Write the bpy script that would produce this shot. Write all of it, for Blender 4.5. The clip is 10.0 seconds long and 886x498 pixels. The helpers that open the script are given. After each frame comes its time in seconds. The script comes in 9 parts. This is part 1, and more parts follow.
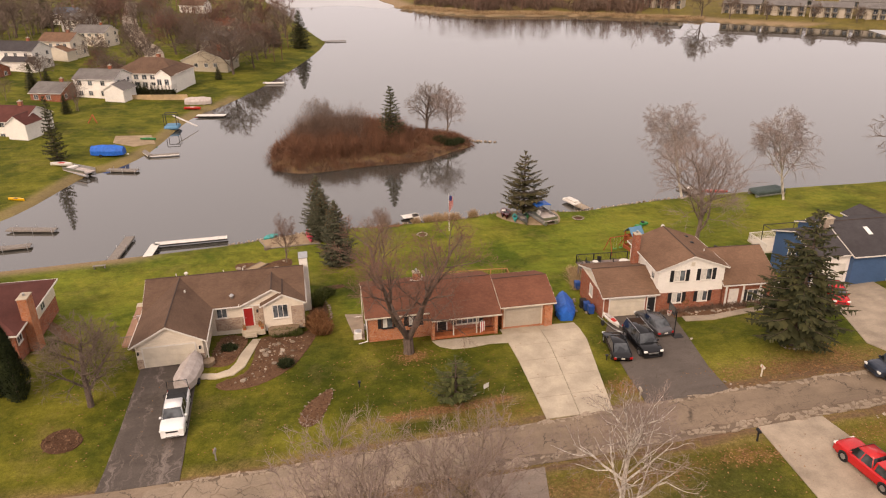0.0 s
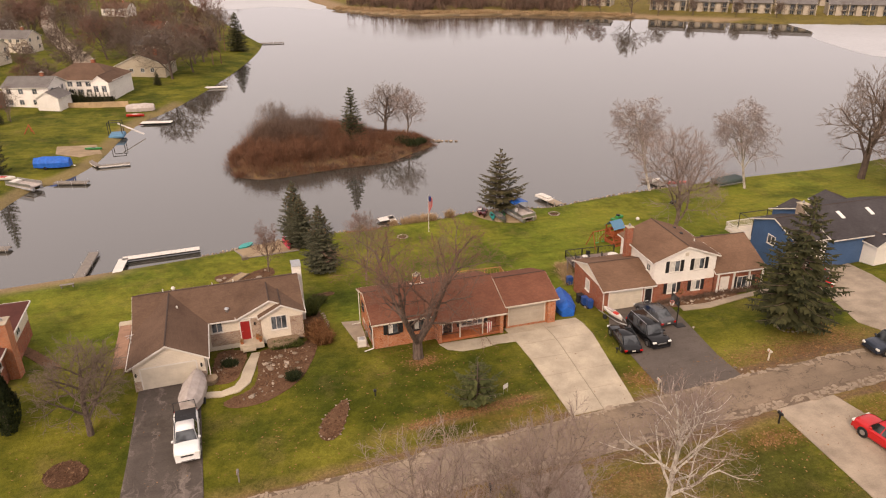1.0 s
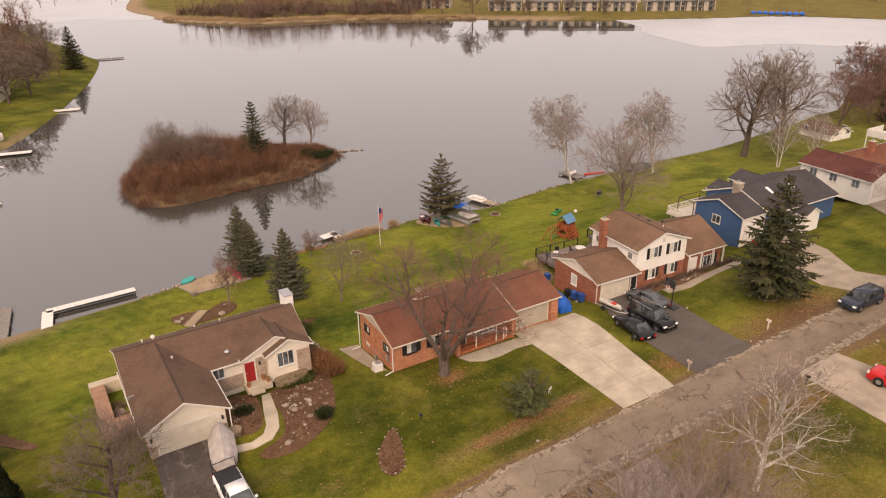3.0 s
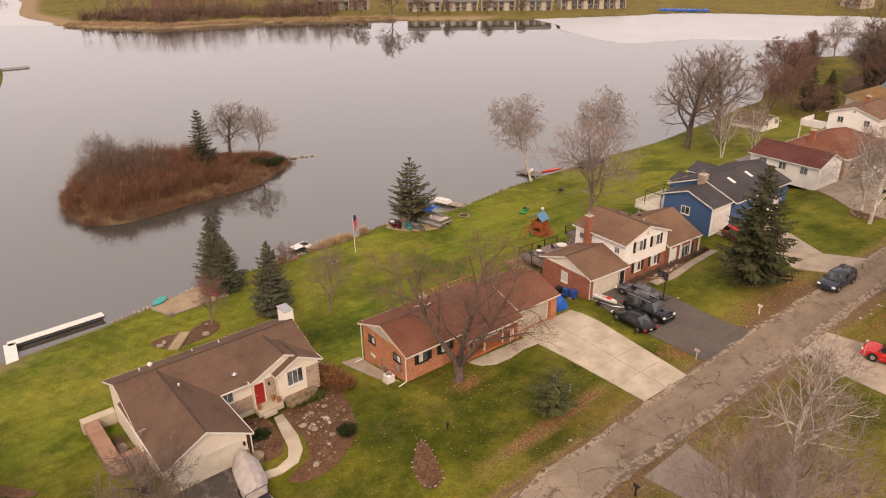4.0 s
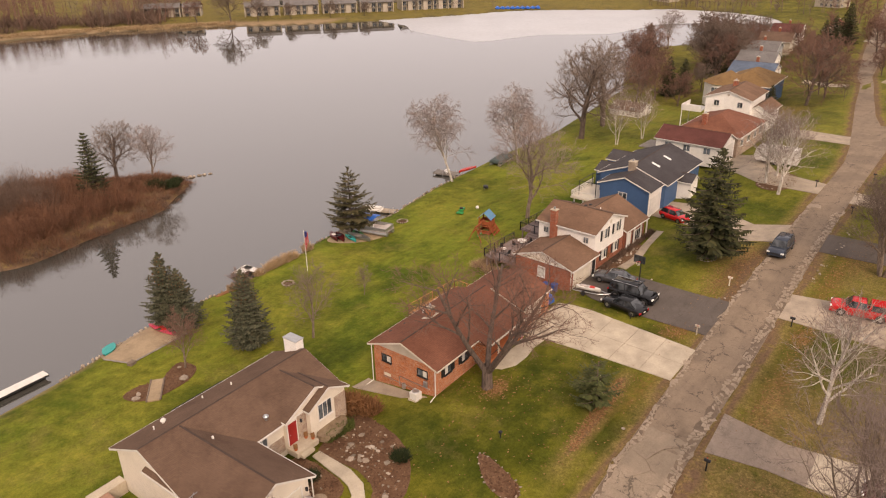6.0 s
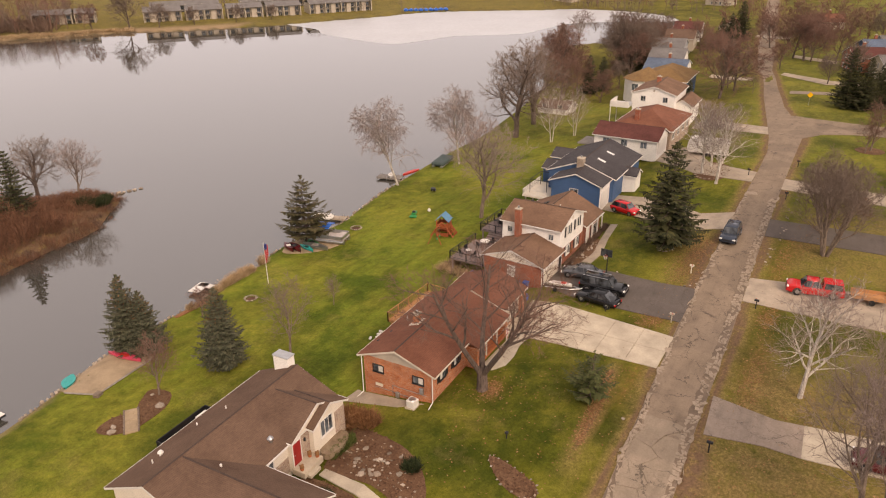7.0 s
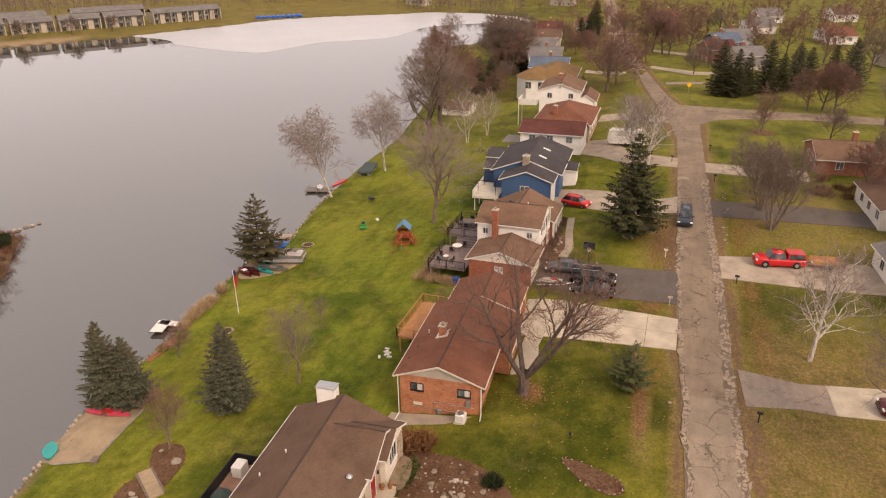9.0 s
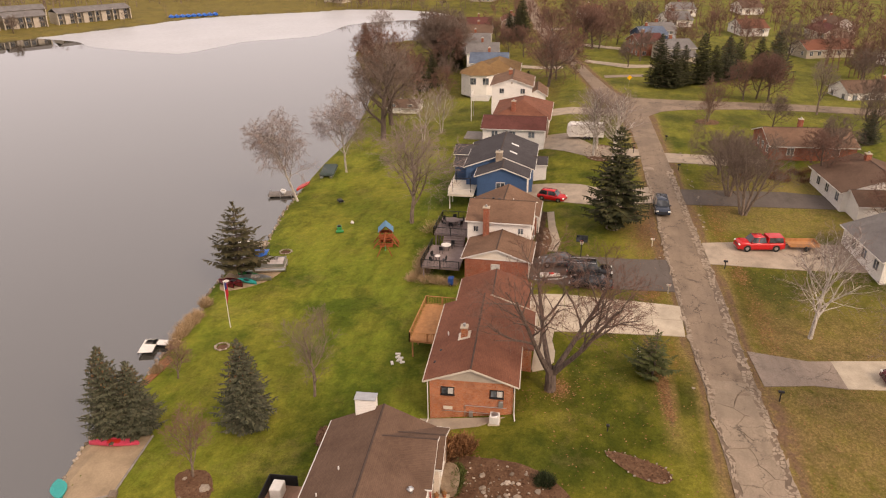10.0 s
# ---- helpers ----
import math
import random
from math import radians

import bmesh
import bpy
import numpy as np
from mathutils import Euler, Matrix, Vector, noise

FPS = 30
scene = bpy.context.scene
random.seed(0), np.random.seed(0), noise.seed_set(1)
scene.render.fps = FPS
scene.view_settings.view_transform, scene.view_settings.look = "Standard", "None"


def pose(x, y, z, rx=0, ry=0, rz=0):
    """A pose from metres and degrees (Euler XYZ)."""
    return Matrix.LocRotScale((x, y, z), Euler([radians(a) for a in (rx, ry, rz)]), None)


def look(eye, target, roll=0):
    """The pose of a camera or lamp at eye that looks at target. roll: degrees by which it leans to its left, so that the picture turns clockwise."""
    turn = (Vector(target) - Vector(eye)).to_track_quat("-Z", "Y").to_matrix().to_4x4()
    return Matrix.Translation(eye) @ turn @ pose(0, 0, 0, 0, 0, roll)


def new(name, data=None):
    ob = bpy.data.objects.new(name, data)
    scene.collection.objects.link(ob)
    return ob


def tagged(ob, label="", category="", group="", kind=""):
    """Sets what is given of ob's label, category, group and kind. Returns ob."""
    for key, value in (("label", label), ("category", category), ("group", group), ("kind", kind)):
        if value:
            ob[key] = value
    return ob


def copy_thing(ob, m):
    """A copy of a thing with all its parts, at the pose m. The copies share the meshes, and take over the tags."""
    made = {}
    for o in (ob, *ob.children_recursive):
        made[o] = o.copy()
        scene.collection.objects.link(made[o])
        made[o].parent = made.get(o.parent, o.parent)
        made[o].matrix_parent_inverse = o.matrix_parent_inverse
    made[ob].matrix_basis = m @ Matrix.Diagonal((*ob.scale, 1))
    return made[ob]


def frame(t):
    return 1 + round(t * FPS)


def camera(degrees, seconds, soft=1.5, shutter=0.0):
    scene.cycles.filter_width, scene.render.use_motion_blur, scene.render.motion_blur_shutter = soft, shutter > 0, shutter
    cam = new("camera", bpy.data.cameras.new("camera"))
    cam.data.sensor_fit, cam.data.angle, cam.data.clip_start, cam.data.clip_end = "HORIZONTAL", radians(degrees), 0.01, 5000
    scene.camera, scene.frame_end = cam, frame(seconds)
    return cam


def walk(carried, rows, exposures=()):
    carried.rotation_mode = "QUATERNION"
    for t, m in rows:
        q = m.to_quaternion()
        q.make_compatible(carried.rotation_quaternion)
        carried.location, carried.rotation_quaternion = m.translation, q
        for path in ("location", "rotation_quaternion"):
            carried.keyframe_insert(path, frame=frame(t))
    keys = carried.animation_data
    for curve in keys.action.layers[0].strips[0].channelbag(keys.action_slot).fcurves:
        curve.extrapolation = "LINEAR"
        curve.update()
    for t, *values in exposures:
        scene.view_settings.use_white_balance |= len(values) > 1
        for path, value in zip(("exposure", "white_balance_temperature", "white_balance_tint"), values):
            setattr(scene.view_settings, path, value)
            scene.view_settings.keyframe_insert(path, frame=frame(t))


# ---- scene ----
cam = camera(64.1, 10.0, 1.15)
PATH = [
    (0, (0.993, 1.301, 37.277), (1.217, 3.110, 36.454), -0.69),
    (0.5, (-2.344, 2.257, 37.193), (-2.026, 4.051, 36.368), -0.75),
    (1, (-5.837, 3.451, 37.128), (-5.424, 5.225, 36.303), -0.75),
    (1.5, (-9.557, 4.987, 37.121), (-9.040, 6.734, 36.296), -0.80),
    (2, (-13.491, 6.847, 37.090), (-12.863, 8.559, 36.268), -0.88),
    (2.5, (-17.165, 8.853, 37.134), (-16.429, 10.522, 36.313), -0.91),
    (4, (-27.516, 16.474, 37.408), (-26.469, 17.966, 36.585), -0.91),
    (4.5, (-30.506, 19.294, 37.432), (-29.370, 20.718, 36.607), -0.89),
    (5, (-33.360, 22.303, 37.488), (-32.139, 23.655, 36.662), -0.99),
    (5.5, (-35.973, 25.504, 37.497), (-34.669, 26.776, 36.671), -0.97),
    (7, (-42.135, 34.566, 37.780), (-40.597, 35.541, 36.955), -0.85),
    (7.5, (-43.660, 37.748, 37.722), (-42.059, 38.618, 36.899), -0.77),
    (8, (-44.989, 41.282, 37.659), (-43.343, 42.067, 36.838), -0.77),
    (8.5, (-46.292, 45.392, 37.608), (-44.605, 46.088, 36.790), -0.84),
    (9, (-47.406, 49.803, 37.571), (-45.681, 50.396, 36.752), -0.83),
    (9.5, (-48.234, 54.418, 37.571), (-46.476, 54.900, 36.746), -0.81),
    (10, (-48.864, 59.076, 37.662), (-47.081, 59.440, 36.832), -0.62),
]
walk(cam, [(t, look(eye, target, roll)) for t, eye, target, roll in PATH], [(0, 0.65, 7700, 22), (10, 0.68, 7700, 22)])

# ---- light: a pale overcast sky and a weak, wide sun ----
SUN_AZ, SUN_EL = 215, 38
world = bpy.data.worlds.new("sky")
scene.world = world
world.use_nodes = True
wn = world.node_tree
wn.nodes.clear()
sky = wn.nodes.new("ShaderNodeTexSky")
sky.sky_type, sky.sun_disc = "NISHITA", False
sky.sun_elevation, sky.sun_rotation = radians(SUN_EL), radians(SUN_AZ)
sky.air_density, sky.dust_density, sky.ozone_density = 1.0, 6.0, 1.0
grey = wn.nodes.new("ShaderNodeHueSaturation")
grey.inputs["Saturation"].default_value = 0.12
cloud = wn.nodes.new("ShaderNodeMix")
cloud.data_type = "RGBA"
cloud.inputs["Factor"].default_value = 0.75
cloud.inputs["B"].default_value = (7.85, 7.95, 8.45, 1)
bg = wn.nodes.new("ShaderNodeBackground")
bg.inputs["Strength"].default_value = 0.1
wo = wn.nodes.new("ShaderNodeOutputWorld")
wn.links.new(sky.outputs[0], grey.inputs["Color"])
wn.links.new(grey.outputs[0], cloud.inputs["A"])
wn.links.new(cloud.outputs["Result"], bg.inputs["Color"])
wn.links.new(bg.outputs[0], wo.inputs[0])
sun = new("sun", bpy.data.lights.new("sun", "SUN"))
sun.data.energy, sun.data.angle, sun.data.color = 1.58, radians(24), (1, 0.88, 0.70)
sun.matrix_world = look((0, 0, 100), Vector((0, 0, 100)) - Vector((math.sin(radians(SUN_AZ)) * math.cos(radians(SUN_EL)),
                        math.cos(radians(SUN_AZ)) * math.cos(radians(SUN_EL)), math.sin(radians(SUN_EL)))))


# ---- materials ----
class Mat:
    """A node material with short ways to add nodes."""

    def __init__(self, name, rough=0.7, metal=0.0, spec=0.3):
        self.m = bpy.data.materials.new(name)
        self.m.use_nodes = True
        self.t = self.m.node_tree
        self.b = self.t.nodes["Principled BSDF"]
        self.b.inputs["Roughness"].default_value = rough
        self.b.inputs["Metallic"].default_value = metal
        self.b.inputs["Specular IOR Level"].default_value = spec

    def n(self, kind, ins=None, **attrs):
        node = self.t.nodes.new("ShaderNode" + kind)
        if "operation" in attrs:
            node.operation = attrs["operation"]
        if "data_type" in attrs:
            node.data_type = attrs["data_type"]
        if "blend_type" in attrs:
            node.blend_type = attrs["blend_type"]
        if "feature" in attrs:
            node.feature = attrs["feature"]
        for key, v in (ins or {}).items():
            if isinstance(v, bpy.types.NodeSocket):
                self.t.links.new(v, node.inputs[key])
            else:
                node.inputs[key].default_value = v
        return node

    def place(self, world_space=False):
        if world_space:
            return self.n("NewGeometry").outputs["Position"]
        return self.n("TexCoord").outputs["Object"]

    def noise(self, vec, scale, detail=4, rough=0.6):
        return self.n("TexNoise", {"Vector": vec, "Scale": scale, "Detail": detail, "Roughness": rough}).outputs["Fac"]

    def math(self, op, a, b=0.0):
        return self.n("Math", {0: a, 1: b}, operation=op).outputs[0]

    def ramp(self, fac, lo, hi):
        return self.n("MapRange", {"Value": fac, "From Min": lo, "From Max": hi}).outputs[0]

    def mix(self, fac, a, b, mode="MIX"):
        node = self.n("Mix", {"Factor": fac}, data_type="RGBA", blend_type=mode)
        for key, v in (("A", a), ("B", b)):
            if isinstance(v, bpy.types.NodeSocket):
                self.t.links.new(v, node.inputs[key])
            else:
                node.inputs[key].default_value = (*v[:3], 1)
        return node.outputs["Result"]

    def scaled(self, vec, x, y, z):
        return self.n("VectorMath", {0: vec, 1: (x, y, z)}, operation="MULTIPLY").outputs[0]

    def colour(self, socket):
        if isinstance(socket, bpy.types.NodeSocket):
            self.t.links.new(socket, self.b.inputs["Base Color"])
        else:
            self.b.inputs["Base Color"].default_value = (*socket, 1)

    def bump(self, height, strength=0.3, dist=0.02):
        node = self.n("Bump", {"Height": height, "Strength": strength, "Distance": dist})
        self.t.links.new(node.outputs[0], self.b.inputs["Normal"])


def plain(name, col, rough=0.6, metal=0.0, vary=0.25, scale=3.0, world_space=False, bump=0.0, spec=0.3):
    """A colour with stains at two scales."""
    k = Mat(name, rough, metal, spec)
    p = k.place(world_space)
    f = k.ramp(k.noise(p, scale, 5), 0.3, 0.75)
    g = k.ramp(k.noise(p, scale * 14, 3), 0.25, 0.75)
    c = k.mix(f, [x * (1 - vary) for x in col], [min(1, x * (1 + vary * 0.6)) for x in col])
    c = k.mix(g, c, k.mix(1.0, c, (0.8, 0.8, 0.8), "MULTIPLY"))
    k.colour(c)
    if bump:
        k.bump(k.noise(p, scale * 14, 4), bump)
    return k.m


def brick_mat(name, col, mortar=(0.42, 0.38, 0.33)):
    k = Mat(name, 0.85)
    p = k.place()
    s = k.n("SeparateXYZ", {0: p})
    v = k.n("CombineXYZ", {0: k.math("ADD", s.outputs[0], s.outputs[1]), 1: s.outputs[2]}).outputs[0]
    t = k.n("TexBrick", {"Vector": v, "Color1": (*col, 1), "Color2": (col[0] * 0.62, col[1] * 0.5, col[2] * 0.5, 1), "Mortar": (*mortar, 1),
                         "Scale": 1.0, "Mortar Size": 0.008, "Brick Width": 0.21, "Row Height": 0.075})
    f = k.ramp(k.noise(p, 1.1, 5), 0.35, 0.7)
    k.colour(k.mix(f, t.outputs["Color"], k.mix(1.0, t.outputs["Color"], (0.72, 0.7, 0.7), "MULTIPLY")))
    k.bump(t.outputs["Fac"], 0.4, -0.01)
    return k.m


def siding_mat(name, col, step=0.16):
    k = Mat(name, 0.55)
    p = k.place()
    z = k.n("SeparateXYZ", {0: p}).outputs[2]
    band = k.math("FRACT", k.math("DIVIDE", z, step))
    line = k.ramp(band, 0.0, 0.14)
    f = k.ramp(k.noise(p, 0.8, 5), 0.3, 0.7)
    c = k.mix(f, [x * 0.88 for x in col], col)
    k.colour(k.mix(line, k.mix(1.0, c, (0.6, 0.58, 0.56), "MULTIPLY"), c))
    k.bump(band, 0.5, 0.02)
    return k.m


def shingle_mat(name, col, drop=0.055):
    """Asphalt shingles: courses by height, tabs along the slope, worn and stained patches."""
    k = Mat(name, 0.95, spec=0.15)
    p = k.place()
    s = k.n("SeparateXYZ", {0: p})
    v = k.n("CombineXYZ", {0: k.math("ADD", s.outputs[0], s.outputs[1]), 1: s.outputs[2]}).outputs[0]
    t = k.n("TexBrick", {"Vector": v, "Color1": (*[x * 1.05 for x in col], 1), "Color2": (*[x * 0.9 for x in col], 1), "Mortar": (*[x * 0.72 for x in col], 1),
                         "Scale": 1.0, "Mortar Size": 0.004, "Brick Width": 0.3, "Row Height": drop})
    f = k.ramp(k.noise(k.scaled(p, 1, 1, 0.4), 0.35, 6, 0.65), 0.35, 0.7)
    g = k.ramp(k.noise(p, 6, 4), 0.3, 0.8)
    c = k.mix(f, t.outputs["Color"], k.mix(1.0, t.outputs["Color"], (0.68, 0.66, 0.66), "MULTIPLY"))
    c = k.mix(g, c, k.mix(1.0, c, (1.2, 1.16, 1.12), "MULTIPLY"))
    k.colour(c)
    k.bump(k.math("ADD", t.outputs["Fac"], k.noise(p, 25, 2)), 0.35, -0.01)
    return k.m


def glass_mat(name, tint=(0.03, 0.035, 0.04), rough=0.05):
    k = Mat(name, rough, spec=0.6)
    p = k.place(True)
    k.colour(k.mix(k.ramp(k.noise(p, 0.9, 2), 0.4, 0.65), tint, [x * 4 + 0.03 for x in tint]))
    return k.m


def grass_mat():
    k = Mat("lawn", 0.95, spec=0.1)
    p = k.place(True)
    a = k.n("Attribute")
    a.attribute_name = "soil"
    sx = k.n("SeparateColor", {0: a.outputs["Color"]})
    big = k.ramp(k.noise(p, 0.045, 5, 0.6), 0.36, 0.66)
    mid = k.ramp(k.noise(p, 0.22, 6, 0.7), 0.42, 0.62)
    wisp = k.ramp(k.noise(k.n("Mapping", {"Vector": p, "Rotation": (0, 0, radians(28)), "Scale": (0.35, 1.4, 1)}).outputs[0], 0.5, 5, 0.7), 0.42, 0.72)
    fine = k.ramp(k.noise(p, 4.0, 4, 0.7), 0.25, 0.75)
    tuft = k.ramp(k.noise(p, 16.0, 2, 0.6), 0.3, 0.75)
    green = k.mix(big, (0.084, 0.094, 0.011), (0.17, 0.162, 0.02))
    lush = k.mix(big, (0.155, 0.205, 0.024), (0.25, 0.275, 0.038))
    green = k.mix(k.math("MULTIPLY", a.outputs["Alpha"], 0.9), green, lush)
    green = k.mix(k.math("MULTIPLY", mid, 0.58), green, (0.275, 0.245, 0.042))
    green = k.mix(k.math("MULTIPLY", wisp, 0.5), green, (0.05, 0.066, 0.006))
    deep = k.ramp(k.noise(p, 0.12, 6, 0.68), 0.47, 0.6)
    green = k.mix(k.math("MULTIPLY", deep, 0.85), green, k.mix(1.0, green, (0.38, 0.5, 0.4), "MULTIPLY"))
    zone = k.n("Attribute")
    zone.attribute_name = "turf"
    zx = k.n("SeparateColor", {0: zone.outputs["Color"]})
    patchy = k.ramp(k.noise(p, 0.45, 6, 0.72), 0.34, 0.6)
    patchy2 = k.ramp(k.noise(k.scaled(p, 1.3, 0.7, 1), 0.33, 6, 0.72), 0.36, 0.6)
    # zone red: dark green, with shade painted in round the small pine
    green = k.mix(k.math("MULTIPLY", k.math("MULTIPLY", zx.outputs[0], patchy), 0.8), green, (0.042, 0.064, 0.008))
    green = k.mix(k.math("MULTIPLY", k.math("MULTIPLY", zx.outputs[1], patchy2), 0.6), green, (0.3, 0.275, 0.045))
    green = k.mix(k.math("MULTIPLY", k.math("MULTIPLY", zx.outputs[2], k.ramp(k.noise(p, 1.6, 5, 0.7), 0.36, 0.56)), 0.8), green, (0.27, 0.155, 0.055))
    mow = k.math("SINE", k.math("MULTIPLY", k.n("SeparateXYZ", {0: k.n("Mapping", {"Vector": p, "Rotation": (0, 0, radians(-32))}).outputs[0]}).outputs[0], 4.2))
    green = k.mix(k.math("MULTIPLY", k.math("MULTIPLY", k.ramp(mow, -0.3, 0.6), a.outputs["Alpha"]), k.math("MULTIPLY", patchy2, 0.3)), green, k.mix(1.0, green, (0.66, 0.76, 0.66), "MULTIPLY"))
    mott = k.ramp(k.noise(p, 1.1, 5, 0.75), 0.36, 0.64)
    green = k.mix(mott, k.mix(1.0, green, (0.84, 0.86, 0.84), "MULTIPLY"), k.mix(1.0, green, (1.14, 1.12, 1.12), "MULTIPLY"))
    green = k.mix(1.0, green, (1.05, 1.0, 0.92), "MULTIPLY")
    dry = k.mix(fine, (0.19, 0.12, 0.046), (0.41, 0.275, 0.115))
    dryness = k.math("MULTIPLY", sx.outputs[0], k.ramp(k.noise(p, 0.7, 5, 0.7), 0.22, 0.55))
    c = k.mix(k.math("MAXIMUM", dryness, k.math("MULTIPLY", k.ramp(k.noise(p, 0.16, 6, 0.7), 0.54, 0.74), 0.4)), green, dry)
    c = k.mix(fine, k.mix(1.0, c, (0.6, 0.62, 0.58), "MULTIPLY"), c)
    c = k.mix(tuft, k.mix(1.0, c, (0.68, 0.7, 0.68), "MULTIPLY"), c)
    bare = k.math("MULTIPLY", k.ramp(sx.outputs[0], 0.7, 0.98), k.ramp(k.noise(p, 0.9, 5, 0.7), 0.3, 0.5))
    c = k.mix(bare, c, k.mix(fine, (0.085, 0.05, 0.03), (0.19, 0.118, 0.07)))
    sand = k.mix(fine, (0.17, 0.11, 0.06), (0.32, 0.23, 0.14))
    c = k.mix(sx.outputs[1], c, sand)
    bed = k.mix(fine, (0.03, 0.028, 0.022), (0.06, 0.055, 0.04))
    c = k.mix(sx.outputs[2], c, bed)
    k.colour(c)
    k.bump(k.math("ADD", k.noise(p, 9, 4, 0.7), k.noise(p, 1.5, 3)), 0.8, 0.07)
    return k.m


def asphalt_mat(name, col, crack=0.45, patch=0.5, per_piece=False, worn_y=0.0):
    """Old tarmac: pale aggregate, wandering dark cracks, stains and patches."""
    k = Mat(name, 0.9, spec=0.2)
    p = k.place(True)
    wob = k.n("TexNoise", {"Vector": p, "Scale": 0.8, "Detail": 6.0, "Roughness": 0.65}).outputs["Color"]
    q = k.n("VectorMath", {0: p, 1: k.scaled(wob, 2.6, 2.6, 0)}, operation="ADD").outputs[0]
    c1 = k.n("TexVoronoi", {"Vector": q, "Scale": 0.3}, feature="DISTANCE_TO_EDGE").outputs["Distance"]
    c2 = k.n("TexVoronoi", {"Vector": q, "Scale": 1.1}, feature="DISTANCE_TO_EDGE").outputs["Distance"]
    f = k.ramp(k.noise(p, 0.3, 6, 0.7), 0.3, 0.7)
    g = k.ramp(k.noise(p, 7, 4, 0.7), 0.3, 0.7)
    streak = k.ramp(k.noise(k.scaled(p, 0.12, 1.3, 1), 0.9, 5, 0.65), 0.35, 0.7)
    c = k.mix(f, [x * 0.7 for x in col], [x * 1.18 for x in col])
    c = k.mix(k.math("MULTIPLY", streak, 0.6), c, [x * 1.25 for x in col])
    c = k.mix(g, k.mix(1.0, c, (0.78, 0.77, 0.75), "MULTIPLY"), c)
    pt = k.ramp(k.noise(p, 0.13, 2, 0.4), 0.56, 0.6)
    c = k.mix(k.math("MULTIPLY", pt, patch), c, [x * 0.6 for x in col])
    if worn_y:
        track = k.ramp(k.noise(k.scaled(q, 1.5, 0.07, 1), 0.9, 5, 0.7), 0.52, 0.66)
        c = k.mix(k.math("MULTIPLY", track, worn_y), c, [x * 2.6 for x in col])
    if per_piece:
        o = k.n("ObjectInfo").outputs["Random"]
        c = k.mix(o, k.mix(1.0, c, (0.975, 0.97, 0.965), "MULTIPLY"), k.mix(1.0, c, (1.03, 1.025, 1.02), "MULTIPLY"))
    worn = k.ramp(k.noise(p, 0.22, 3), 0.45, 0.6)
    some = k.ramp(k.noise(p, 0.35, 3), 0.4, 0.55)
    line = k.math("MULTIPLY", k.math("MULTIPLY", k.math("SUBTRACT", 1.0, k.ramp(c1, 0.003, 0.016)), some), crack * 1.6)
    line2 = k.math("MULTIPLY", k.math("MULTIPLY", k.math("SUBTRACT", 1.0, k.ramp(c2, 0.004, 0.03)), worn), crack)
    k.colour(k.mix(k.math("MINIMUM", k.math("MAXIMUM", line, line2), 0.85), c, (0.045, 0.036, 0.028)))
    k.bump(k.math("ADD", k.noise(p, 22, 3), k.math("MINIMUM", c1, 0.03)), 0.4, 0.02)
    return k.m


def water_mat():
    """Near-still water: calm sheets between patches that a breath of wind ripples."""
    k = Mat("lake_water", 0.02, spec=0.5)
    k.b.inputs["IOR"].default_value = 2.1
    p = k.place(True)
    k.colour(k.mix(k.noise(p, 0.02, 3), (0.044, 0.041, 0.035), (0.057, 0.053, 0.045)))
    breeze = k.ramp(k.noise(k.n("Mapping", {"Vector": p, "Rotation": (0, 0, radians(-35)), "Scale": (0.5, 1.6, 1)}).outputs[0], 0.013, 4, 0.6), 0.5, 0.66)
    # a patch that the wind roughens before the far reeds
    q = k.n("VectorMath", {0: p, 1: (62, 322, 0)}, operation="SUBTRACT").outputs[0]
    off = k.n("VectorMath", {0: k.n("Mapping", {"Vector": q, "Rotation": (0, 0, radians(-14)), "Scale": (1 / 70, 1 / 48, 0)}).outputs[0]}, operation="LENGTH").outputs["Value"]
    gust = k.math("MULTIPLY", k.math("SUBTRACT", 1.0, k.ramp(k.math("ADD", off, k.noise(p, 0.04, 4)), 1.0, 1.6)), 1.0)
    a = k.noise(p, 1.1, 3, 0.6)
    b = k.noise(k.scaled(p, 1.0, 2.2, 1), 0.14, 4, 0.6)
    c = k.noise(k.n("Mapping", {"Vector": p, "Rotation": (0, 0, radians(-20)), "Scale": (0.25, 1.0, 1)}).outputs[0], 0.35, 3, 0.6)
    wave = k.math("ADD", k.math("MULTIPLY", k.math("MULTIPLY", a, k.math("ADD", k.math("MULTIPLY", breeze, 0.5), 0.05)), 0.4), k.math("MULTIPLY", b, 0.22))
    wave = k.math("ADD", wave, k.math("MULTIPLY", k.math("MULTIPLY", c, gust), 7.0))
    k.bump(wave, 0.05, 0.2)
    k.t.links.new(k.math("ADD", k.math("MULTIPLY", breeze, 0.05), 0.015), k.b.inputs["Roughness"])
    return k.m


def bark_mat(name, col, dark):
    k = Mat(name, 0.95, spec=0.1)
    p = k.place()
    f = k.ramp(k.noise(k.scaled(p, 3, 3, 0.7), 2.2, 5, 0.7), 0.35, 0.65)
    k.colour(k.mix(f, dark, col))
    k.bump(k.noise(k.scaled(p, 4, 4, 0.8), 3, 4), 0.6, 0.03)
    return k.m


def leaf_mat(name, a, b):
    k = Mat(name, 0.85, spec=0.15)
    p = k.place()
    r = k.n("NewGeometry").outputs["Random Per Island"]
    c = k.mix(r, a, b)
    k.colour(k.mix(k.ramp(k.noise(p, 0.6, 3), 0.3, 0.7), k.mix(1.0, c, (0.6, 0.62, 0.62), "MULTIPLY"), c))
    return k.m


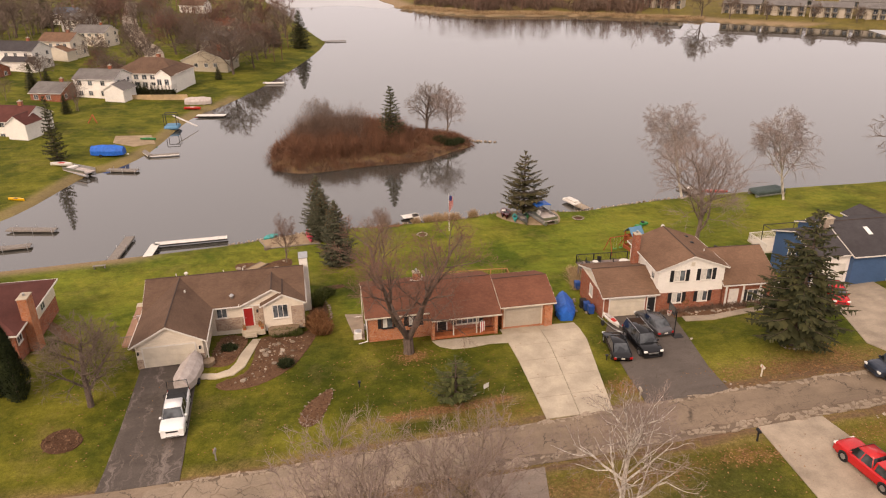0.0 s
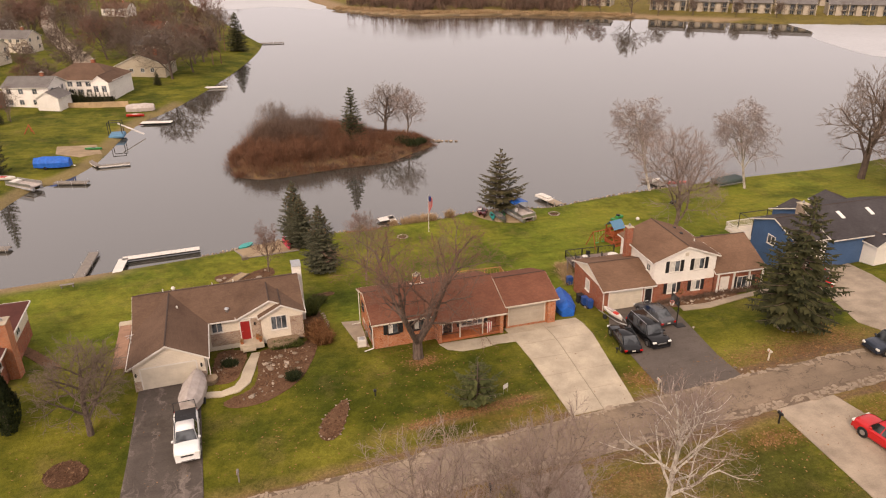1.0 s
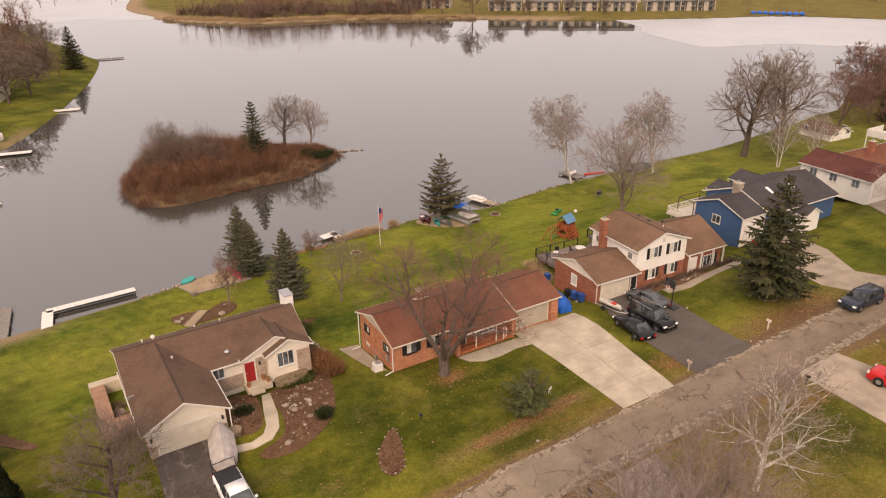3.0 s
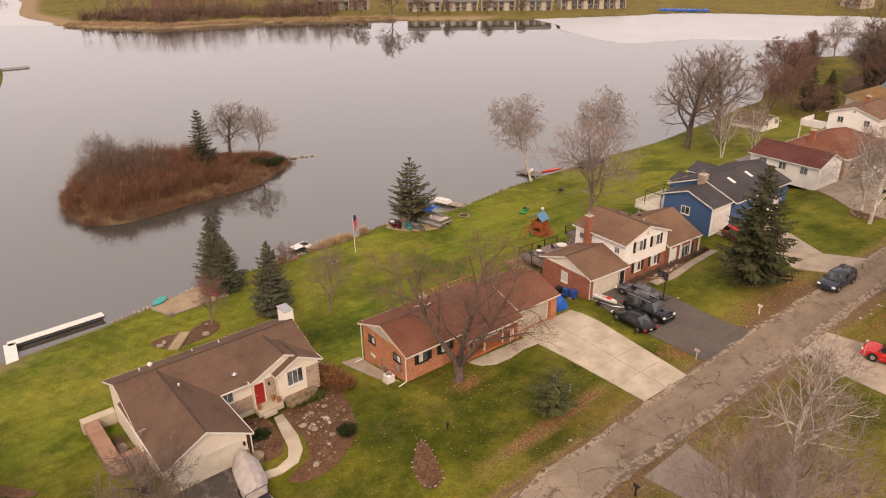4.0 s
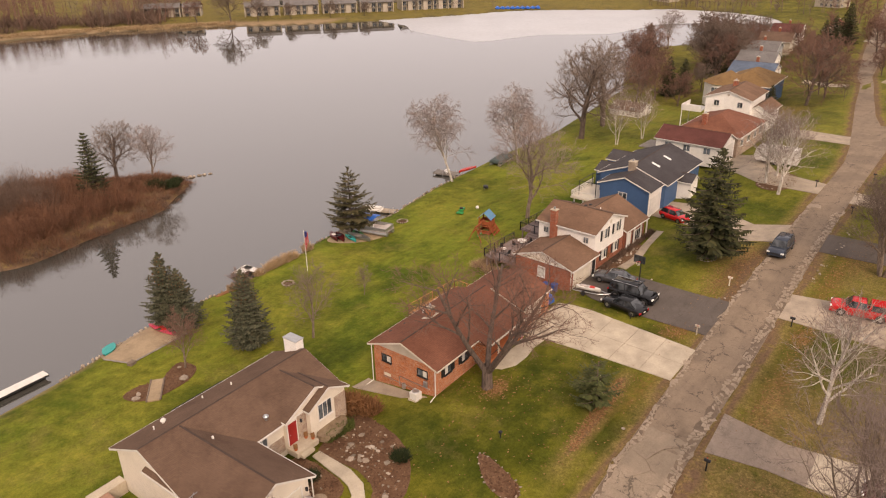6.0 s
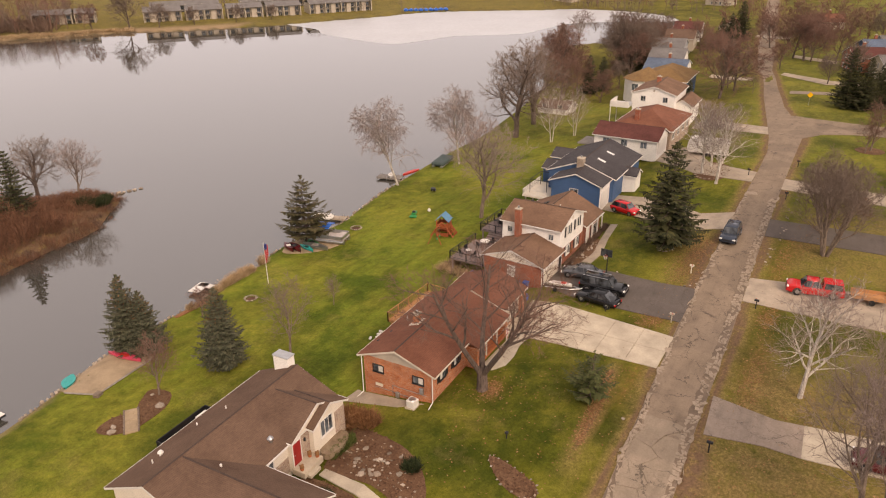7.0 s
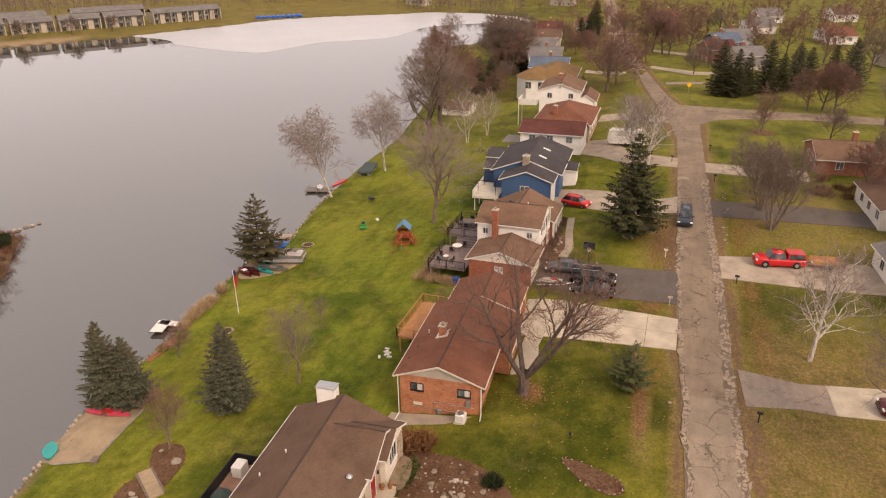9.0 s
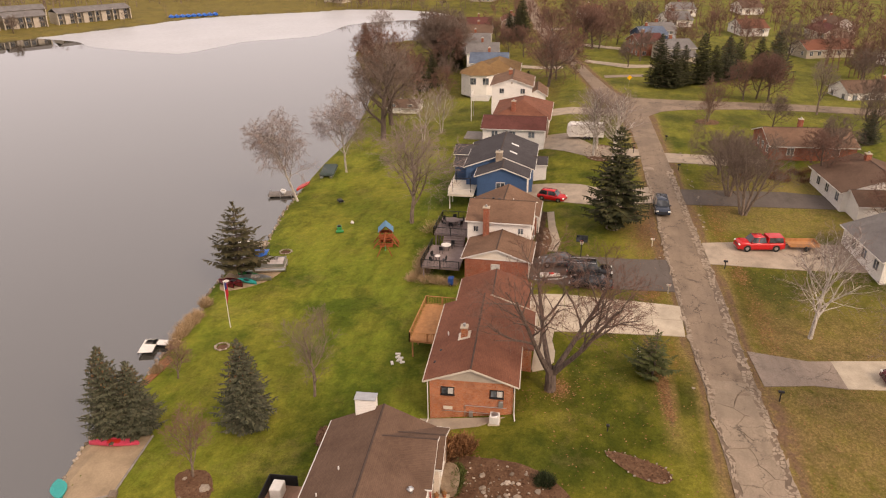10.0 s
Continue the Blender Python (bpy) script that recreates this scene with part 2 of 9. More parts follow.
def stone_mat(name, a, b):
    k = Mat(name, 0.9, spec=0.2)
    p = k.place(True)
    r = k.n("NewGeometry").outputs["Random Per Island"]
    o = k.n("ObjectInfo").outputs["Random"]
    c = k.mix(k.math("FRACT", k.math("ADD", r, o)), a, b)
    c = k.mix(k.ramp(k.noise(p, 0.8, 5, 0.7), 0.35, 0.65), k.mix(1.0, c, (0.66, 0.6, 0.56), "MULTIPLY"), c)
    k.colour(k.mix(k.ramp(k.noise(p, 7, 4), 0.3, 0.7), k.mix(1.0, c, (0.65, 0.65, 0.65), "MULTIPLY"), c))
    k.bump(k.noise(p, 14, 4), 0.5, 0.02)
    return k.m


M = {
    "grass": grass_mat(), "water": water_mat(),
    "road": asphalt_mat("old_tarmac", (0.225, 0.168, 0.122), 0.55),
    "plate": asphalt_mat("broken_tarmac_plates", (0.255, 0.2, 0.15), 0.45, 0.3, True),
    "rubble": asphalt_mat("pale_tarmac_rubble", (0.315, 0.25, 0.19), 0.1, 0.2, True),
    "dirt": plain("trodden_dirt", (0.185, 0.135, 0.097), 0.95, 0, 0.35, 0.8, True, 0.4),
    "drive_dark": asphalt_mat("dark_tarmac", (0.112, 0.092, 0.08), 0.35, 0.3),
    "drive_worn": asphalt_mat("worn_streaked_tarmac", (0.088, 0.072, 0.063), 0.35, 0.3, False, 0.75),
    "drive_grey": asphalt_mat("grey_tarmac", (0.26, 0.205, 0.165), 0.4, 0.3),
    "concrete": plain("concrete", (0.47, 0.395, 0.30), 0.9, 0, 0.25, 0.5, True, 0.2),
    "concrete_b": plain("weathered_concrete", (0.36, 0.29, 0.22), 0.9, 0, 0.3, 0.6, True, 0.2),
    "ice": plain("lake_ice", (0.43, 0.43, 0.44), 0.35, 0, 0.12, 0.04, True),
    "mulch": stone_mat("mulch", (0.095, 0.047, 0.026), (0.23, 0.13, 0.075)),
    "russet_soil": plain("russet_leaf_litter", (0.3, 0.13, 0.055), 0.95, 0, 0.4, 2.5, True, 0.5),
    "sand": plain("beach_sand", (0.34, 0.25, 0.16), 0.95, 0, 0.3, 0.5, True, 0.4),
    "stone": stone_mat("field_stone", (0.22, 0.18, 0.14), (0.5, 0.42, 0.34)),
    "redbrick": brick_mat("orange_red_brick", (0.50, 0.165, 0.062), (0.46, 0.33, 0.24)),
    "darkbrick": brick_mat("brown_red_brick", (0.36, 0.105, 0.052), (0.30, 0.2, 0.15)),
    "tanbrick": brick_mat("buff_brick", (0.42, 0.31, 0.22), (0.45, 0.4, 0.34)),
    "buff": stone_mat("buff_stone_blocks", (0.27, 0.2, 0.135), (0.4, 0.31, 0.22)),
    "shrub_green": leaf_mat("yew_leaves", (0.055, 0.07, 0.016), (0.13, 0.14, 0.04)),
    "cream": siding_mat("cream_siding", (0.69, 0.61, 0.51)),
    "white_siding": siding_mat("white_siding", (0.78, 0.74, 0.69)),
    "blue_siding": siding_mat("blue_siding", (0.05, 0.105, 0.215)),
    "tan_siding": siding_mat("tan_siding", (0.42, 0.36, 0.28)),
    "grey_siding": siding_mat("grey_siding", (0.33, 0.34, 0.36)),
    "taupe_panel": plain("taupe_panel", (0.42, 0.36, 0.29), 0.7, 0, 0.15, 0.8),
    "shingle_brown": shingle_mat("brown_shingle", (0.128, 0.08, 0.056)),
    "shingle_red": shingle_mat("red_brown_shingle", (0.172, 0.072, 0.046)),
    "shingle_tanbrown": shingle_mat("tan_brown_shingle", (0.168, 0.1, 0.066)),
    "shingle_dark": shingle_mat("charcoal_shingle", (0.062, 0.057, 0.06)),
    "shingle_maroon": shingle_mat("maroon_shingle", (0.11, 0.042, 0.035)),
    "ridge": plain("ridge_vent", (0.07, 0.046, 0.036), 0.95, 0, 0.3, 2),
    "shingle_gold": shingle_mat("golden_brown_shingle", (0.2, 0.122, 0.056)),
    "shingle_grey": shingle_mat("grey_shingle", (0.16, 0.15, 0.145)),
    "shingle_blue": shingle_mat("slate_blue_shingle", (0.10, 0.13, 0.18)),
    "white": plain("white_paint", (0.68, 0.64, 0.59), 0.5, 0, 0.12, 1.5),
    "offwhite": plain("almond_paint", (0.62, 0.55, 0.45), 0.55, 0, 0.15, 1.2),
    "black": plain("black_paint", (0.02, 0.02, 0.022), 0.45, 0, 0.2),
    "red": plain("red_door_paint", (0.3, 0.02, 0.018), 0.4, 0, 0.15),
    "glass": glass_mat("window_glass"),
    "curtain": plain("pale_curtain", (0.6, 0.57, 0.52), 0.8, 0, 0.3, 4),
    "wood": plain("cedar_boards", (0.46, 0.22, 0.09), 0.8, 0, 0.25, 2, False, 0.2),
    "redwood": plain("red_stained_wood", (0.34, 0.085, 0.03), 0.75, 0, 0.25, 2),
    "greywood": plain("weathered_boards", (0.24, 0.21, 0.185), 0.9, 0, 0.3, 2, False, 0.3),
    "darkdeck": plain("dark_stained_deck", (0.23, 0.175, 0.16), 0.85, 0, 0.25, 1.5, False, 0.2),
    "metal": plain("galvanised_metal", (0.5, 0.5, 0.5), 0.4, 0.9, 0.15),
    "dark_metal": plain("dark_iron", (0.03, 0.03, 0.032), 0.5, 0.4, 0.2),
    "tarp": plain("blue_tarpaulin", (0.012, 0.12, 0.5), 0.45, 0, 0.3, 2, False, 0.3),
    "tarp_grey": plain("grey_boat_cover", (0.46, 0.40, 0.37), 0.8, 0, 0.25, 1.5, False, 0.3),
    "tarp_green": plain("green_grey_boat_cover", (0.06, 0.085, 0.08), 0.8, 0, 0.25, 1.5, False, 0.3),
    "teal": plain("teal_plastic", (0.01, 0.30, 0.28), 0.35, 0, 0.1),
    "pink": plain("red_pink_plastic", (0.62, 0.07, 0.12), 0.35, 0, 0.12),
    "redplastic": plain("red_plastic", (0.5, 0.03, 0.02), 0.35, 0, 0.12),
    "yellow": plain("yellow_plastic", (0.75, 0.4, 0.01), 0.4, 0, 0.1),
    "green": plain("green_plastic", (0.02, 0.22, 0.06), 0.4, 0, 0.1),
    "bluep": plain("blue_plastic", (0.02, 0.07, 0.26), 0.4, 0, 0.15),
    "skyblue": plain("light_blue_canvas", (0.10, 0.24, 0.38), 0.7, 0, 0.15),
    "car_white": plain("white_car_paint", (0.80, 0.79, 0.78), 0.25, 0, 0.04, 1, spec=0.6),
    "car_black": plain("black_car_paint", (0.008, 0.008, 0.009), 0.07, 0.0, 0.1, 1, spec=0.4),
    "car_silver": plain("grey_car_paint", (0.12, 0.12, 0.127), 0.2, 0.5, 0.05, 1, spec=0.6),
    "car_red": plain("red_car_paint", (0.55, 0.014, 0.016), 0.22, 0.1, 0.05, 1, spec=0.6),
    "car_maroon": plain("maroon_car_paint", (0.10, 0.012, 0.016), 0.25, 0.2, 0.05, 1, spec=0.6),
    "car_navy": plain("dark_blue_grey_car_paint", (0.035, 0.045, 0.065), 0.2, 0.4, 0.05, 1, spec=0.6),
    "carglass": glass_mat("car_glass", (0.012, 0.014, 0.016)),
    "tyre": plain("tyre_rubber", (0.018, 0.018, 0.018), 0.85),
    "rim": plain("alloy_rim", (0.5, 0.5, 0.52), 0.3, 0.9, 0.1),
    "lamp_glass": plain("headlight_lens", (0.75, 0.75, 0.72), 0.15, 0, 0.1),
    "lamp_red": plain("tail_light_lens", (0.4, 0.01, 0.01), 0.2, 0, 0.1),
    "bark": bark_mat("grey_brown_bark", (0.24, 0.18, 0.14), (0.10, 0.075, 0.058)),
    "bark_dark": bark_mat("dark_bark", (0.15, 0.11, 0.09), (0.06, 0.045, 0.038)),
    "bark_birch": bark_mat("white_birch_bark", (0.62, 0.57, 0.51), (0.22, 0.18, 0.15)),
    "twig": bark_mat("twig_bark", (0.19, 0.14, 0.112), (0.105, 0.078, 0.062)),
    "twig_red": bark_mat("reddish_twig_bark", (0.2, 0.112, 0.084), (0.11, 0.064, 0.05)),
    "twig_pale": bark_mat("pale_pink_twig_bark", (0.27, 0.205, 0.18), (0.16, 0.12, 0.105)),
    "needle": leaf_mat("spruce_needles", (0.026, 0.031, 0.014), (0.085, 0.08, 0.034)),
    "needle_blue": leaf_mat("blue_spruce_needles", (0.045, 0.05, 0.03), (0.135, 0.13, 0.082)),
    "needle_olive": leaf_mat("olive_pine_needles", (0.042, 0.04, 0.018), (0.115, 0.092, 0.045)),
    "needle_pine": leaf_mat("green_pine_needles", (0.045, 0.055, 0.018), (0.115, 0.12, 0.045)),
    "cones": leaf_mat("brown_cones", (0.16, 0.09, 0.045), (0.26, 0.15, 0.075)),
    "shrub_red": leaf_mat("red_brown_brush", (0.11, 0.05, 0.03), (0.24, 0.115, 0.066)),
    "shrub_brown": leaf_mat("grey_brown_brush", (0.1, 0.062, 0.045), (0.21, 0.135, 0.1)),
    "reed": leaf_mat("dry_reeds", (0.3, 0.19, 0.1), (0.52, 0.37, 0.22)),
    "leaf_fallen": leaf_mat("fallen_leaves", (0.17, 0.075, 0.03), (0.36, 0.2, 0.095)),
    "leaf_russet": leaf_mat("russet_leaves", (0.15, 0.06, 0.024), (0.29, 0.145, 0.065)),
    "evergreen": leaf_mat("evergreen_leaves", (0.016, 0.024, 0.01), (0.044, 0.055, 0.02)),
    "flag_red": plain("flag_red", (0.45, 0.02, 0.03), 0.7), "flag_blue": plain("flag_blue", (0.02, 0.03, 0.14), 0.7),
    "terracotta": plain("terracotta", (0.42, 0.13, 0.05), 0.8), "pinkbrown": plain("pink_brown_pavers", (0.33, 0.19, 0.13), 0.9, 0, 0.25, 1.5, False, 0.2),
}


# ---- mesh helpers ----
def part(name, bm, material, parent, label=""):
    """Links a bmesh as one mesh object under a thing or a part."""
    me = bpy.data.meshes.new(name)
    bm.to_mesh(me)
    bm.free()
    me.materials.append(material)
    ob = new(name, me)
    ob.parent = parent
    return tagged(ob, label)


def piece(name, mesh, parent, m=None):
    ob = new(name, mesh)
    ob.parent = parent
    if m is not None:
        ob.matrix_basis = m
    return ob


def thing(name, label, category, loc=(0, 0, 0), rot=0.0, group="", kind=""):
    ob = new(name)
    ob.matrix_basis = pose(*loc, 0, 0, rot)
    return tagged(ob, label, category, group, kind)


def single(name, bm, material, label, category, loc=(0, 0, 0), rot=0.0, group="", kind=""):
    ob = part(name, bm, material, None)
    ob.matrix_basis = pose(*loc, 0, 0, rot)
    return tagged(ob, label, category, group, kind)


def add_box(bm, x0, x1, y0, y1, z0, z1, bevel=0.0):
    r = bmesh.ops.create_cube(bm, size=1.0)
    vs = r["verts"]
    for v in vs:
        v.co = Vector((x0 + (v.co.x + 0.5) * (x1 - x0), y0 + (v.co.y + 0.5) * (y1 - y0), z0 + (v.co.z + 0.5) * (z1 - z0)))
    if bevel:
        es = list({e for v in vs for e in v.link_edges})
        bmesh.ops.bevel(bm, geom=es, offset=bevel, segments=1, affect="EDGES")
    return vs


def box(x0, x1, y0, y1, z0, z1, bevel=0.0):
    bm = bmesh.new()
    add_box(bm, x0, x1, y0, y1, z0, z1, bevel)
    return bm


def boxes(*rows):
    bm = bmesh.new()
    for r in rows:
        add_box(bm, *r)
    return bm


def add_rod(bm, a, b, r0, r1=None, sides=6):
    a, b = Vector(a), Vector(b)
    r1 = r0 if r1 is None else r1
    q = (b - a).to_track_quat("Z", "Y")
    lo = [bm.verts.new(a + q @ Vector((r0 * math.cos(i * math.tau / sides), r0 * math.sin(i * math.tau / sides), 0))) for i in range(sides)]
    hi = [bm.verts.new(b + q @ Vector((r1 * math.cos(i * math.tau / sides), r1 * math.sin(i * math.tau / sides), 0))) for i in range(sides)]
    for i in range(sides):
        j = (i + 1) % sides
        bm.faces.new((lo[i], lo[j], hi[j], hi[i]))
    bm.faces.new(lo[::-1])
    bm.faces.new(hi)


def rods(rows, sides=6):
    bm = bmesh.new()
    for r in rows:
        add_rod(bm, *r, sides=sides)
    return bm


def prism(pts, z0, z1):
    """An upright prism over a plan polygon."""
    bm = bmesh.new()
    lo = [bm.verts.new((x, y, z0)) for x, y in pts]
    hi = [bm.verts.new((x, y, z1)) for x, y in pts]
    n = len(pts)
    for i in range(n):
        bm.faces.new((lo[i], lo[(i + 1) % n], hi[(i + 1) % n], hi[i]))
    bm.faces.new(lo[::-1])
    bm.faces.new(hi)
    bmesh.ops.recalc_face_normals(bm, faces=bm.faces)
    return bm


def extrude_profile(pts, axis, a, b):
    """A closed profile drawn out along x (points are y, z) or y (points are x, z)."""
    bm = bmesh.new()
    f = (lambda p, t: (t, p[0], p[1])) if axis == "x" else (lambda p, t: (p[0], t, p[1]))
    lo = [bm.verts.new(f(p, a)) for p in pts]
    hi = [bm.verts.new(f(p, b)) for p in pts]
    n = len(pts)
    for i in range(n):
        bm.faces.new((lo[i], lo[(i + 1) % n], hi[(i + 1) % n], hi[i]))
    bm.faces.new(lo[::-1])
    bm.faces.new(hi)
    bmesh.ops.recalc_face_normals(bm, faces=bm.faces)
    return bm


def spline(pts, n=6, closed=True):
    """A smooth line through plan points."""
    out = []
    m = len(pts)
    for i in range(m if closed else m - 1):
        p = [Vector(pts[(i + k) % m] if closed else pts[min(max(i + k, 0), m - 1)]) for k in (-1, 0, 1, 2)]
        for j in range(n):
            t = j / n
            out.append(0.5 * ((2 * p[1]) + (p[2] - p[0]) * t + (2 * p[0] - 5 * p[1] + 4 * p[2] - p[3]) * t * t + (3 * p[1] - p[0] - 3 * p[2] + p[3]) * t ** 3))
    return [(v.x, v.y) for v in out]


def soup(name, verts, faces, material, parent=None):
    me = bpy.data.meshes.new(name)
    me.from_pydata(verts, [], faces)
    me.materials.append(material)
    ob = new(name, me)
    ob.parent = parent
    return ob


# ---- the lie of the land ----
ROAD_N = [(-120, 45.8), (-40, 45.9), (-20, 45.9), (-8, 46.0), (-2, 46.25), (4.3, 46.65), (8, 46.85), (17, 47.45), (26, 48.0), (42, 48.5), (52, 48.9), (64, 49.2), (75, 49.5), (87, 50.1), (97, 51.5), (104, 52.8), (121, 56), (138, 59.2), (155, 62), (169, 64.6), (180, 67.6), (200, 71), (235, 77), (300, 87), (420, 104)]
ROAD_S = [(420, 98), (300, 81.5), (235, 71.5), (200, 66.5), (177, 63.5), (164, 60.6), (150, 58), (136, 55), (127, 53.2), (118, 50.6), (111, 47.8), (100, 46.2), (83, 45.6), (67.8, 45), (57, 44.5), (48, 44.1), (37.5, 43.6), (30, 43.15), (24, 42.8), (14, 42.45), (8.6, 42.25), (2.3, 41.9), (-2.5, 41.6), (-20, 41.2), (-40, 41), (-120, 40.9)]
WATER = -3.6
LAKE = [(-110, 91), (-75, 90), (-60, 91), (-47, 92.8), (-30, 95), (-18, 97), (-7, 100), (3.6, 100.8), (16, 101.8), (21, 103.2), (27, 103.8), (34.5, 102.2), (41, 103.4),
        (50, 105), (59, 106), (75, 107.3), (91, 107.8), (105, 110), (122, 113), (133, 115.5), (142, 116.5), (150, 120.5), (165, 127), (183, 134.5), (200, 141), (214, 142), (226, 136), (235, 127), (246, 120), (264, 117), (300, 121),
        (327, 134), (341, 157), (341, 190), (329, 204), (316, 226), (300, 248), (285, 259), (265, 266), (238, 279), (207, 295), (175, 321), (154, 342), (110, 366), (63, 379),
        (30, 424), (28, 446), (20, 500), (30, 640), (-60, 640), (-52, 500), (-44, 462), (-13, 316), (-9, 298), (-14, 258), (-24, 215), (-32, 190), (-38, 176), (-41, 148), (-45, 137),
        (-49, 133), (-54, 114), (-62, 106), (-80, 104), (-110, 104)]
ISLAND = [(-15.5, 137), (-13.5, 131), (-8, 128.6), (2, 131), (9, 132), (14, 133), (20, 138), (24, 141.2), (24.5, 146), (19, 152), (10, 158), (0, 160), (-9, 158), (-14, 150), (-16, 143)]


def signed(px, py, poly):
    """Distance to a polygon's rim, positive outside it."""
    px, py = np.asarray(px, float), np.asarray(py, float)
    best, inside = np.full(px.shape, 1e9), np.zeros(px.shape, bool)
    for (ax, ay), (bx, by) in zip(poly, poly[1:] + poly[:1]):
        dx, dy = bx - ax, by - ay
        t = np.clip(((px - ax) * dx + (py - ay) * dy) / (dx * dx + dy * dy), 0, 1)
        best = np.minimum(best, np.hypot(px - ax - t * dx, py - ay - t * dy))
        hit = ((ay > py) != (by > py)) & (px < (bx - ax) * (py - ay) / ((by - ay) or 1e-9) + ax)
        inside ^= hit
    return np.where(inside, -best, best)


def smooth(a, b, v):
    t = np.clip((np.asarray(v, float) - a) / (b - a), 0, 1)
    return t * t * (3 - 2 * t)


LAKE_LINE = spline(LAKE, 4)
ISLAND_LINE = spline(ISLAND, 4)


def height(x, y):
    x, y = np.asarray(x, float), np.asarray(y, float)
    d = signed(x, y, LAKE_LINE)
    di = -signed(x, y, ISLAND_LINE)
    street = np.interp(x, [-120, -40, -20, -8, 0, 6.5, 15, 20, 32, 46, 55, 75, 100, 130, 170, 240, 330], [-2.4, -2.2, -1.7, -1.0, -0.5, -0.05, 0.1, 0.4, 1.0, 1.6, 1.9, 2.2, 2.0, 1.4, 0.8, 0.3, 0.3])
    house_row = np.interp(x, [-60, -15, 0, 17, 30, 40, 52, 60, 75, 100, 130, 170, 240], [-0.7, -0.5, -0.6, -0.4, -0.1, 0.2, 0.6, 1.0, 1.8, 1.9, 1.1, 0.5, 0.2])
    rear = np.interp(y, [66, 71, 84, 97, 125], [-1.1, -1.9, -2.6, -3.1, -3.1]) + (house_row + 0.45) * np.clip((97 - y) / 31, 0, 1)
    front = street + (house_row - street) * np.clip((y - 48.5) / 13.5, 0, 1)
    near = front + (rear - front) * np.clip((y - 62) / 4, 0, 1)
    far = WATER + 0.5 + 0.045 * np.clip(d, 0, 90) + smooth(150, 600, d) * 6
    z = near + (far - near) * np.maximum(smooth(118, 140, y), smooth(300, 360, x))
    z = np.where(d >= 0, np.minimum(z, WATER + 0.4 * d), WATER + np.maximum(0.4 * d, -1.6))
    return np.maximum(z, np.where(di > -4, WATER + np.clip(0.35 * di, -1.6, 1.1), -99))


def ground_z(x, y):
    return float(height(np.array([x]), np.array([y]))[0])


def drape(name, pts, lift, material, label, category="", kind="structure", skirt=0.12, step=1.0, parent=None):
    """A thin slab that lies on the ground over a plan polygon."""
    bm = bmesh.new()
    bm.faces.new([bm.verts.new((x, y, 0)) for x, y in pts])
    xs, ys = [p[0] for p in pts], [p[1] for p in pts]
    for axis, lo, hi in ((0, min(xs), max(xs)), (1, min(ys), max(ys))):
        k = math.ceil(lo / step) * step
        while k < hi:
            co, no = [0, 0, 0], [0, 0, 0]
            co[axis], no[axis] = k, 1
            bmesh.ops.bisect_plane(bm, geom=bm.verts[:] + bm.edges[:] + bm.faces[:], plane_co=co, plane_no=no)
            k += step
    zs = height([v.co.x for v in bm.verts], [v.co.y for v in bm.verts])
    for v, z in zip(bm.verts, zs):
        v.co.z = z + lift
    rim = [e for e in bm.edges if e.is_boundary]
    r = bmesh.ops.extrude_edge_only(bm, edges=rim)
    for v in r["geom"]:
        if isinstance(v, bmesh.types.BMVert):
            v.co.z -= skirt
    bmesh.ops.recalc_face_normals(bm, faces=bm.faces)
    ob = part(name, bm, material, parent)
    if parent is None:
        tagged(ob, label, category, "", kind)
    return ob


def axis_steps(rows):
    out = []
    for a, b, s in rows:
        out += list(np.arange(a, b, s))
    return np.array(out + [rows[-1][1]])


# x, y, half length, half width, turn: deep-green turf with the shade round the small pine painted in, yellow turf, turf
# under fallen leaves
DEEP_AND_SHADED_TURF = [(6, 56.5, 8, 4.5, 8), (-4, 60.5, 4, 3.5, 60), (-9, 53, 5, 3, 0), (-1, 79, 8, 4, -20), (17, 78, 1.4, 7, -50), (21, 82, 1.2, 7, -50), (24, 76, 1.2, 5, -50), (24, 37.5, 7, 2.6, 5), (46, 38, 6, 2.2, 0), (6.8, 38.6, 1.6, 4, 0), (-9, 82, 6, 3, 20), (-17, 80, 6, 4, 10), (-7, 79, 4, 3, 0), (2, 51.5, 6, 2, 6), (11, 52, 3.5, 2, 0), (-22, 52, 5, 4, 0), (38, 58, 7, 3, 0)]
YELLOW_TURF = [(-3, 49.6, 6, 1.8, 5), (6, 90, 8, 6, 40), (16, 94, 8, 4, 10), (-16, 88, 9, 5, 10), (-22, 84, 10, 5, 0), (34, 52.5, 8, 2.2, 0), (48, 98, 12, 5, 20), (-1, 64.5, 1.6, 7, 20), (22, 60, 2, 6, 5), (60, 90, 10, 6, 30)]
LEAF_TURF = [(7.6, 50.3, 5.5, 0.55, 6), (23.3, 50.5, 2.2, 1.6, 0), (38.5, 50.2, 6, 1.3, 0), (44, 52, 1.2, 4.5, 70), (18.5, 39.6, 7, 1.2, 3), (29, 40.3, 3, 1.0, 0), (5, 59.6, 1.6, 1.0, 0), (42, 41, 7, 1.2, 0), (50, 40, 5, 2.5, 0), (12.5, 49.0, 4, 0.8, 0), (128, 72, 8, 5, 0)]


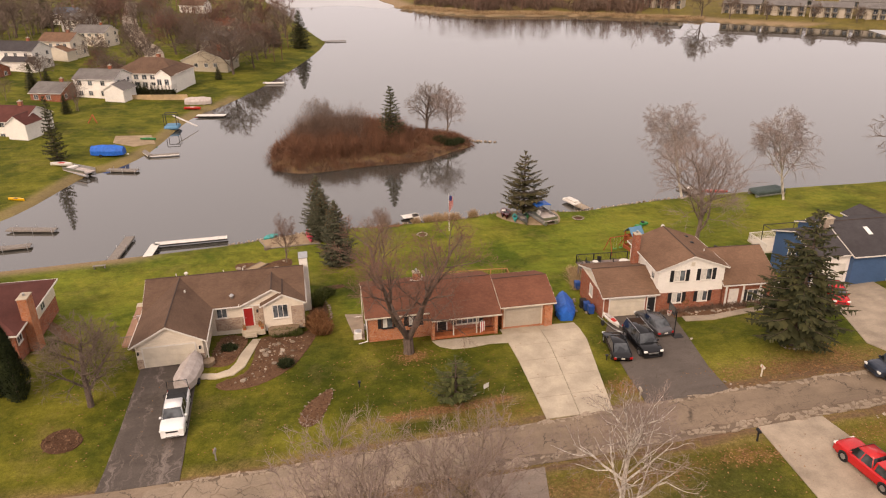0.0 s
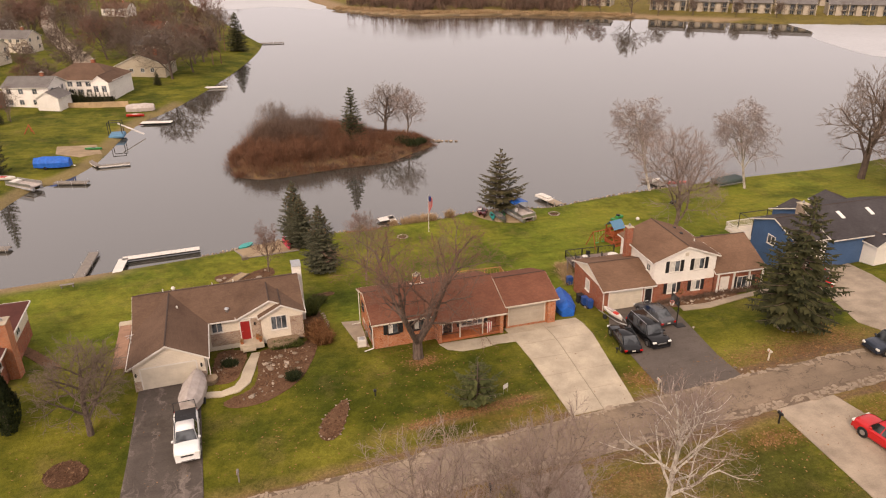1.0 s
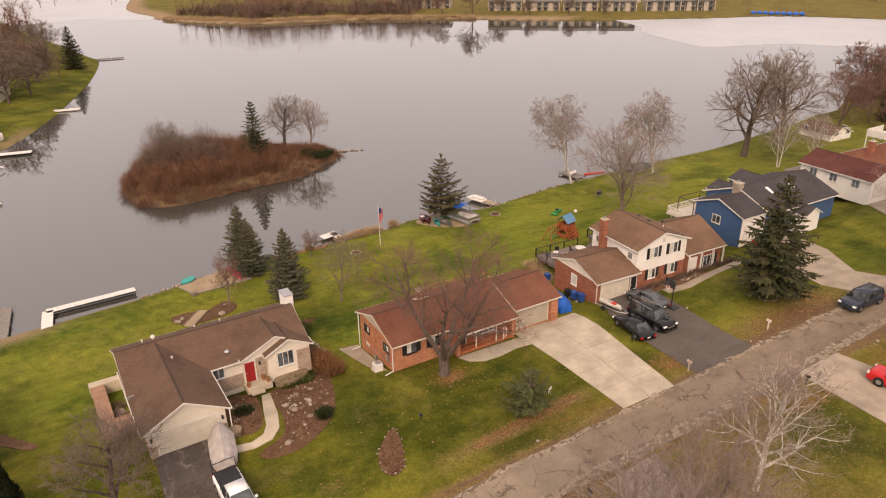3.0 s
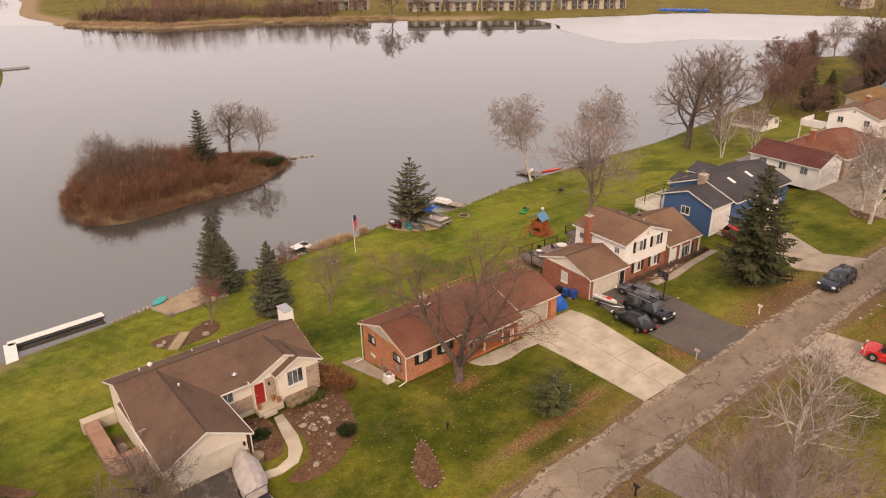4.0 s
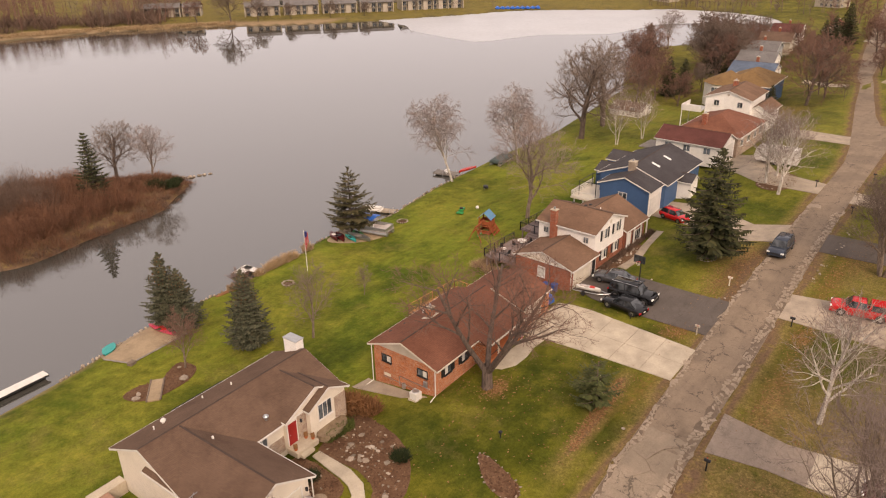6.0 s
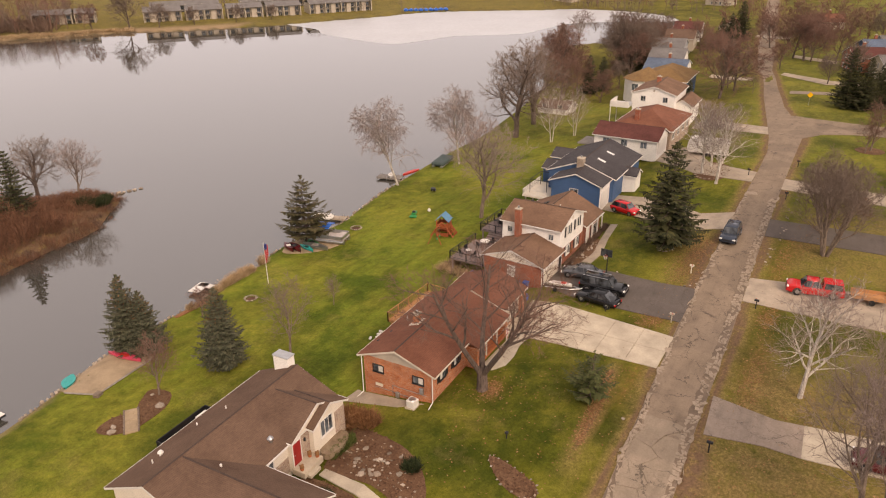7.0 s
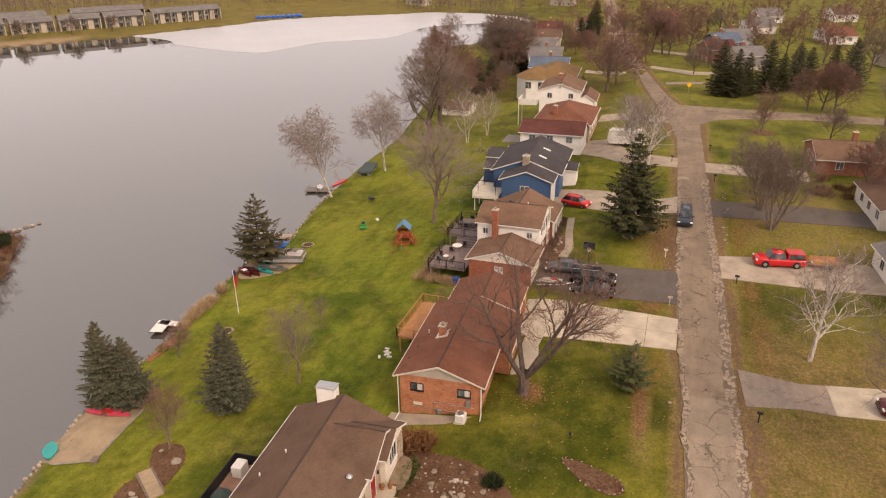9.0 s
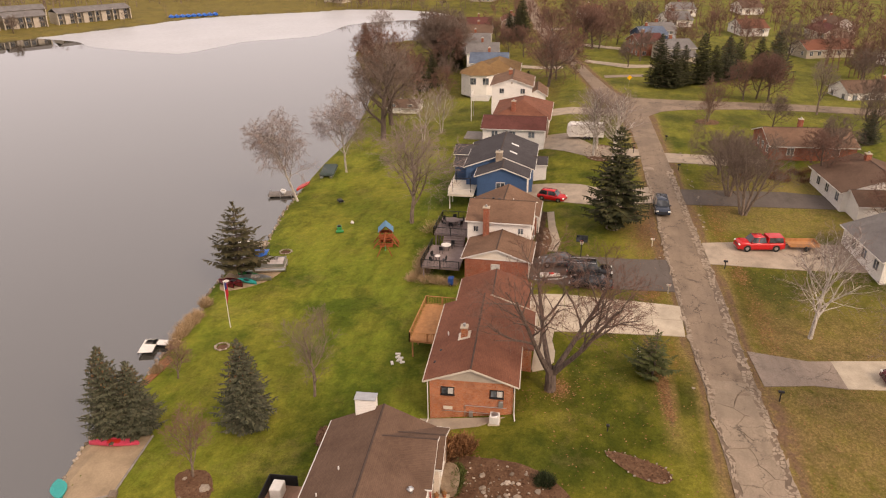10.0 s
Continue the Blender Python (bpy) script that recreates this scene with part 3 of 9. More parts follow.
def build_ground():
    gx = axis_steps([(-2600, -400, 200), (-400, -140, 20), (-140, -64, 4), (-64, 130, 1), (130, 200, 2), (200, 360, 5), (360, 600, 20), (600, 2600, 200)])
    gy = axis_steps([(-1500, -100, 100), (-100, 10, 10), (10, 112, 1), (112, 165, 1.5), (165, 480, 5), (480, 800, 20), (800, 2800, 200)])
    X, Y = np.meshgrid(gx, gy)
    Z = height(X.ravel(), Y.ravel())
    n, m = len(gx), len(gy)
    co = np.stack([X.ravel(), Y.ravel(), Z], 1)
    i = (np.arange(m - 1)[:, None] * n + np.arange(n - 1)[None]).ravel()
    quads = np.stack([i, i + 1, i + 1 + n, i + n], 1)
    ob = soup("ground", co.tolist(), quads.tolist(), M["grass"])
    tagged(ob, "green and straw-coloured autumn lawn sloping to a lake", "ground", "", "structure")
    x, y = co[:, 0], co[:, 1]
    d, di = signed(x, y, LAKE_LINE), -signed(x, y, ISLAND_LINE)
    soil = np.zeros((len(co), 4), np.float32)
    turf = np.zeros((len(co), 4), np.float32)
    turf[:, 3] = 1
    for k, rows in enumerate((DEEP_AND_SHADED_TURF, YELLOW_TURF, LEAF_TURF)):
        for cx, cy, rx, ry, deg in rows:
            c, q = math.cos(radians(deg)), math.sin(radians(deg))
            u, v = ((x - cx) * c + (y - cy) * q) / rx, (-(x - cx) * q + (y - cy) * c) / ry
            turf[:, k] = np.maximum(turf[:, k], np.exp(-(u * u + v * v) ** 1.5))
    soil[:, 3] = np.clip(smooth(66, 73, y) * (y < 115) * (x < 130) + 0.2 * (x < 0) * (y > 104) * (y < 300) + 0.35 * (y < 66) * smooth(25, 45, x) + 0.3 * (y < 66) * smooth(60, 90, x), 0, 1)
    kerb_n = np.interp(x, [p[0] for p in ROAD_N], [p[1] for p in ROAD_N])
    kerb_s = np.interp(x, [p[0] for p in ROAD_S[::-1]], [p[1] for p in ROAD_S[::-1]])
    edge = 1.4 * np.exp(-((y - kerb_n - 0.3) / 0.7) ** 2) + 1.4 * np.exp(-((y - kerb_s + 0.4) / 0.85) ** 2)
    south = smooth(42, 39, y) * (0.6 + 0.4 * np.sin(x * 0.21 + 1.0) ** 2) * smooth(34, 10, x)
    ditch = 1.1 * np.exp(-((y - 49.6 - 0.1 * x) / 0.6) ** 2) * smooth(-5, 3, x) * smooth(16, 12, x)
    soil[:, 0] = np.clip(edge + np.minimum(south + 0.6 * smooth(42, 39, y) * smooth(39, 42, x) * smooth(66, 60, x) + 0.35 * smooth(140, 200, y) * (x > 0) + 0.22 * smooth(60, 110, x), 0.74) + ditch + 0.9 * np.exp(-(((x - 40) / 9) ** 2 + ((y - 50.5) / 2.2) ** 2)), 0, 1)
    beach = smooth(-24, -32, x) * smooth(4.5, 1.5, d) * (y < 100) + (y < 100) * smooth(1.1, 0.4, d) * 0.7
    farbank = (y > 300) * (x > 10) * smooth(14, 6, d) + (y > 105) * (x < 0) * (y < 200) * smooth(3.5, 1.5, d) * 0.6
    soil[:, 1] = np.clip((beach + farbank) * (d > -1), 0, 1)
    soil[:, 0] = np.maximum(soil[:, 0], 1.0 * (di > -2))
    soil[:, 1] *= di < -3
    soil[:, 2] = (d < -0.4) * (di < -1)
    at = ob.data.color_attributes.new("soil", "FLOAT_COLOR", "POINT")
    at.data.foreach_set("color", soil.ravel())
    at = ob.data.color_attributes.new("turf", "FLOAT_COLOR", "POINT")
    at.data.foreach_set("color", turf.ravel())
    for p in ob.data.polygons:
        p.use_smooth = True


build_ground()

bm = prism([(-2600, 60), (2600, 60), (2600, 2700), (-2600, 2700)], WATER - 0.02, WATER)
bmesh.ops.delete(bm, geom=[f for f in bm.faces if f.normal.z < 0.5], context="FACES")
single("water", bm, M["water"], "calm grey lake mirroring an overcast sky", "water", kind="structure")

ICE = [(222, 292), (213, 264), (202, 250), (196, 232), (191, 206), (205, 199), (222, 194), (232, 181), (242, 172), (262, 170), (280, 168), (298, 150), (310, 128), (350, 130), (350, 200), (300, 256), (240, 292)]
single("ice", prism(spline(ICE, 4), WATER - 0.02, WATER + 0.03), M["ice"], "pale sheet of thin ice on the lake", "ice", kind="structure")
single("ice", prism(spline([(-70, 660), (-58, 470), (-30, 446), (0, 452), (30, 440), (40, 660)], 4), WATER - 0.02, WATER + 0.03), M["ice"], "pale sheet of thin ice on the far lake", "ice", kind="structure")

# ---- road and drives ----


ROAD = drape("road", ROAD_N + ROAD_S, 0.05, M["road"], "cracked and patched pale tarmac street", "road", step=4.0)
drape("road", [(99, 46.1), (118, 50.5), (117, 45), (116.4, 38.3), (116.2, 25.6), (115.6, 12), (113.3, -2.7), (106, -60), (99, -60), (107.4, -1), (108.8, 14), (108.9, 26), (106.4, 38.5), (103.6, 43.4)], 0.045, M["road"], "cracked tarmac side street", "road", step=4.0)
lane = spline([(-62, 243), (-65.7, 260), (-71, 275), (-77, 288), (-84, 308), (-98, 353), (-110, 400), (-130, 480)], 3, False)
drape("road", [(x + 3.0, y + 0.8) for x, y in lane] + [(x - 3.0, y - 0.8) for x, y in lane[::-1]], 0.3, M["concrete_b"], "pale winding street between far houses", "road", step=8.0)
drape("driveway", [(-20.7, 61.3), (-15.4, 61.6), (-14.9, 55), (-14.2, 46.0), (-20.5, 45.95), (-20.5, 53)], 0.06, M["drive_worn"], "dark tarmac driveway with pale worn streaks", "driveway")
drape("driveway", [(26.8, 64.8), (31.4, 64.9), (32.9, 63.0), (32.3, 58), (31.5, 52), (31.4, 48.0), (23.9, 47.8), (24.0, 52), (24.3, 57), (25.0, 61)], 0.06, M["drive_dark"], "wide dark tarmac driveway with parked cars", "driveway")
drape("driveway", [(31.2, 43.2), (36.8, 43.5), (38.2, 37), (38.8, 27), (32.0, 23.5), (31.3, 33)], 0.06, M["concrete_b"], "pale concrete driveway with a red pickup", "driveway")
drape("driveway", [(49.0, 48.8), (55.2, 48.9), (53.5, 53), (57, 59), (58.4, 67), (52.3, 67), (50, 61), (47.6, 53)], 0.06, M["concrete_b"], "pale concrete driveway with a red hatchback", "driveway")
drape("driveway", [(69, 49.4), (74, 49.5), (76, 57), (84, 62), (84, 68), (76, 67), (70, 58)], 0.06, M["concrete_b"], "pale concrete driveway with a parked trailer", "driveway")
drape("driveway", [(99, 51.9), (105, 53.0), (106, 66), (99, 66)], 0.06, M["concrete_b"], "pale concrete driveway", "driveway")
drape("driveway", [(49, 44.1), (54.8, 44.4), (56, 30), (55, 22), (50.5, 23)], 0.06, M["drive_dark"], "dark tarmac driveway", "driveway")
drape("driveway", [(67.5, 45.0), (72.5, 45.2), (72, 30), (67, 30)], 0.06, M["concrete_b"], "pale concrete driveway", "driveway")
drape("driveway", [(8.0, 41.55), (13.6, 42.05), (12.8, 36.8), (13.2, 34.7), (8.9, 34.4), (8.9, 37.2)], 0.06, M["drive_grey"], "cracked grey tarmac apron of a driveway", "driveway")
drape("driveway", [(8.9, 34.4), (13.2, 34.7), (14.6, 27), (10, 26)], 0.065, M["concrete"], "pale concrete parking pad", "driveway")

drape("driveway", [(169.6, 60.2), (158.7, 48.4), (161.0, 40.6), (165.4, 40.3), (164.7, 47.4), (173.5, 59.8)], 0.06, M["concrete_b"], "pale concrete driveway across the far street", "driveway", step=4.0)
drape("driveway", [(201.5, 61.3), (193.1, 49.0), (198.6, 48.8), (206.9, 61.8)], 0.06, M["concrete_b"], "pale concrete driveway across the far street", "driveway", step=4.0)
drape("driveway", [(262.0, 82.8), (253.0, 69.5), (259.4, 69.8), (268.5, 83.3)], 0.06, M["concrete_b"], "pale concrete driveway across the far street", "driveway", step=4.0)
drape("driveway", [(143.1, 54.4), (145.5, 44.6), (148.9, 44.4), (146.6, 54.7)], 0.06, M["drive_grey"], "grey driveway across the far street", "driveway", step=4.0)
drape("driveway", [(169.8, 78.7), (161.3, 66.0), (166.0, 66.2), (174.8, 79.1)], 0.06, M["concrete_b"], "pale concrete driveway by a white house", "driveway", step=4.0)


# ---- houses ----
def slab_between(a, b, c, d, thick):
    """A slab under the quad a, b, c, d (corner points in order)."""
    bm = bmesh.new()
    n = (Vector(b) - Vector(a)).cross(Vector(d) - Vector(a)).normalized()
    if n.z < 0:
        n = -n
    top = [bm.verts.new(p) for p in (a, b, c, d)]
    low = [bm.verts.new(Vector(p) - n * thick) for p in (a, b, c, d)]
    bm.faces.new(top)
    bm.faces.new(low[::-1])
    for i in range(4):
        j = (i + 1) % 4
        bm.faces.new((top[i], low[i], low[j], top[j]))
    bmesh.ops.recalc_face_normals(bm, faces=bm.faces)
    return bm


def gable(house, x0, x1, y0, y1, zb, ze, zr, along, wall, roof, gable_wall=None, over=0.45, rake=0.3, trim="white", gutter=True):
    """A wing: outer eave rectangle x0..x1, y0..y1, base zb, eaves ze, ridge zr, ridge along x or y."""
    t = 0.16
    if along == "x":
        a0, a1, b0, b1 = x0, x1, y0, y1
        pt = lambda a, b, z: (a, b, z)
    else:
        a0, a1, b0, b1 = y0, y1, x0, x1
        pt = lambda a, b, z: (b, a, z)
    mid = (b0 + b1) / 2
    w0, w1 = b0 + over, b1 - over
    slope = (zr - ze) / (mid - b0)
    zw = ze + slope * over - t
    prof = [(w0, zb), (w1, zb), (w1, zw), (w0, zw)]
    part("wall", extrude_profile(prof, "x" if along == "x" else "y", a0 + rake, a1 - rake), M[wall], house)
    g = [(w0, zw + 0.002), (w1, zw + 0.002), (mid, zr - t - 0.02)]
    part("gable_wall", extrude_profile(g, "x" if along == "x" else "y", a0 + rake - 0.015, a1 - rake + 0.015), M[gable_wall or wall], house)
    r = part("roof", slab_between(pt(a0, b0, ze), pt(a1, b0, ze), pt(a1, mid, zr), pt(a0, mid, zr), t), M[roof], house)
    part("roof", slab_between(pt(a0, b1, ze), pt(a1, b1, ze), pt(a1, mid, zr), pt(a0, mid, zr), t), M[roof], house)
    cap = bmesh.new()
    for s in (-1, 1):
        q = [pt(a0 + 0.02, mid, zr + 0.05), pt(a1 - 0.02, mid, zr + 0.05), pt(a1 - 0.02, mid + s * 0.085, zr + 0.045 - 0.085 * slope), pt(a0 + 0.02, mid + s * 0.085, zr + 0.045 - 0.085 * slope)]
        cap.faces.new([cap.verts.new(p) for p in (q if s < 0 else q[::-1])])
    part("ridge_cap", cap, M["ridge"], r)
    # barge boards along the rakes, gutters along the eaves
    for a, s in ((a0, -1), (a1, 1)):
        for b in (b0, b1):
            bm = bmesh.new()
            p, q = pt(a + s * 0.004, b, ze - 0.03), pt(a + s * 0.004, mid, zr - 0.03)
            vs = [Vector(p), Vector(q), Vector(q) - Vector((0, 0, 0.17)), Vector(p) - Vector((0, 0, 0.17))]
            off = Vector(pt(s * 0.022, 0, 0))
            f = [bm.verts.new(v) for v in vs]
            g2 = [bm.verts.new(v + off) for v in vs]
            bm.faces.new(f), bm.faces.new(g2[::-1])
            for i in range(4):
                bm.faces.new((f[i], g2[i], g2[(i + 1) % 4], f[(i + 1) % 4]))
            bmesh.ops.recalc_face_normals(bm, faces=bm.faces)
            part("barge_board", bm, M[trim], house)
    if gutter:
        for b, s in ((b0, -1), (b1, 1)):
            lo, hi = pt(a0, b + s * 0.012, ze - 0.16), pt(a1, b + s * 0.085, ze - 0.04)
            part("gutter", box(min(lo[0], hi[0]), max(lo[0], hi[0]), min(lo[1], hi[1]), max(lo[1], hi[1]), lo[2], hi[2]), M[trim], house)
    return r


def hip(house, x0, x1, y0, y1, zb, ze, zr, wall, roof, over=0.45, trim="white"):
    part("wall", box(x0 + over, x1 - over, y0 + over, y1 - over, zb, ze + 0.05), M[wall], house)
    bm = bmesh.new()
    h = min(x1 - x0, y1 - y0) / 2
    if x1 - x0 >= y1 - y0:
        ra, rb = (x0 + h, (y0 + y1) / 2, zr), (x1 - h, (y0 + y1) / 2, zr)
    else:
        ra, rb = ((x0 + x1) / 2, y0 + h, zr), ((x0 + x1) / 2, y1 - h, zr)
    c = [bm.verts.new(p) for p in ((x0, y0, ze), (x1, y0, ze), (x1, y1, ze), (x0, y1, ze))]
    a, b = bm.verts.new(ra), bm.verts.new(rb if rb != ra else (ra[0] + 0.01, ra[1], ra[2]))
    if x1 - x0 >= y1 - y0:
        for f in ((c[0], c[1], b, a), (c[1], c[2], b), (c[2], c[3], a, b), (c[3], c[0], a)):
            bm.faces.new(f)
    else:
        for f in ((c[0], c[1], a), (c[1], c[2], b, a), (c[2], c[3], b), (c[3], c[0], a, b)):
            bm.faces.new(f)
    bm.faces.new(c[::-1])
    bmesh.ops.recalc_face_normals(bm, faces=bm.faces)
    r = part("roof", bm, M[roof], house)
    for q in ((x0 - 0.05, x1 + 0.05, y0 - 0.08, y0 - 0.01), (x0 - 0.05, x1 + 0.05, y1 + 0.01, y1 + 0.08), (x0 - 0.08, x0 - 0.01, y0, y1), (x1 + 0.01, x1 + 0.08, y0, y1)):
        part("gutter", box(*q, ze - 0.17, ze - 0.005), M[trim], house)
    return r


def facing(side, u, v, w):
    """Wall frames: u along the wall, v outward, w up; side S, N, E or W."""
    return {"S": (u, -v, w), "N": (u, v, w), "W": (-v, u, w), "E": (v, u, w)}[side]


def wall_box(side, at, u0, u1, v0, v1, z0, z1, bevel=0.0):
    ax, sg = {"S": (1, -1), "N": (1, 1), "W": (0, -1), "E": (0, 1)}[side]
    lo, hi = sorted((at + sg * v0, at + sg * v1))
    return box(u0, u1, lo, hi, z0, z1, bevel) if ax == 1 else box(lo, hi, u0, u1, z0, z1, bevel)


def window(house, side, at, u0, u1, z0, z1, panes=2, shutters=None, trim="white", sill=True, curtain=False):
    """A window with frame bars, panes, sill and, if wanted, shutters."""
    f = 0.07
    bm = bmesh.new()
    ax, sg = {"S": (1, -1), "N": (1, 1), "W": (0, -1), "E": (0, 1)}[side]

    def bar(a, b, c, d, out):
        lo, hi = sorted((at - sg * 0.05, at + sg * out))
        if ax == 1:
            add_box(bm, a, b, lo, hi, c, d)
        else:
            add_box(bm, lo, hi, a, b, c, d)

    bar(u0 - f, u1 + f, z0 - f, z0, 0.06), bar(u0 - f, u1 + f, z1, z1 + f, 0.06)
    bar(u0 - f, u0, z0, z1, 0.06), bar(u1, u1 + f, z0, z1, 0.06)
    w = (u1 - u0) / panes
    for i in range(1, panes):
        bar(u0 + i * w - 0.025, u0 + i * w + 0.025, z0, z1, 0.045)
    win = part("window", bm, M[trim], house)
    for i in range(panes):
        part("pane", wall_box(side, at, u0 + i * w + 0.03, u0 + (i + 1) * w - 0.03, -0.04, 0.02, z0 + 0.01, z1 - 0.01), M["curtain"] if curtain and i == 0 else M["glass"], win)
    if sill:
        part("sill", wall_box(side, at, u0 - 0.1, u1 + 0.1, 0.0, 0.12, z0 - f - 0.06, z0 - f), M[trim], win)
    if shutters:
        for a, b in ((u0 - f - 0.42, u0 - f - 0.03), (u1 + f + 0.03, u1 + f + 0.42)):
            part("shutter", wall_box(side, at, a, b, 0.0, 0.05, z0 - f, z1 + f), M[shutters], win)
    return win


def door(house, side, at, u0, u1, z0, z1, col, trim="white", label=""):
    d = part("door", wall_box(side, at, u0, u1, -0.03, 0.05, z0, z1), M[col], house, label)
    bm = bmesh.new()
    for a, b, c, e in ((u0 - 0.09, u0, z0, z1 + 0.09), (u1, u1 + 0.09, z0, z1 + 0.09), (u0, u1, z1, z1 + 0.09)):
        t = wall_box(side, at, a, b, -0.02, 0.07, c, e)
        me = bpy.data.meshes.new("tmp")
        t.to_mesh(me)
        t.free()
        bm.from_mesh(me)
        bpy.data.meshes.remove(me)
    part("door_frame", bm, M[trim], d)
    k = (u0 + 0.12, u0 + 0.18)
    part("door_handle", wall_box(side, at, *k, 0.05, 0.11, z0 + 0.95, z0 + 1.02), M["metal"], d)
    return d


def garage_door(house, side, at, u0, u1, z0, z1, col, rows=4, trim="white"):
    d = part("garage_door", wall_box(side, at, u0, u1, -0.06, 0.005, z0, z1), M[col], house)
    h = (z1 - z0) / rows
    for i in range(rows):
        part("panel", wall_box(side, at, u0 + 0.03, u1 - 0.03, 0.005, 0.035, z0 + i * h + 0.02, z0 + (i + 1) * h - 0.02), M[col], d)
    for a, b, c, e in ((u0 - 0.12, u0, z0, z1 + 0.12), (u1, u1 + 0.12, z0, z1 + 0.12), (u0, u1, z1, z1 + 0.12)):
        part("trim", wall_box(side, at, a, b, 0.0, 0.05, c, e), M[trim], d)
    return d


def vent_pipe(house, x, y, z, h=0.45, r=0.06):
    bm = rods([((x, y, z - 0.3), (x, y, z + h), r, r)], 8)
    part("vent_pipe", bm, M["white"], house, "white plastic vent pipe")


def roof_vent(house, x, y, z, mat="dark_metal"):
    bm = box(x - 0.17, x + 0.17, y - 0.17, y + 0.17, z - 0.2, z + 0.12, 0.04)
    part("roof_vent", bm, M[mat], house, "square metal roof vent")


def chimney(house, x0, x1, y0, y1, z0, z1, mat, cap="concrete", flue=True):
    c = part("chimney", box(x0, x1, y0, y1, z0, z1), M[mat], house)
    part("chimney_cap", box(x0 - 0.07, x1 + 0.07, y0 - 0.07, y1 + 0.07, z1, z1 + 0.1, 0.02), M[cap], c)
    if flue:
        part("flue", rods([(((x0 + x1) / 2, (y0 + y1) / 2, z1 + 0.1), ((x0 + x1) / 2, (y0 + y1) / 2, z1 + 0.38), 0.14, 0.12)], 8), M["metal"], c)
    return c


def downpipe(house, x, y, z0, z1, kick=(0, -0.9)):
    bm = rods([((x, y, z0 + 0.15), (x, y, z1), 0.05), ((x, y, z0 + 0.18), (x + kick[0], y + kick[1], z0 + 0.05), 0.05)], 6)
    part("downpipe", bm, M["white"], house)


# the cream house with the brown L-shaped roof
def house_cream():
    h = thing("house", "cream single-storey house with a brown L-shaped shingle roof", "house", (-14.3, 61.4, 0), 4)
    gable(h, -6.97, 9.42, 6.3, 15.0, -2.1, 2.0, 3.95, "x", "cream", "shingle_brown", rake=0.35)
    gable(h, -7.0, 0.0, 0.0, 10.7, -0.9, 2.0, 3.87, "y", "cream", "shingle_brown", rake=0.35)
    gable(h, 2.65, 9.4, 6.0, 10.6, -1.0, 2.12, 3.7, "y", "cream", "shingle_brown", over=0.3, rake=0.3)
    gable(h, 4.75, 9.45, 5.55, 9.8, -1.0, 2.07, 3.25, "y", "cream", "shingle_brown", over=0.3, rake=0.3)
    # buff brick at the foot of the walls
    for r in ((-6.6, -6.0, 0.27, 0.32, -0.9, 0.45), (-1.15, -0.4, 0.27, 0.32, -0.9, 0.45), (0.0, 2.9, 6.70, 6.745, -1.0, 0.45), (4.05, 5.0, 6.25, 6.295, -1.0, 1.85), (7.85, 9.14, 5.80, 5.845, -1.0, 1.6)):
        part("brick_skirt", box(*r), M["tanbrick"], h)
    part("brick_skirt", box(-6.6, -6.5, 0.5, 14.4, -2.0, 0.35), M["tanbrick"], h)
    garage_door(h, "S", 0.33, -5.9, -1.2, -0.5, 1.62, "offwhite")
    door(h, "S", 6.30, 3.0, 3.9, -0.45, 1.62, "red", label="bright red front door")
    window(h, "S", 6.75, 0.25, 1.25, 0.6, 1.72, 2, trim="white")
    window(h, "S", 5.85, 6.0, 7.5, 0.42, 1.85, 3, trim="white")
    part("porch_step", box(2.7, 5.05, 5.05, 6.29, -1.0, -0.45, 0.03), M["concrete"], h, "pale concrete front step")
    part("porch_step", box(2.95, 4.2, 4.65, 5.05, -1.0, -0.7, 0.03), M["concrete"], h)
    for x in (-6.35, -0.75):
        part("wall_lamp", box(x - 0.08, x + 0.08, 0.12, 0.33, 1.0, 1.32, 0.03), M["black"], h, "small black wall lantern")
    part("wall_lamp", box(4.3, 4.46, 6.1, 6.3, 1.1, 1.4, 0.03), M["black"], h)
    # boxed chimney at the east end
    c = part("chimney", box(9.0, 9.9, 11.3, 12.9, -2.2, 4.45, 0.03), M["white_siding"], h, "tall white boxed chimney")
    part("chimney_cap", box(8.94, 9.96, 11.24, 12.96, 4.45, 4.53, 0.02), M["metal"], c)
    vent_pipe(h, -4.3, 12.9, 2.95, 0.3), vent_pipe(h, 2.8, 12.6, 3.05, 0.3), vent_pipe(h, 0.6, 13.6, 2.6, 0.25)
    part("roof_vent", rods([((-3.3, 13.2, 2.7), (-3.3, 13.2, 3.05), 0.12, 0.12), ((-3.3, 13.2, 3.05), (-3.3, 13.2, 3.2), 0.24, 0.14)], 10), M["white"], h, "round white roof vent")
    vent_pipe(h, -2.7, 7.75, 3.5, 0.15, 0.09)
    part("roof_vent", rods([((1.9, 7.35, 2.3), (1.9, 7.35, 2.75), 0.16, 0.16), ((1.9, 7.35, 2.75), (1.9, 7.35, 2.88), 0.26, 0.12)], 10), M["metal"], h, "round metal roof turbine")
    part("antenna", rods([((-6.9, 4.6, 2.1), (-6.9, 4.6, 3.0), 0.03), ((-7.3, 4.6, 2.9), (-6.5, 4.6, 2.95), 0.02), ((-7.2, 4.4, 2.7), (-6.6, 4.9, 2.8), 0.02)]), M["metal"], h, "small metal roof antenna")
    downpipe(h, -0.1, 0.35, -0.5, 1.8, (0.3, -0.2)), downpipe(h, 9.0, 6.5, -1.2, 1.8, (0.5, -0.6))
    return h


house_cream()


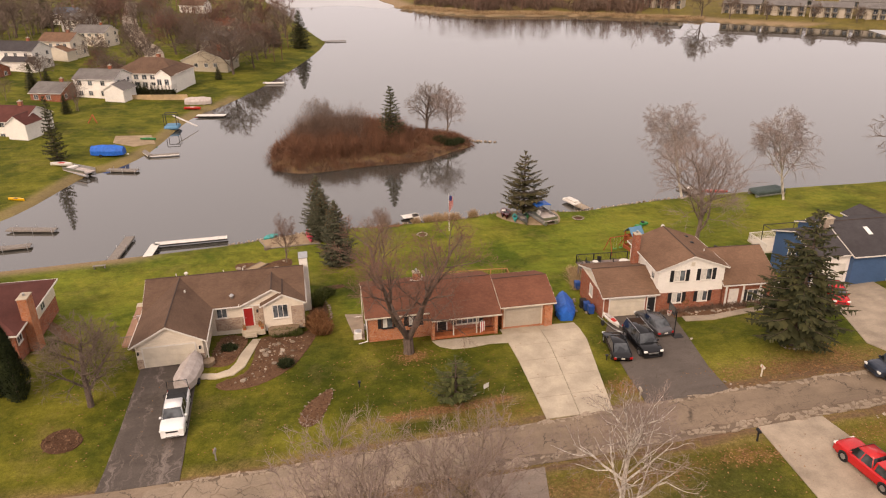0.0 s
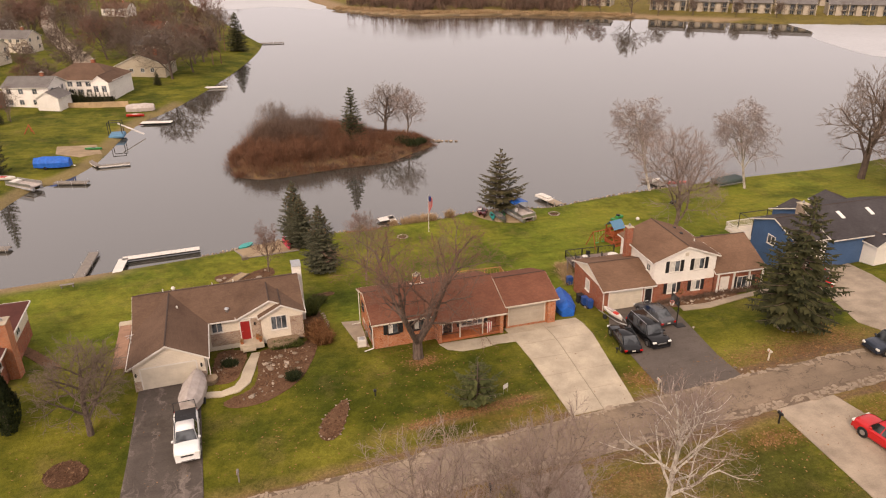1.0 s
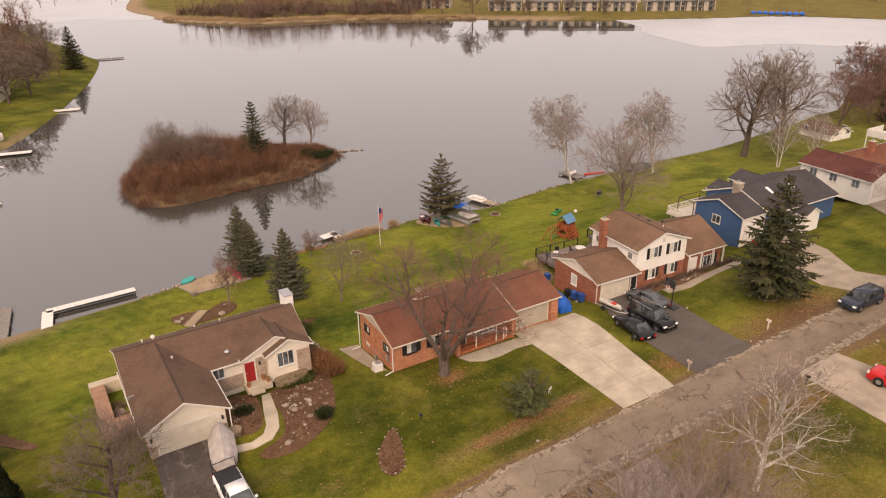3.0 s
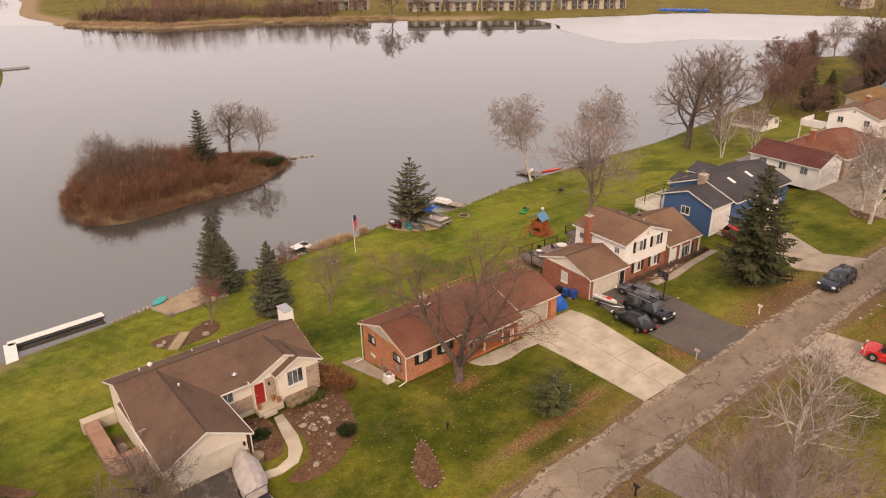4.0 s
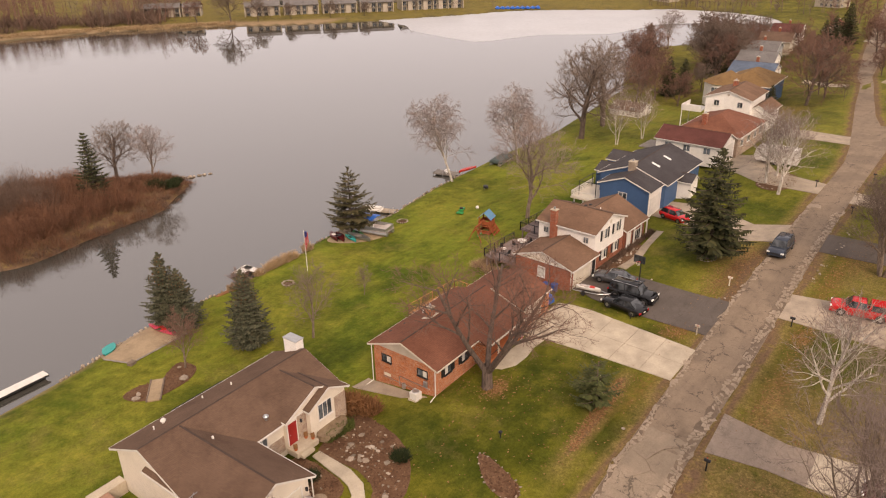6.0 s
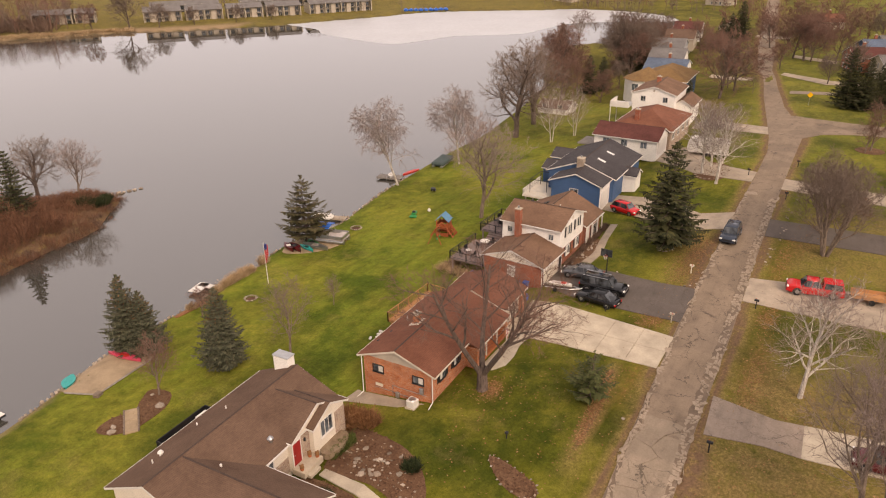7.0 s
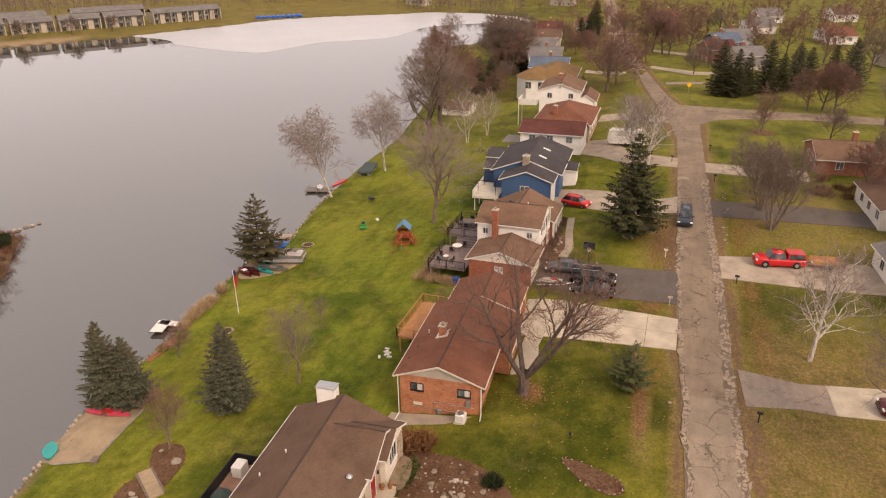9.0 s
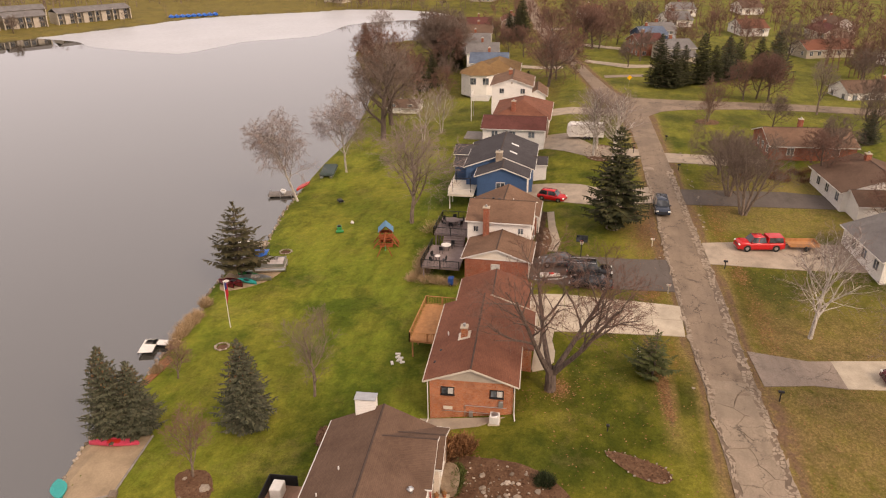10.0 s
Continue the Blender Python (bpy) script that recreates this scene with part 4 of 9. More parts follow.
def house_brick():
    h = thing("house", "low orange brick ranch house with a red-brown roof", "house", (0.75, 62.8, 0), 3.2)
    gable(h, 0, 13.7, 0, 8.2, -2.4, 2.25, 3.75, "x", "redbrick", "shingle_red", "taupe_panel", over=0.5, rake=0.3, trim="offwhite")
    gable(h, 13.72, 19.65, -0.5, 7.1, -2.2, 2.25, 3.65, "x", "redbrick", "shingle_red", "taupe_panel", over=0.5, rake=0.3, trim="offwhite")
    for y in (1.35, 5.6):
        window(h, "W", 0.3, y, y + 1.05, 0.85, 1.5, 2, trim="black", curtain=True)
    part("wall_vent", wall_box("W", 0.3, 5.7, 6.5, 0, 0.05, -0.75, -0.45), M["offwhite"], h, "small slatted basement vent")
    window(h, "S", 0.5, 1.75, 2.75, 0.72, 1.72, 2, shutters="black", trim="black", curtain=True)
    window(h, "S", 0.5, 4.4, 5.4, 0.72, 1.72, 2, shutters="black", trim="black", curtain=True)
    # recessed porch under the front eave
    part("porch_recess", box(6.75, 13.0, 0.40, 0.497, -0.3, 1.72), M["darkbrick"], h)
    window(h, "S", 0.40, 9.3, 11.6, 0.35, 1.45, 4, shutters="black", trim="white")
    door(h, "S", 0.40, 7.35, 8.25, -0.22, 1.6, "black", trim="white")
    part("porch_floor", box(6.6, 13.1, -0.85, 0.4, -0.5, -0.22, 0.02), M["terracotta"], h, "red tiled porch floor")
    part("porch_roof", slab_between((6.5, -1.1, 1.88), (13.7, -1.1, 1.88), (13.7, 0.05, 2.29), (6.5, 0.05, 2.29), 0.12), M["shingle_red"], h)
    part("gutter", box(6.5, 13.7, -1.2, -1.11, 1.74, 1.87), M["offwhite"], h)
    for x in (8.7, 11.1):
        part("porch_post", box(x, x + 0.12, -0.85, -0.73, -0.22, 1.75), M["offwhite"], h)
    for x in (6.5, 13.0):
        part("porch_pier", box(x, x + 0.35, -0.9, 0.45, -0.5, 1.75), M["redbrick"], h)
    part("railing", box(6.9, 8.7, -0.82, -0.78, 0.35, 0.41), M["dark_metal"], h)
    part("railing", box(11.2, 13.0, -0.82, -0.78, 0.35, 0.41), M["dark_metal"], h)
    garage_door(h, "S", 0.0, 14.3, 18.2, -0.4, 1.7, "taupe_panel", trim="offwhite")
    part("brick_pier", box(18.45, 19.3, -0.42, -0.005, -0.8, 1.9), M["redbrick"], h)
    c = chimney(h, 5.6, 6.3, 5.0, 5.6, 2.6, 4.25, "redbrick", flue=True)
    part("flashing", slab_between((5.3, 4.75, 3.57), (6.6, 4.75, 3.57), (6.6, 5.85, 3.17), (5.3, 5.85, 3.17), 0.06), M["offwhite"], c)
    vent_pipe(h, 6.8, 6.9, 2.7, 0.4)
    roof_vent(h, 4.4, 7.2, 2.5), roof_vent(h, 2.6, 7.5, 2.4)
    downpipe(h, 0.15, 0.35, -0.75, 2.1, (-0.9, -0.1)), downpipe(h, 0.15, 7.85, -2.0, 2.1, (-0.9, 0.1))
    part("pipework", rods([((0.24, 1.0, -0.2), (0.24, 4.6, -0.2), 0.03), ((0.24, 4.6, -0.2), (0.24, 4.6, -1.3), 0.03), ((0.24, 6.6, -0.9), (0.24, 2.2, -0.9), 0.025)]), M["metal"], h, "pipes and cables along the wall")
    part("meter_box", box(0.12, 0.3, 1.3, 1.7, -0.1, 0.5, 0.02), M["metal"], h, "grey electricity meter box")
    part("meter_box", box(0.08, 0.3, 3.9, 4.25, -1.3, -0.75, 0.02), M["metal"], h)
    return h


house_brick()


def house_split():
    h = thing("house", "two-storey cream and brick split-level house with a brown roof", "house", (31.2, 64.1, 0), 0)
    gable(h, -5.75, 0.5, -0.3, 8.0, -1.9, 2.1, 3.5, "x", "darkbrick", "shingle_tanbrown", "cream", over=0.4, rake=0.25)
    # two-storey block: brick below, cream siding above
    part("wall", box(0.3, 7.7, 0.35, 8.3, -2.0, 1.75), M["darkbrick"], h)
    gable(h, 0.05, 8.1, 0.15, 8.5, 1.75, 4.5, 6.0, "y", "white_siding", "shingle_tanbrown", over=0.35, rake=0.25)
    gable(h, 7.6, 13.9, -0.2, 9.4, -1.6, 2.5, 4.75, "x", "darkbrick", "shingle_tanbrown", "cream", over=0.45, rake=0.3)
    for x in (2.2, 5.15):
        window(h, "S", 0.40, x, x + 1.15, 3.1, 4.3, 2, shutters="black", curtain=True)
    for x in (2.2, 5.1):
        window(h, "S", 0.35, x, x + 1.0, 0.6, 1.68, 2, shutters="black", curtain=True)
    part("gable_vent", wall_box("S", 0.385, 3.88, 4.28, 0, 0.04, 4.75, 5.2), M["offwhite"], h)
    part("wreath", rods([((3.85 + 0.28 * math.cos(a), 0.3, 0.55 + 0.28 * math.sin(a)), (3.85 + 0.28 * math.cos(a + 0.7), 0.3, 0.55 + 0.28 * math.sin(a + 0.7)), 0.07) for a in np.arange(0, 6.3, 0.7)]), M["leaf_russet"], h, "round autumn wreath on the wall")
    window(h, "W", 0.40, 1.3, 1.95, 3.0, 3.7, 2), window(h, "W", 0.40, 6.9, 7.5, 3.0, 3.7, 2)
    garage_door(h, "S", 0.1, -4.75, -1.0, -0.55, 1.6, "offwhite")
    door(h, "S", 0.1, -0.62, 0.18, -0.5, 1.55, "black")
    window(h, "W", -5.5, 3.5, 4.4, 0.2, 1.4, 1, curtain=True)
    part("gable_trim", wall_box("W", -5.515, 0.15, 7.6, 0, 0.03, 2.0, 2.1), M["white"], h)
    # porch of the east wing
    part("porch_floor", box(7.9, 13.7, -0.25, 1.1, -1.2, -0.35, 0.02), M["concrete"], h)
    part("porch_back", box(7.95, 13.5, 0.20, 0.245, -0.6, 2.1), M["darkbrick"], h)
    door(h, "S", 0.20, 8.6, 9.5, -0.35, 1.7, "white")
    window(h, "S", 0.20, 10.7, 12.4, 0.15, 1.5, 3, shutters="black")
    for x in (7.95, 9.9, 11.8, 13.5):
        part("porch_post", box(x, x + 0.16, -0.18, -0.02, -0.35, 2.34), M["white"], h)
    chimney(h, -0.4, 0.28, 5.5, 6.2, -1.0, 6.4, "darkbrick")
    roof_vent(h, 6.0, 5.0, 5.3), roof_vent(h, 9.6, 6.2, 4.05), vent_pipe(h, 6.6, 3.2, 4.9, 0.4), roof_vent(h, 6.3, 7.0, 5.15)
    part("pipe", rods([((-5.45, 0.04, -1.0), (-5.45, 0.04, 1.9), 0.05)]), M["white"], h)
    return h


house_split()


def house_blue():
    h = thing("house", "dark blue sided house with a charcoal roof and white trim", "house", (50.4, 66.25, 0.6), 2)
    gable(h, 0, 4.5, 0, 8.2, -1.5, 3.25, 4.75, "x", "blue_siding", "shingle_dark", over=0.4, rake=0.3)
    gable(h, 4.45, 18.5, -0.6, 10.4, -1.5, 3.2, 5.25, "x", "blue_siding", "shingle_dark", over=0.4, rake=0.3)
    part("wall", box(0.3, 4.7, 0.34, 0.395, -1.5, 3.2), M["white_siding"], h)
    gable(h, 9.2, 12.4, -2.4, 2.5, -0.9, 2.5, 3.4, "y", "white_siding", "shingle_dark", over=0.25, rake=0.2)
    gable(h, 7.5, 12, 8.0, 12.4, -1.2, 2.4, 3.3, "y", "blue_siding", "shingle_dark", over=0.3, rake=0.2)
    gable(h, 13.0, 18, 9.0, 13.2, -1.2, 2.6, 3.6, "y", "blue_siding", "shingle_dark", over=0.3, rake=0.2)
    window(h, "W", 0.3, 3.7, 4.9, 1.3, 2.3, 2)
    garage_door(h, "S", 0.34, 0.9, 4.2, -0.4, 1.9, "white")
    window(h, "N", 12.1, 8.3, 11.2, -0.2, 1.9, 3)
    chimney(h, 4.0, 4.95, 4.4, 5.4, 4.0, 5.75, "stone", flue=True)
    for x in (8.2, 12.5):
        part("skylight", slab_between((x, 2.4, 4.39), (x + 0.5, 2.4, 4.39), (x + 0.5, 3.6, 4.84), (x, 3.6, 4.84), 0.05), M["lamp_glass"], h, "white roof skylight")
    # raised white deck behind
    d = part("deck_floor", box(-0.3, 6.8, 8.3, 12.2, 0.05, 0.25), M["offwhite"], h, "pale raised deck")
    bm = bmesh.new()
    for a, b in (((-0.25, 8.3), (-0.25, 12.1)), ((-0.25, 12.1), (6.8, 12.1))):
        add_rod(bm, (*a, 1.2), (*b, 1.2), 0.05), add_rod(bm, (*a, 0.45), (*b, 0.45), 0.04)
        n = int((Vector(b) - Vector(a)).length / 0.16)
        for i in range(n + 1):
            q = Vector(a).lerp(Vector(b), i / n)
            add_rod(bm, (q.x, q.y, 0.25), (q.x, q.y, 1.2), 0.028, sides=4)
    part("railing", bm, M["white"], d)
    for x in (0.5, 3.4, 6.6):
        part("deck_post", box(x, x + 0.15, 11.9, 12.05, -3.2, 0.05), M["white"], d)
    bm = rods([((1.2, 8.9, 0.25), (1.2, 8.9, 2.4), 0.05), ((1.2, 11.6, 0.25), (1.2, 11.6, 2.4), 0.05), ((5.4, 11.6, 0.25), (5.4, 11.6, 2.4), 0.05), ((5.4, 8.9, 0.25), (5.4, 8.9, 2.4), 0.05)]
              + [((1.2, 8.9, 2.4), (5.4, 8.9, 2.4), 0.05), ((1.2, 11.6, 2.4), (5.4, 11.6, 2.4), 0.05), ((1.2, 8.9, 2.4), (1.2, 11.6, 2.4), 0.05), ((5.4, 8.9, 2.4), (5.4, 11.6, 2.4), 0.05)])
    part("pergola_frame", bm, M["dark_metal"], d, "dark metal pergola frame")
    return h


house_blue()


def plain_house(label, x, y, rot, w, d, ze, zr, wall, roof, along="x", z=None, wing=None, chim=True, gwall=None, two=False, zb=None):
    """A house further off: main block, a wing, windows on every side."""
    z = ground_z(x, y) if z is None else z
    h = thing("house", label, "house", (x, y, z), rot, "houses of the neighbourhood")
    gable(h, -w / 2, w / 2, -d / 2, d / 2, -1.2, ze, zr, along, wall, roof, gwall, over=0.4, rake=0.3)
    if wing:
        x0, x1, y0, y1, e, r, al = wing
        gable(h, x0, x1, y0, y1, -1.2, e, r, al, wall, roof, gwall, over=0.35, rake=0.25)
    rng = random.Random(int(x * 7 + y))
    levels = [0.9] if not two else [0.8, 3.4]
    for lv in levels:
        for s in ("S", "N"):
            at = -d / 2 + (0.4 if along == "x" else 0.3)
            at = at if s == "S" else -at
            u = -w / 2 + 1.3
            while u < w / 2 - 2:
                window(h, s, at, u, u + 1.1, lv, lv + 1.15, 2, sill=False)
                u += rng.uniform(2.4, 3.6)
        for s in ("W", "E"):
            at = -w / 2 + (0.3 if along == "x" else 0.4)
            at = at if s == "W" else -at
            for u in (-d / 4 - 0.5, d / 4 - 0.5):
                window(h, s, at, u, u + 1.0, lv, lv + 1.1, 2, sill=False)
    if chim:
        chimney(h, w * 0.18, w * 0.18 + 0.8, -0.2, 0.5, ze, zr + 0.8, "darkbrick")
    return h


# ---- trees ----
class Branches:
    """Collects tapered tubes as plain vertex and face lists."""

    def __init__(self):
        self.v, self.f = [], []

    def tube(self, pts, radii, sides):
        base = len(self.v)
        n = len(pts)
        for i, p in enumerate(pts):
            a = pts[min(i + 1, n - 1)] - pts[max(i - 1, 0)]
            a = a.normalized() if a.length > 1e-6 else Vector((0, 0, 1))
            u = a.orthogonal().normalized()
            w = a.cross(u)
            for k in range(sides):
                t = k * math.tau / sides
                self.v.append(p + (u * math.cos(t) + w * math.sin(t)) * radii[i])
        for i in range(n - 1):
            for k in range(sides):
                j = (k + 1) % sides
                self.f.append((base + i * sides + k, base + i * sides + j, base + (i + 1) * sides + j, base + (i + 1) * sides + k))

    def spike(self, a, b, r):
        base = len(self.v)
        d = (b - a).normalized()
        u = d.orthogonal().normalized() * r
        w = d.cross(u)
        self.v += [a + u, a - u * 0.5 + w * 0.87, a - u * 0.5 - w * 0.87, b]
        self.f += [(base, base + 1, base + 3), (base + 1, base + 2, base + 3), (base + 2, base, base + 3)]

    def blade(self, a, b, side, wide):
        """A thin leaf shape of two triangles."""
        base = len(self.v)
        m = a.lerp(b, 0.45)
        self.v += [a, m + side * wide, b, m - side * wide]
        self.f += [(base, base + 1, base + 2), (base, base + 2, base + 3)]

    def mesh(self, name, material):
        me = bpy.data.meshes.new(name)
        me.from_pydata([tuple(v) for v in self.v], [], self.f)
        me.materials.append(material)
        return me


def bare_tree(seed, bark, twig, h=10.0, trunk=0.22, fork=0.3, spread=0.8, limbs=8, counts=(6, 6, 5), up=0.25, droop=0.0, stems=1, twig_r=0.017, label="", lean=0.1, stump=0.0, reach=0.42):
    rng = random.Random(seed)
    limb, fine = Branches(), Branches()

    def bend(d, amount, lift):
        d = d + Vector((rng.gauss(0, amount), rng.gauss(0, amount), rng.gauss(0, amount) + lift))
        return d.normalized()

    def grow(p, d, length, r, level):
        n = 6 if level == 0 else (5 if level < 3 else 3)
        pts, rad, dirs = [p.copy()], [r], [d]
        for i in range(n):
            lift = up * 0.35 if level < 3 else up * 0.2 - droop
            d = bend(d, 0.05 + 0.06 * level, lift * (1 if level else 0.2))
            p = p + d * (length / n)
            pts.append(p.copy())
            rad.append(max(r * (1 - 0.62 * (i + 1) / n), twig_r * 0.8))
            dirs.append(d)
        if level < 3:
            limb.tube(pts, rad, 7 if level == 0 else (5 if level == 1 else 4))
        else:
            fine.tube(pts, rad, 3)
        if level >= len(counts) + 1:
            return
        kids = limbs if level == 0 else counts[level - 1]
        az = rng.uniform(0, 6.28)
        for k in range(kids):
            u = (fork + (1 - fork) * (k + rng.uniform(0.1, 0.9)) / kids) if level == 0 else 0.2 + 0.8 * (k + rng.random()) / kids
            i = min(int(u * n), n - 1)
            q = pts[i].lerp(pts[i + 1], u * n - i)
            dd = dirs[i + 1]
            az += 2.4 + rng.uniform(-0.5, 0.5)
            side = dd.orthogonal().normalized()
            side.rotate(Matrix.Rotation(az, 3, dd))
            ang = rng.uniform(0.55, 1.05) * (spread if level < 2 else 0.9)
            cd = (dd * math.cos(ang) + side * math.sin(ang)).normalized()
            base = h * (0.5 if level == 0 else 1.0)
            cl = (h * reach * (1.15 - 0.55 * u) if level == 0 else length * rng.uniform(0.48, 0.78) * (1.1 - 0.4 * u))
            cr = max(rad[min(i, n)] * rng.uniform(0.45, 0.62), twig_r)
            if level + 1 > len(counts):
                fine.spike(q, q + (cd + Vector((0, 0, up * 0.3 - droop * 2.5))).normalized() * cl * rng.uniform(0.6, 1.2), twig_r)
            else:
                grow(q, cd, cl, cr, level + 1)

    for s in range(stems):
        a = s * math.tau / stems + rng.uniform(-0.4, 0.4)
        t = lean if stems == 1 else lean + 0.22
        d = Vector((math.cos(a) * t, math.sin(a) * t, 1)).normalized()
        off = Vector((math.cos(a), math.sin(a), 0)) * (0 if stems == 1 else trunk * 0.8)
        grow(off * (0.4 if stump else 1) + Vector((0, 0, stump - 0.3)), d, h * (0.78 if stems == 1 else 0.8), trunk * (1 if stems == 1 else 0.75), 0)
    if stump:
        limb.tube([Vector((0, 0, -0.3)), Vector((0.02, 0, 0.2)), Vector((0, 0.02, stump * 0.7)), Vector((0, 0, stump + 0.3))], [trunk * 1.75, trunk * 1.4, trunk * 1.3, trunk * 1.1], 9)
    ob = thing("tree", label, "tree")
    piece("trunk", limb.mesh("trunk", bark), ob)
    piece("crown", fine.mesh("crown", twig), ob)
    ob["span"] = max(v.z for v in fine.v)
    return ob


def spruce(seed, needle, h=10.0, spread=2.3, whorls=24, per=9, base=0.06, label="", droop=0.35, cones=False, sparse=0.0, blades=11):
    rng = random.Random(seed)
    wood, leaf, tip = Branches(), Branches(), Branches()
    wood.tube([Vector((0, 0, -0.3)), Vector((0, 0, h * 0.5)), Vector((0, 0, h * 0.98))], [h * 0.018, h * 0.011, 0.01], 7)
    for i in range(whorls):
        u = i / (whorls - 1)
        z = h * (base + (0.99 - base) * u ** 0.92)
        length = spread * (1 - u) ** 0.8 * (0.85 if i == 0 else 1) + 0.12
        n = max(4, int(per * (1 - 0.45 * u)))
        a0 = rng.uniform(0, 6.28)
        for k in range(n):
            if rng.random() < sparse:
                continue
            a = a0 + k * math.tau / n + rng.uniform(-0.25, 0.25)
            l = length * rng.uniform(0.72, 1.14)
            d = Vector((math.cos(a), math.sin(a), 0))
            side = Vector((-math.sin(a), math.cos(a), 0))
            z0 = z + rng.uniform(-0.15, 0.15)
            rise = 0.25 - droop * (1 - u)
            curve = lambda t: Vector((0, 0, z0)) + d * (l * t) + Vector((0, 0, l * (rise * t + 0.22 * t * t * (1 - u))))
            wood.tube([curve(0), curve(0.5), curve(1)], [0.03 + 0.012 * l, 0.02, 0.006], 3)
            m = max(4, int(blades * (0.4 + 0.6 * l / spread)))
            k0 = h / 10
            for j in range(m):
                t = 0.14 + 0.84 * (j + rng.random() * 0.5) / m
                p = curve(t)
                reach = (0.10 * k0 + 0.42 * l * (1.02 - t)) * rng.uniform(0.75, 1.15)
                for sg in (-1, 1):
                    aim = (side * sg * rng.uniform(0.6, 1.0) + d * rng.uniform(0.5, 0.9) + Vector((0, 0, rng.uniform(-0.45, -0.05)))).normalized()
                    e = p + aim * reach
                    flat = aim.cross(Vector((0, 0, 1))).normalized()
                    leaf.blade(p, e, flat, 0.07 * k0 + 0.2 * reach)
                    if rng.random() < 0.6:
                        q = p.lerp(e, 0.6)
                        leaf.blade(q, q + Vector((aim.x * 0.3, aim.y * 0.3, -0.9)) * (0.3 * k0) * rng.uniform(0.6, 1.2), flat, 0.07 * k0)
            e = curve(1.0) + d * 0.22 * k0
            leaf.blade(curve(0.7), e, side, 0.12 * k0)
            leaf.blade(curve(0.7), e, Vector((0, 0, 1)), 0.08 * k0)
            if cones and u > 0.55 and rng.random() < 0.9:
                for _ in range(3):
                    p = curve(rng.uniform(0.4, 1.0))
                    tip.blade(p, p - Vector((rng.uniform(-0.1, 0.1), rng.uniform(-0.1, 0.1), 0.34)), side, 0.08)
                    tip.blade(p, p - Vector((0, 0, 0.34)), d, 0.08)
    ob = thing("tree", label, "tree")
    piece("trunk", wood.mesh("trunk", M["bark_dark"]), ob)
    piece("crown", leaf.mesh("crown", needle), ob)
    if cones:
        tagged(piece("cone_growth", tip.mesh("cone_growth", M["cones"]), ob), "", "", "", "stuff")
    ob["span"] = h
    return ob


def arborvitae(seed, leafy, h=10.0, wide=1.5, n=5200, label=""):
    """A dense evergreen column of upright sprays."""
    rng = random.Random(seed)
    wood, leaf = Branches(), Branches()
    wood.tube([Vector((0, 0, -0.3)), Vector((0, 0, h * 0.5)), Vector((0, 0, h * 0.95))], [0.18, 0.1, 0.02], 6)
    lumps = [(rng.uniform(0, 6.28), rng.uniform(0.1, 0.9), rng.uniform(0.06, 0.2)) for _ in range(26)]
    for _ in range(n):
        u, a = rng.random() ** 0.85, rng.uniform(0, 6.28)
        prof = min(1.0, 0.55 + 2.6 * u) * (1 - u) ** 0.55 * 1.12
        bump = 1 + sum(k * math.exp(-((math.cos(a - b) - 1) * 4) ** 2 - ((u - c) * 9) ** 2) for b, c, k in lumps)
        rr = wide * prof * bump * rng.uniform(0.72, 1.0)
        d = Vector((math.cos(a), math.sin(a), 0))
        p = d * rr + Vector((0, 0, u * h * 0.97))
        e = p + (d * rng.uniform(0.1, 0.5) + Vector((rng.gauss(0, 0.15), rng.gauss(0, 0.15), 1))) * rng.uniform(0.25, 0.5)
        leaf.blade(p, e, Vector((-d.y, d.x, rng.uniform(-0.3, 0.3))), 0.1)
    ob = thing("tree", label, "tree")
    piece("trunk", wood.mesh("trunk", M["bark_dark"]), ob)
    piece("crown", leaf.mesh("crown", leafy), ob)
    ob["span"] = h
    return ob


def plant(model, x, y, h, rot=None, label="", wide=1.0, z=None, group=""):
    """Copies a model tree so that it stands h high at x, y."""
    s = h / model["span"]
    r = random.Random(int(x * 31 + y * 17))
    a = r.uniform(0, 6.28) if rot is None else radians(rot)
    zz = ground_z(x, y) if z is None else z
    ob = copy_thing(model, Matrix.LocRotScale((x, y, zz), Euler((0, 0, a)), (s * wide, s * wide, s)))
    return tagged(ob, label, "", group)


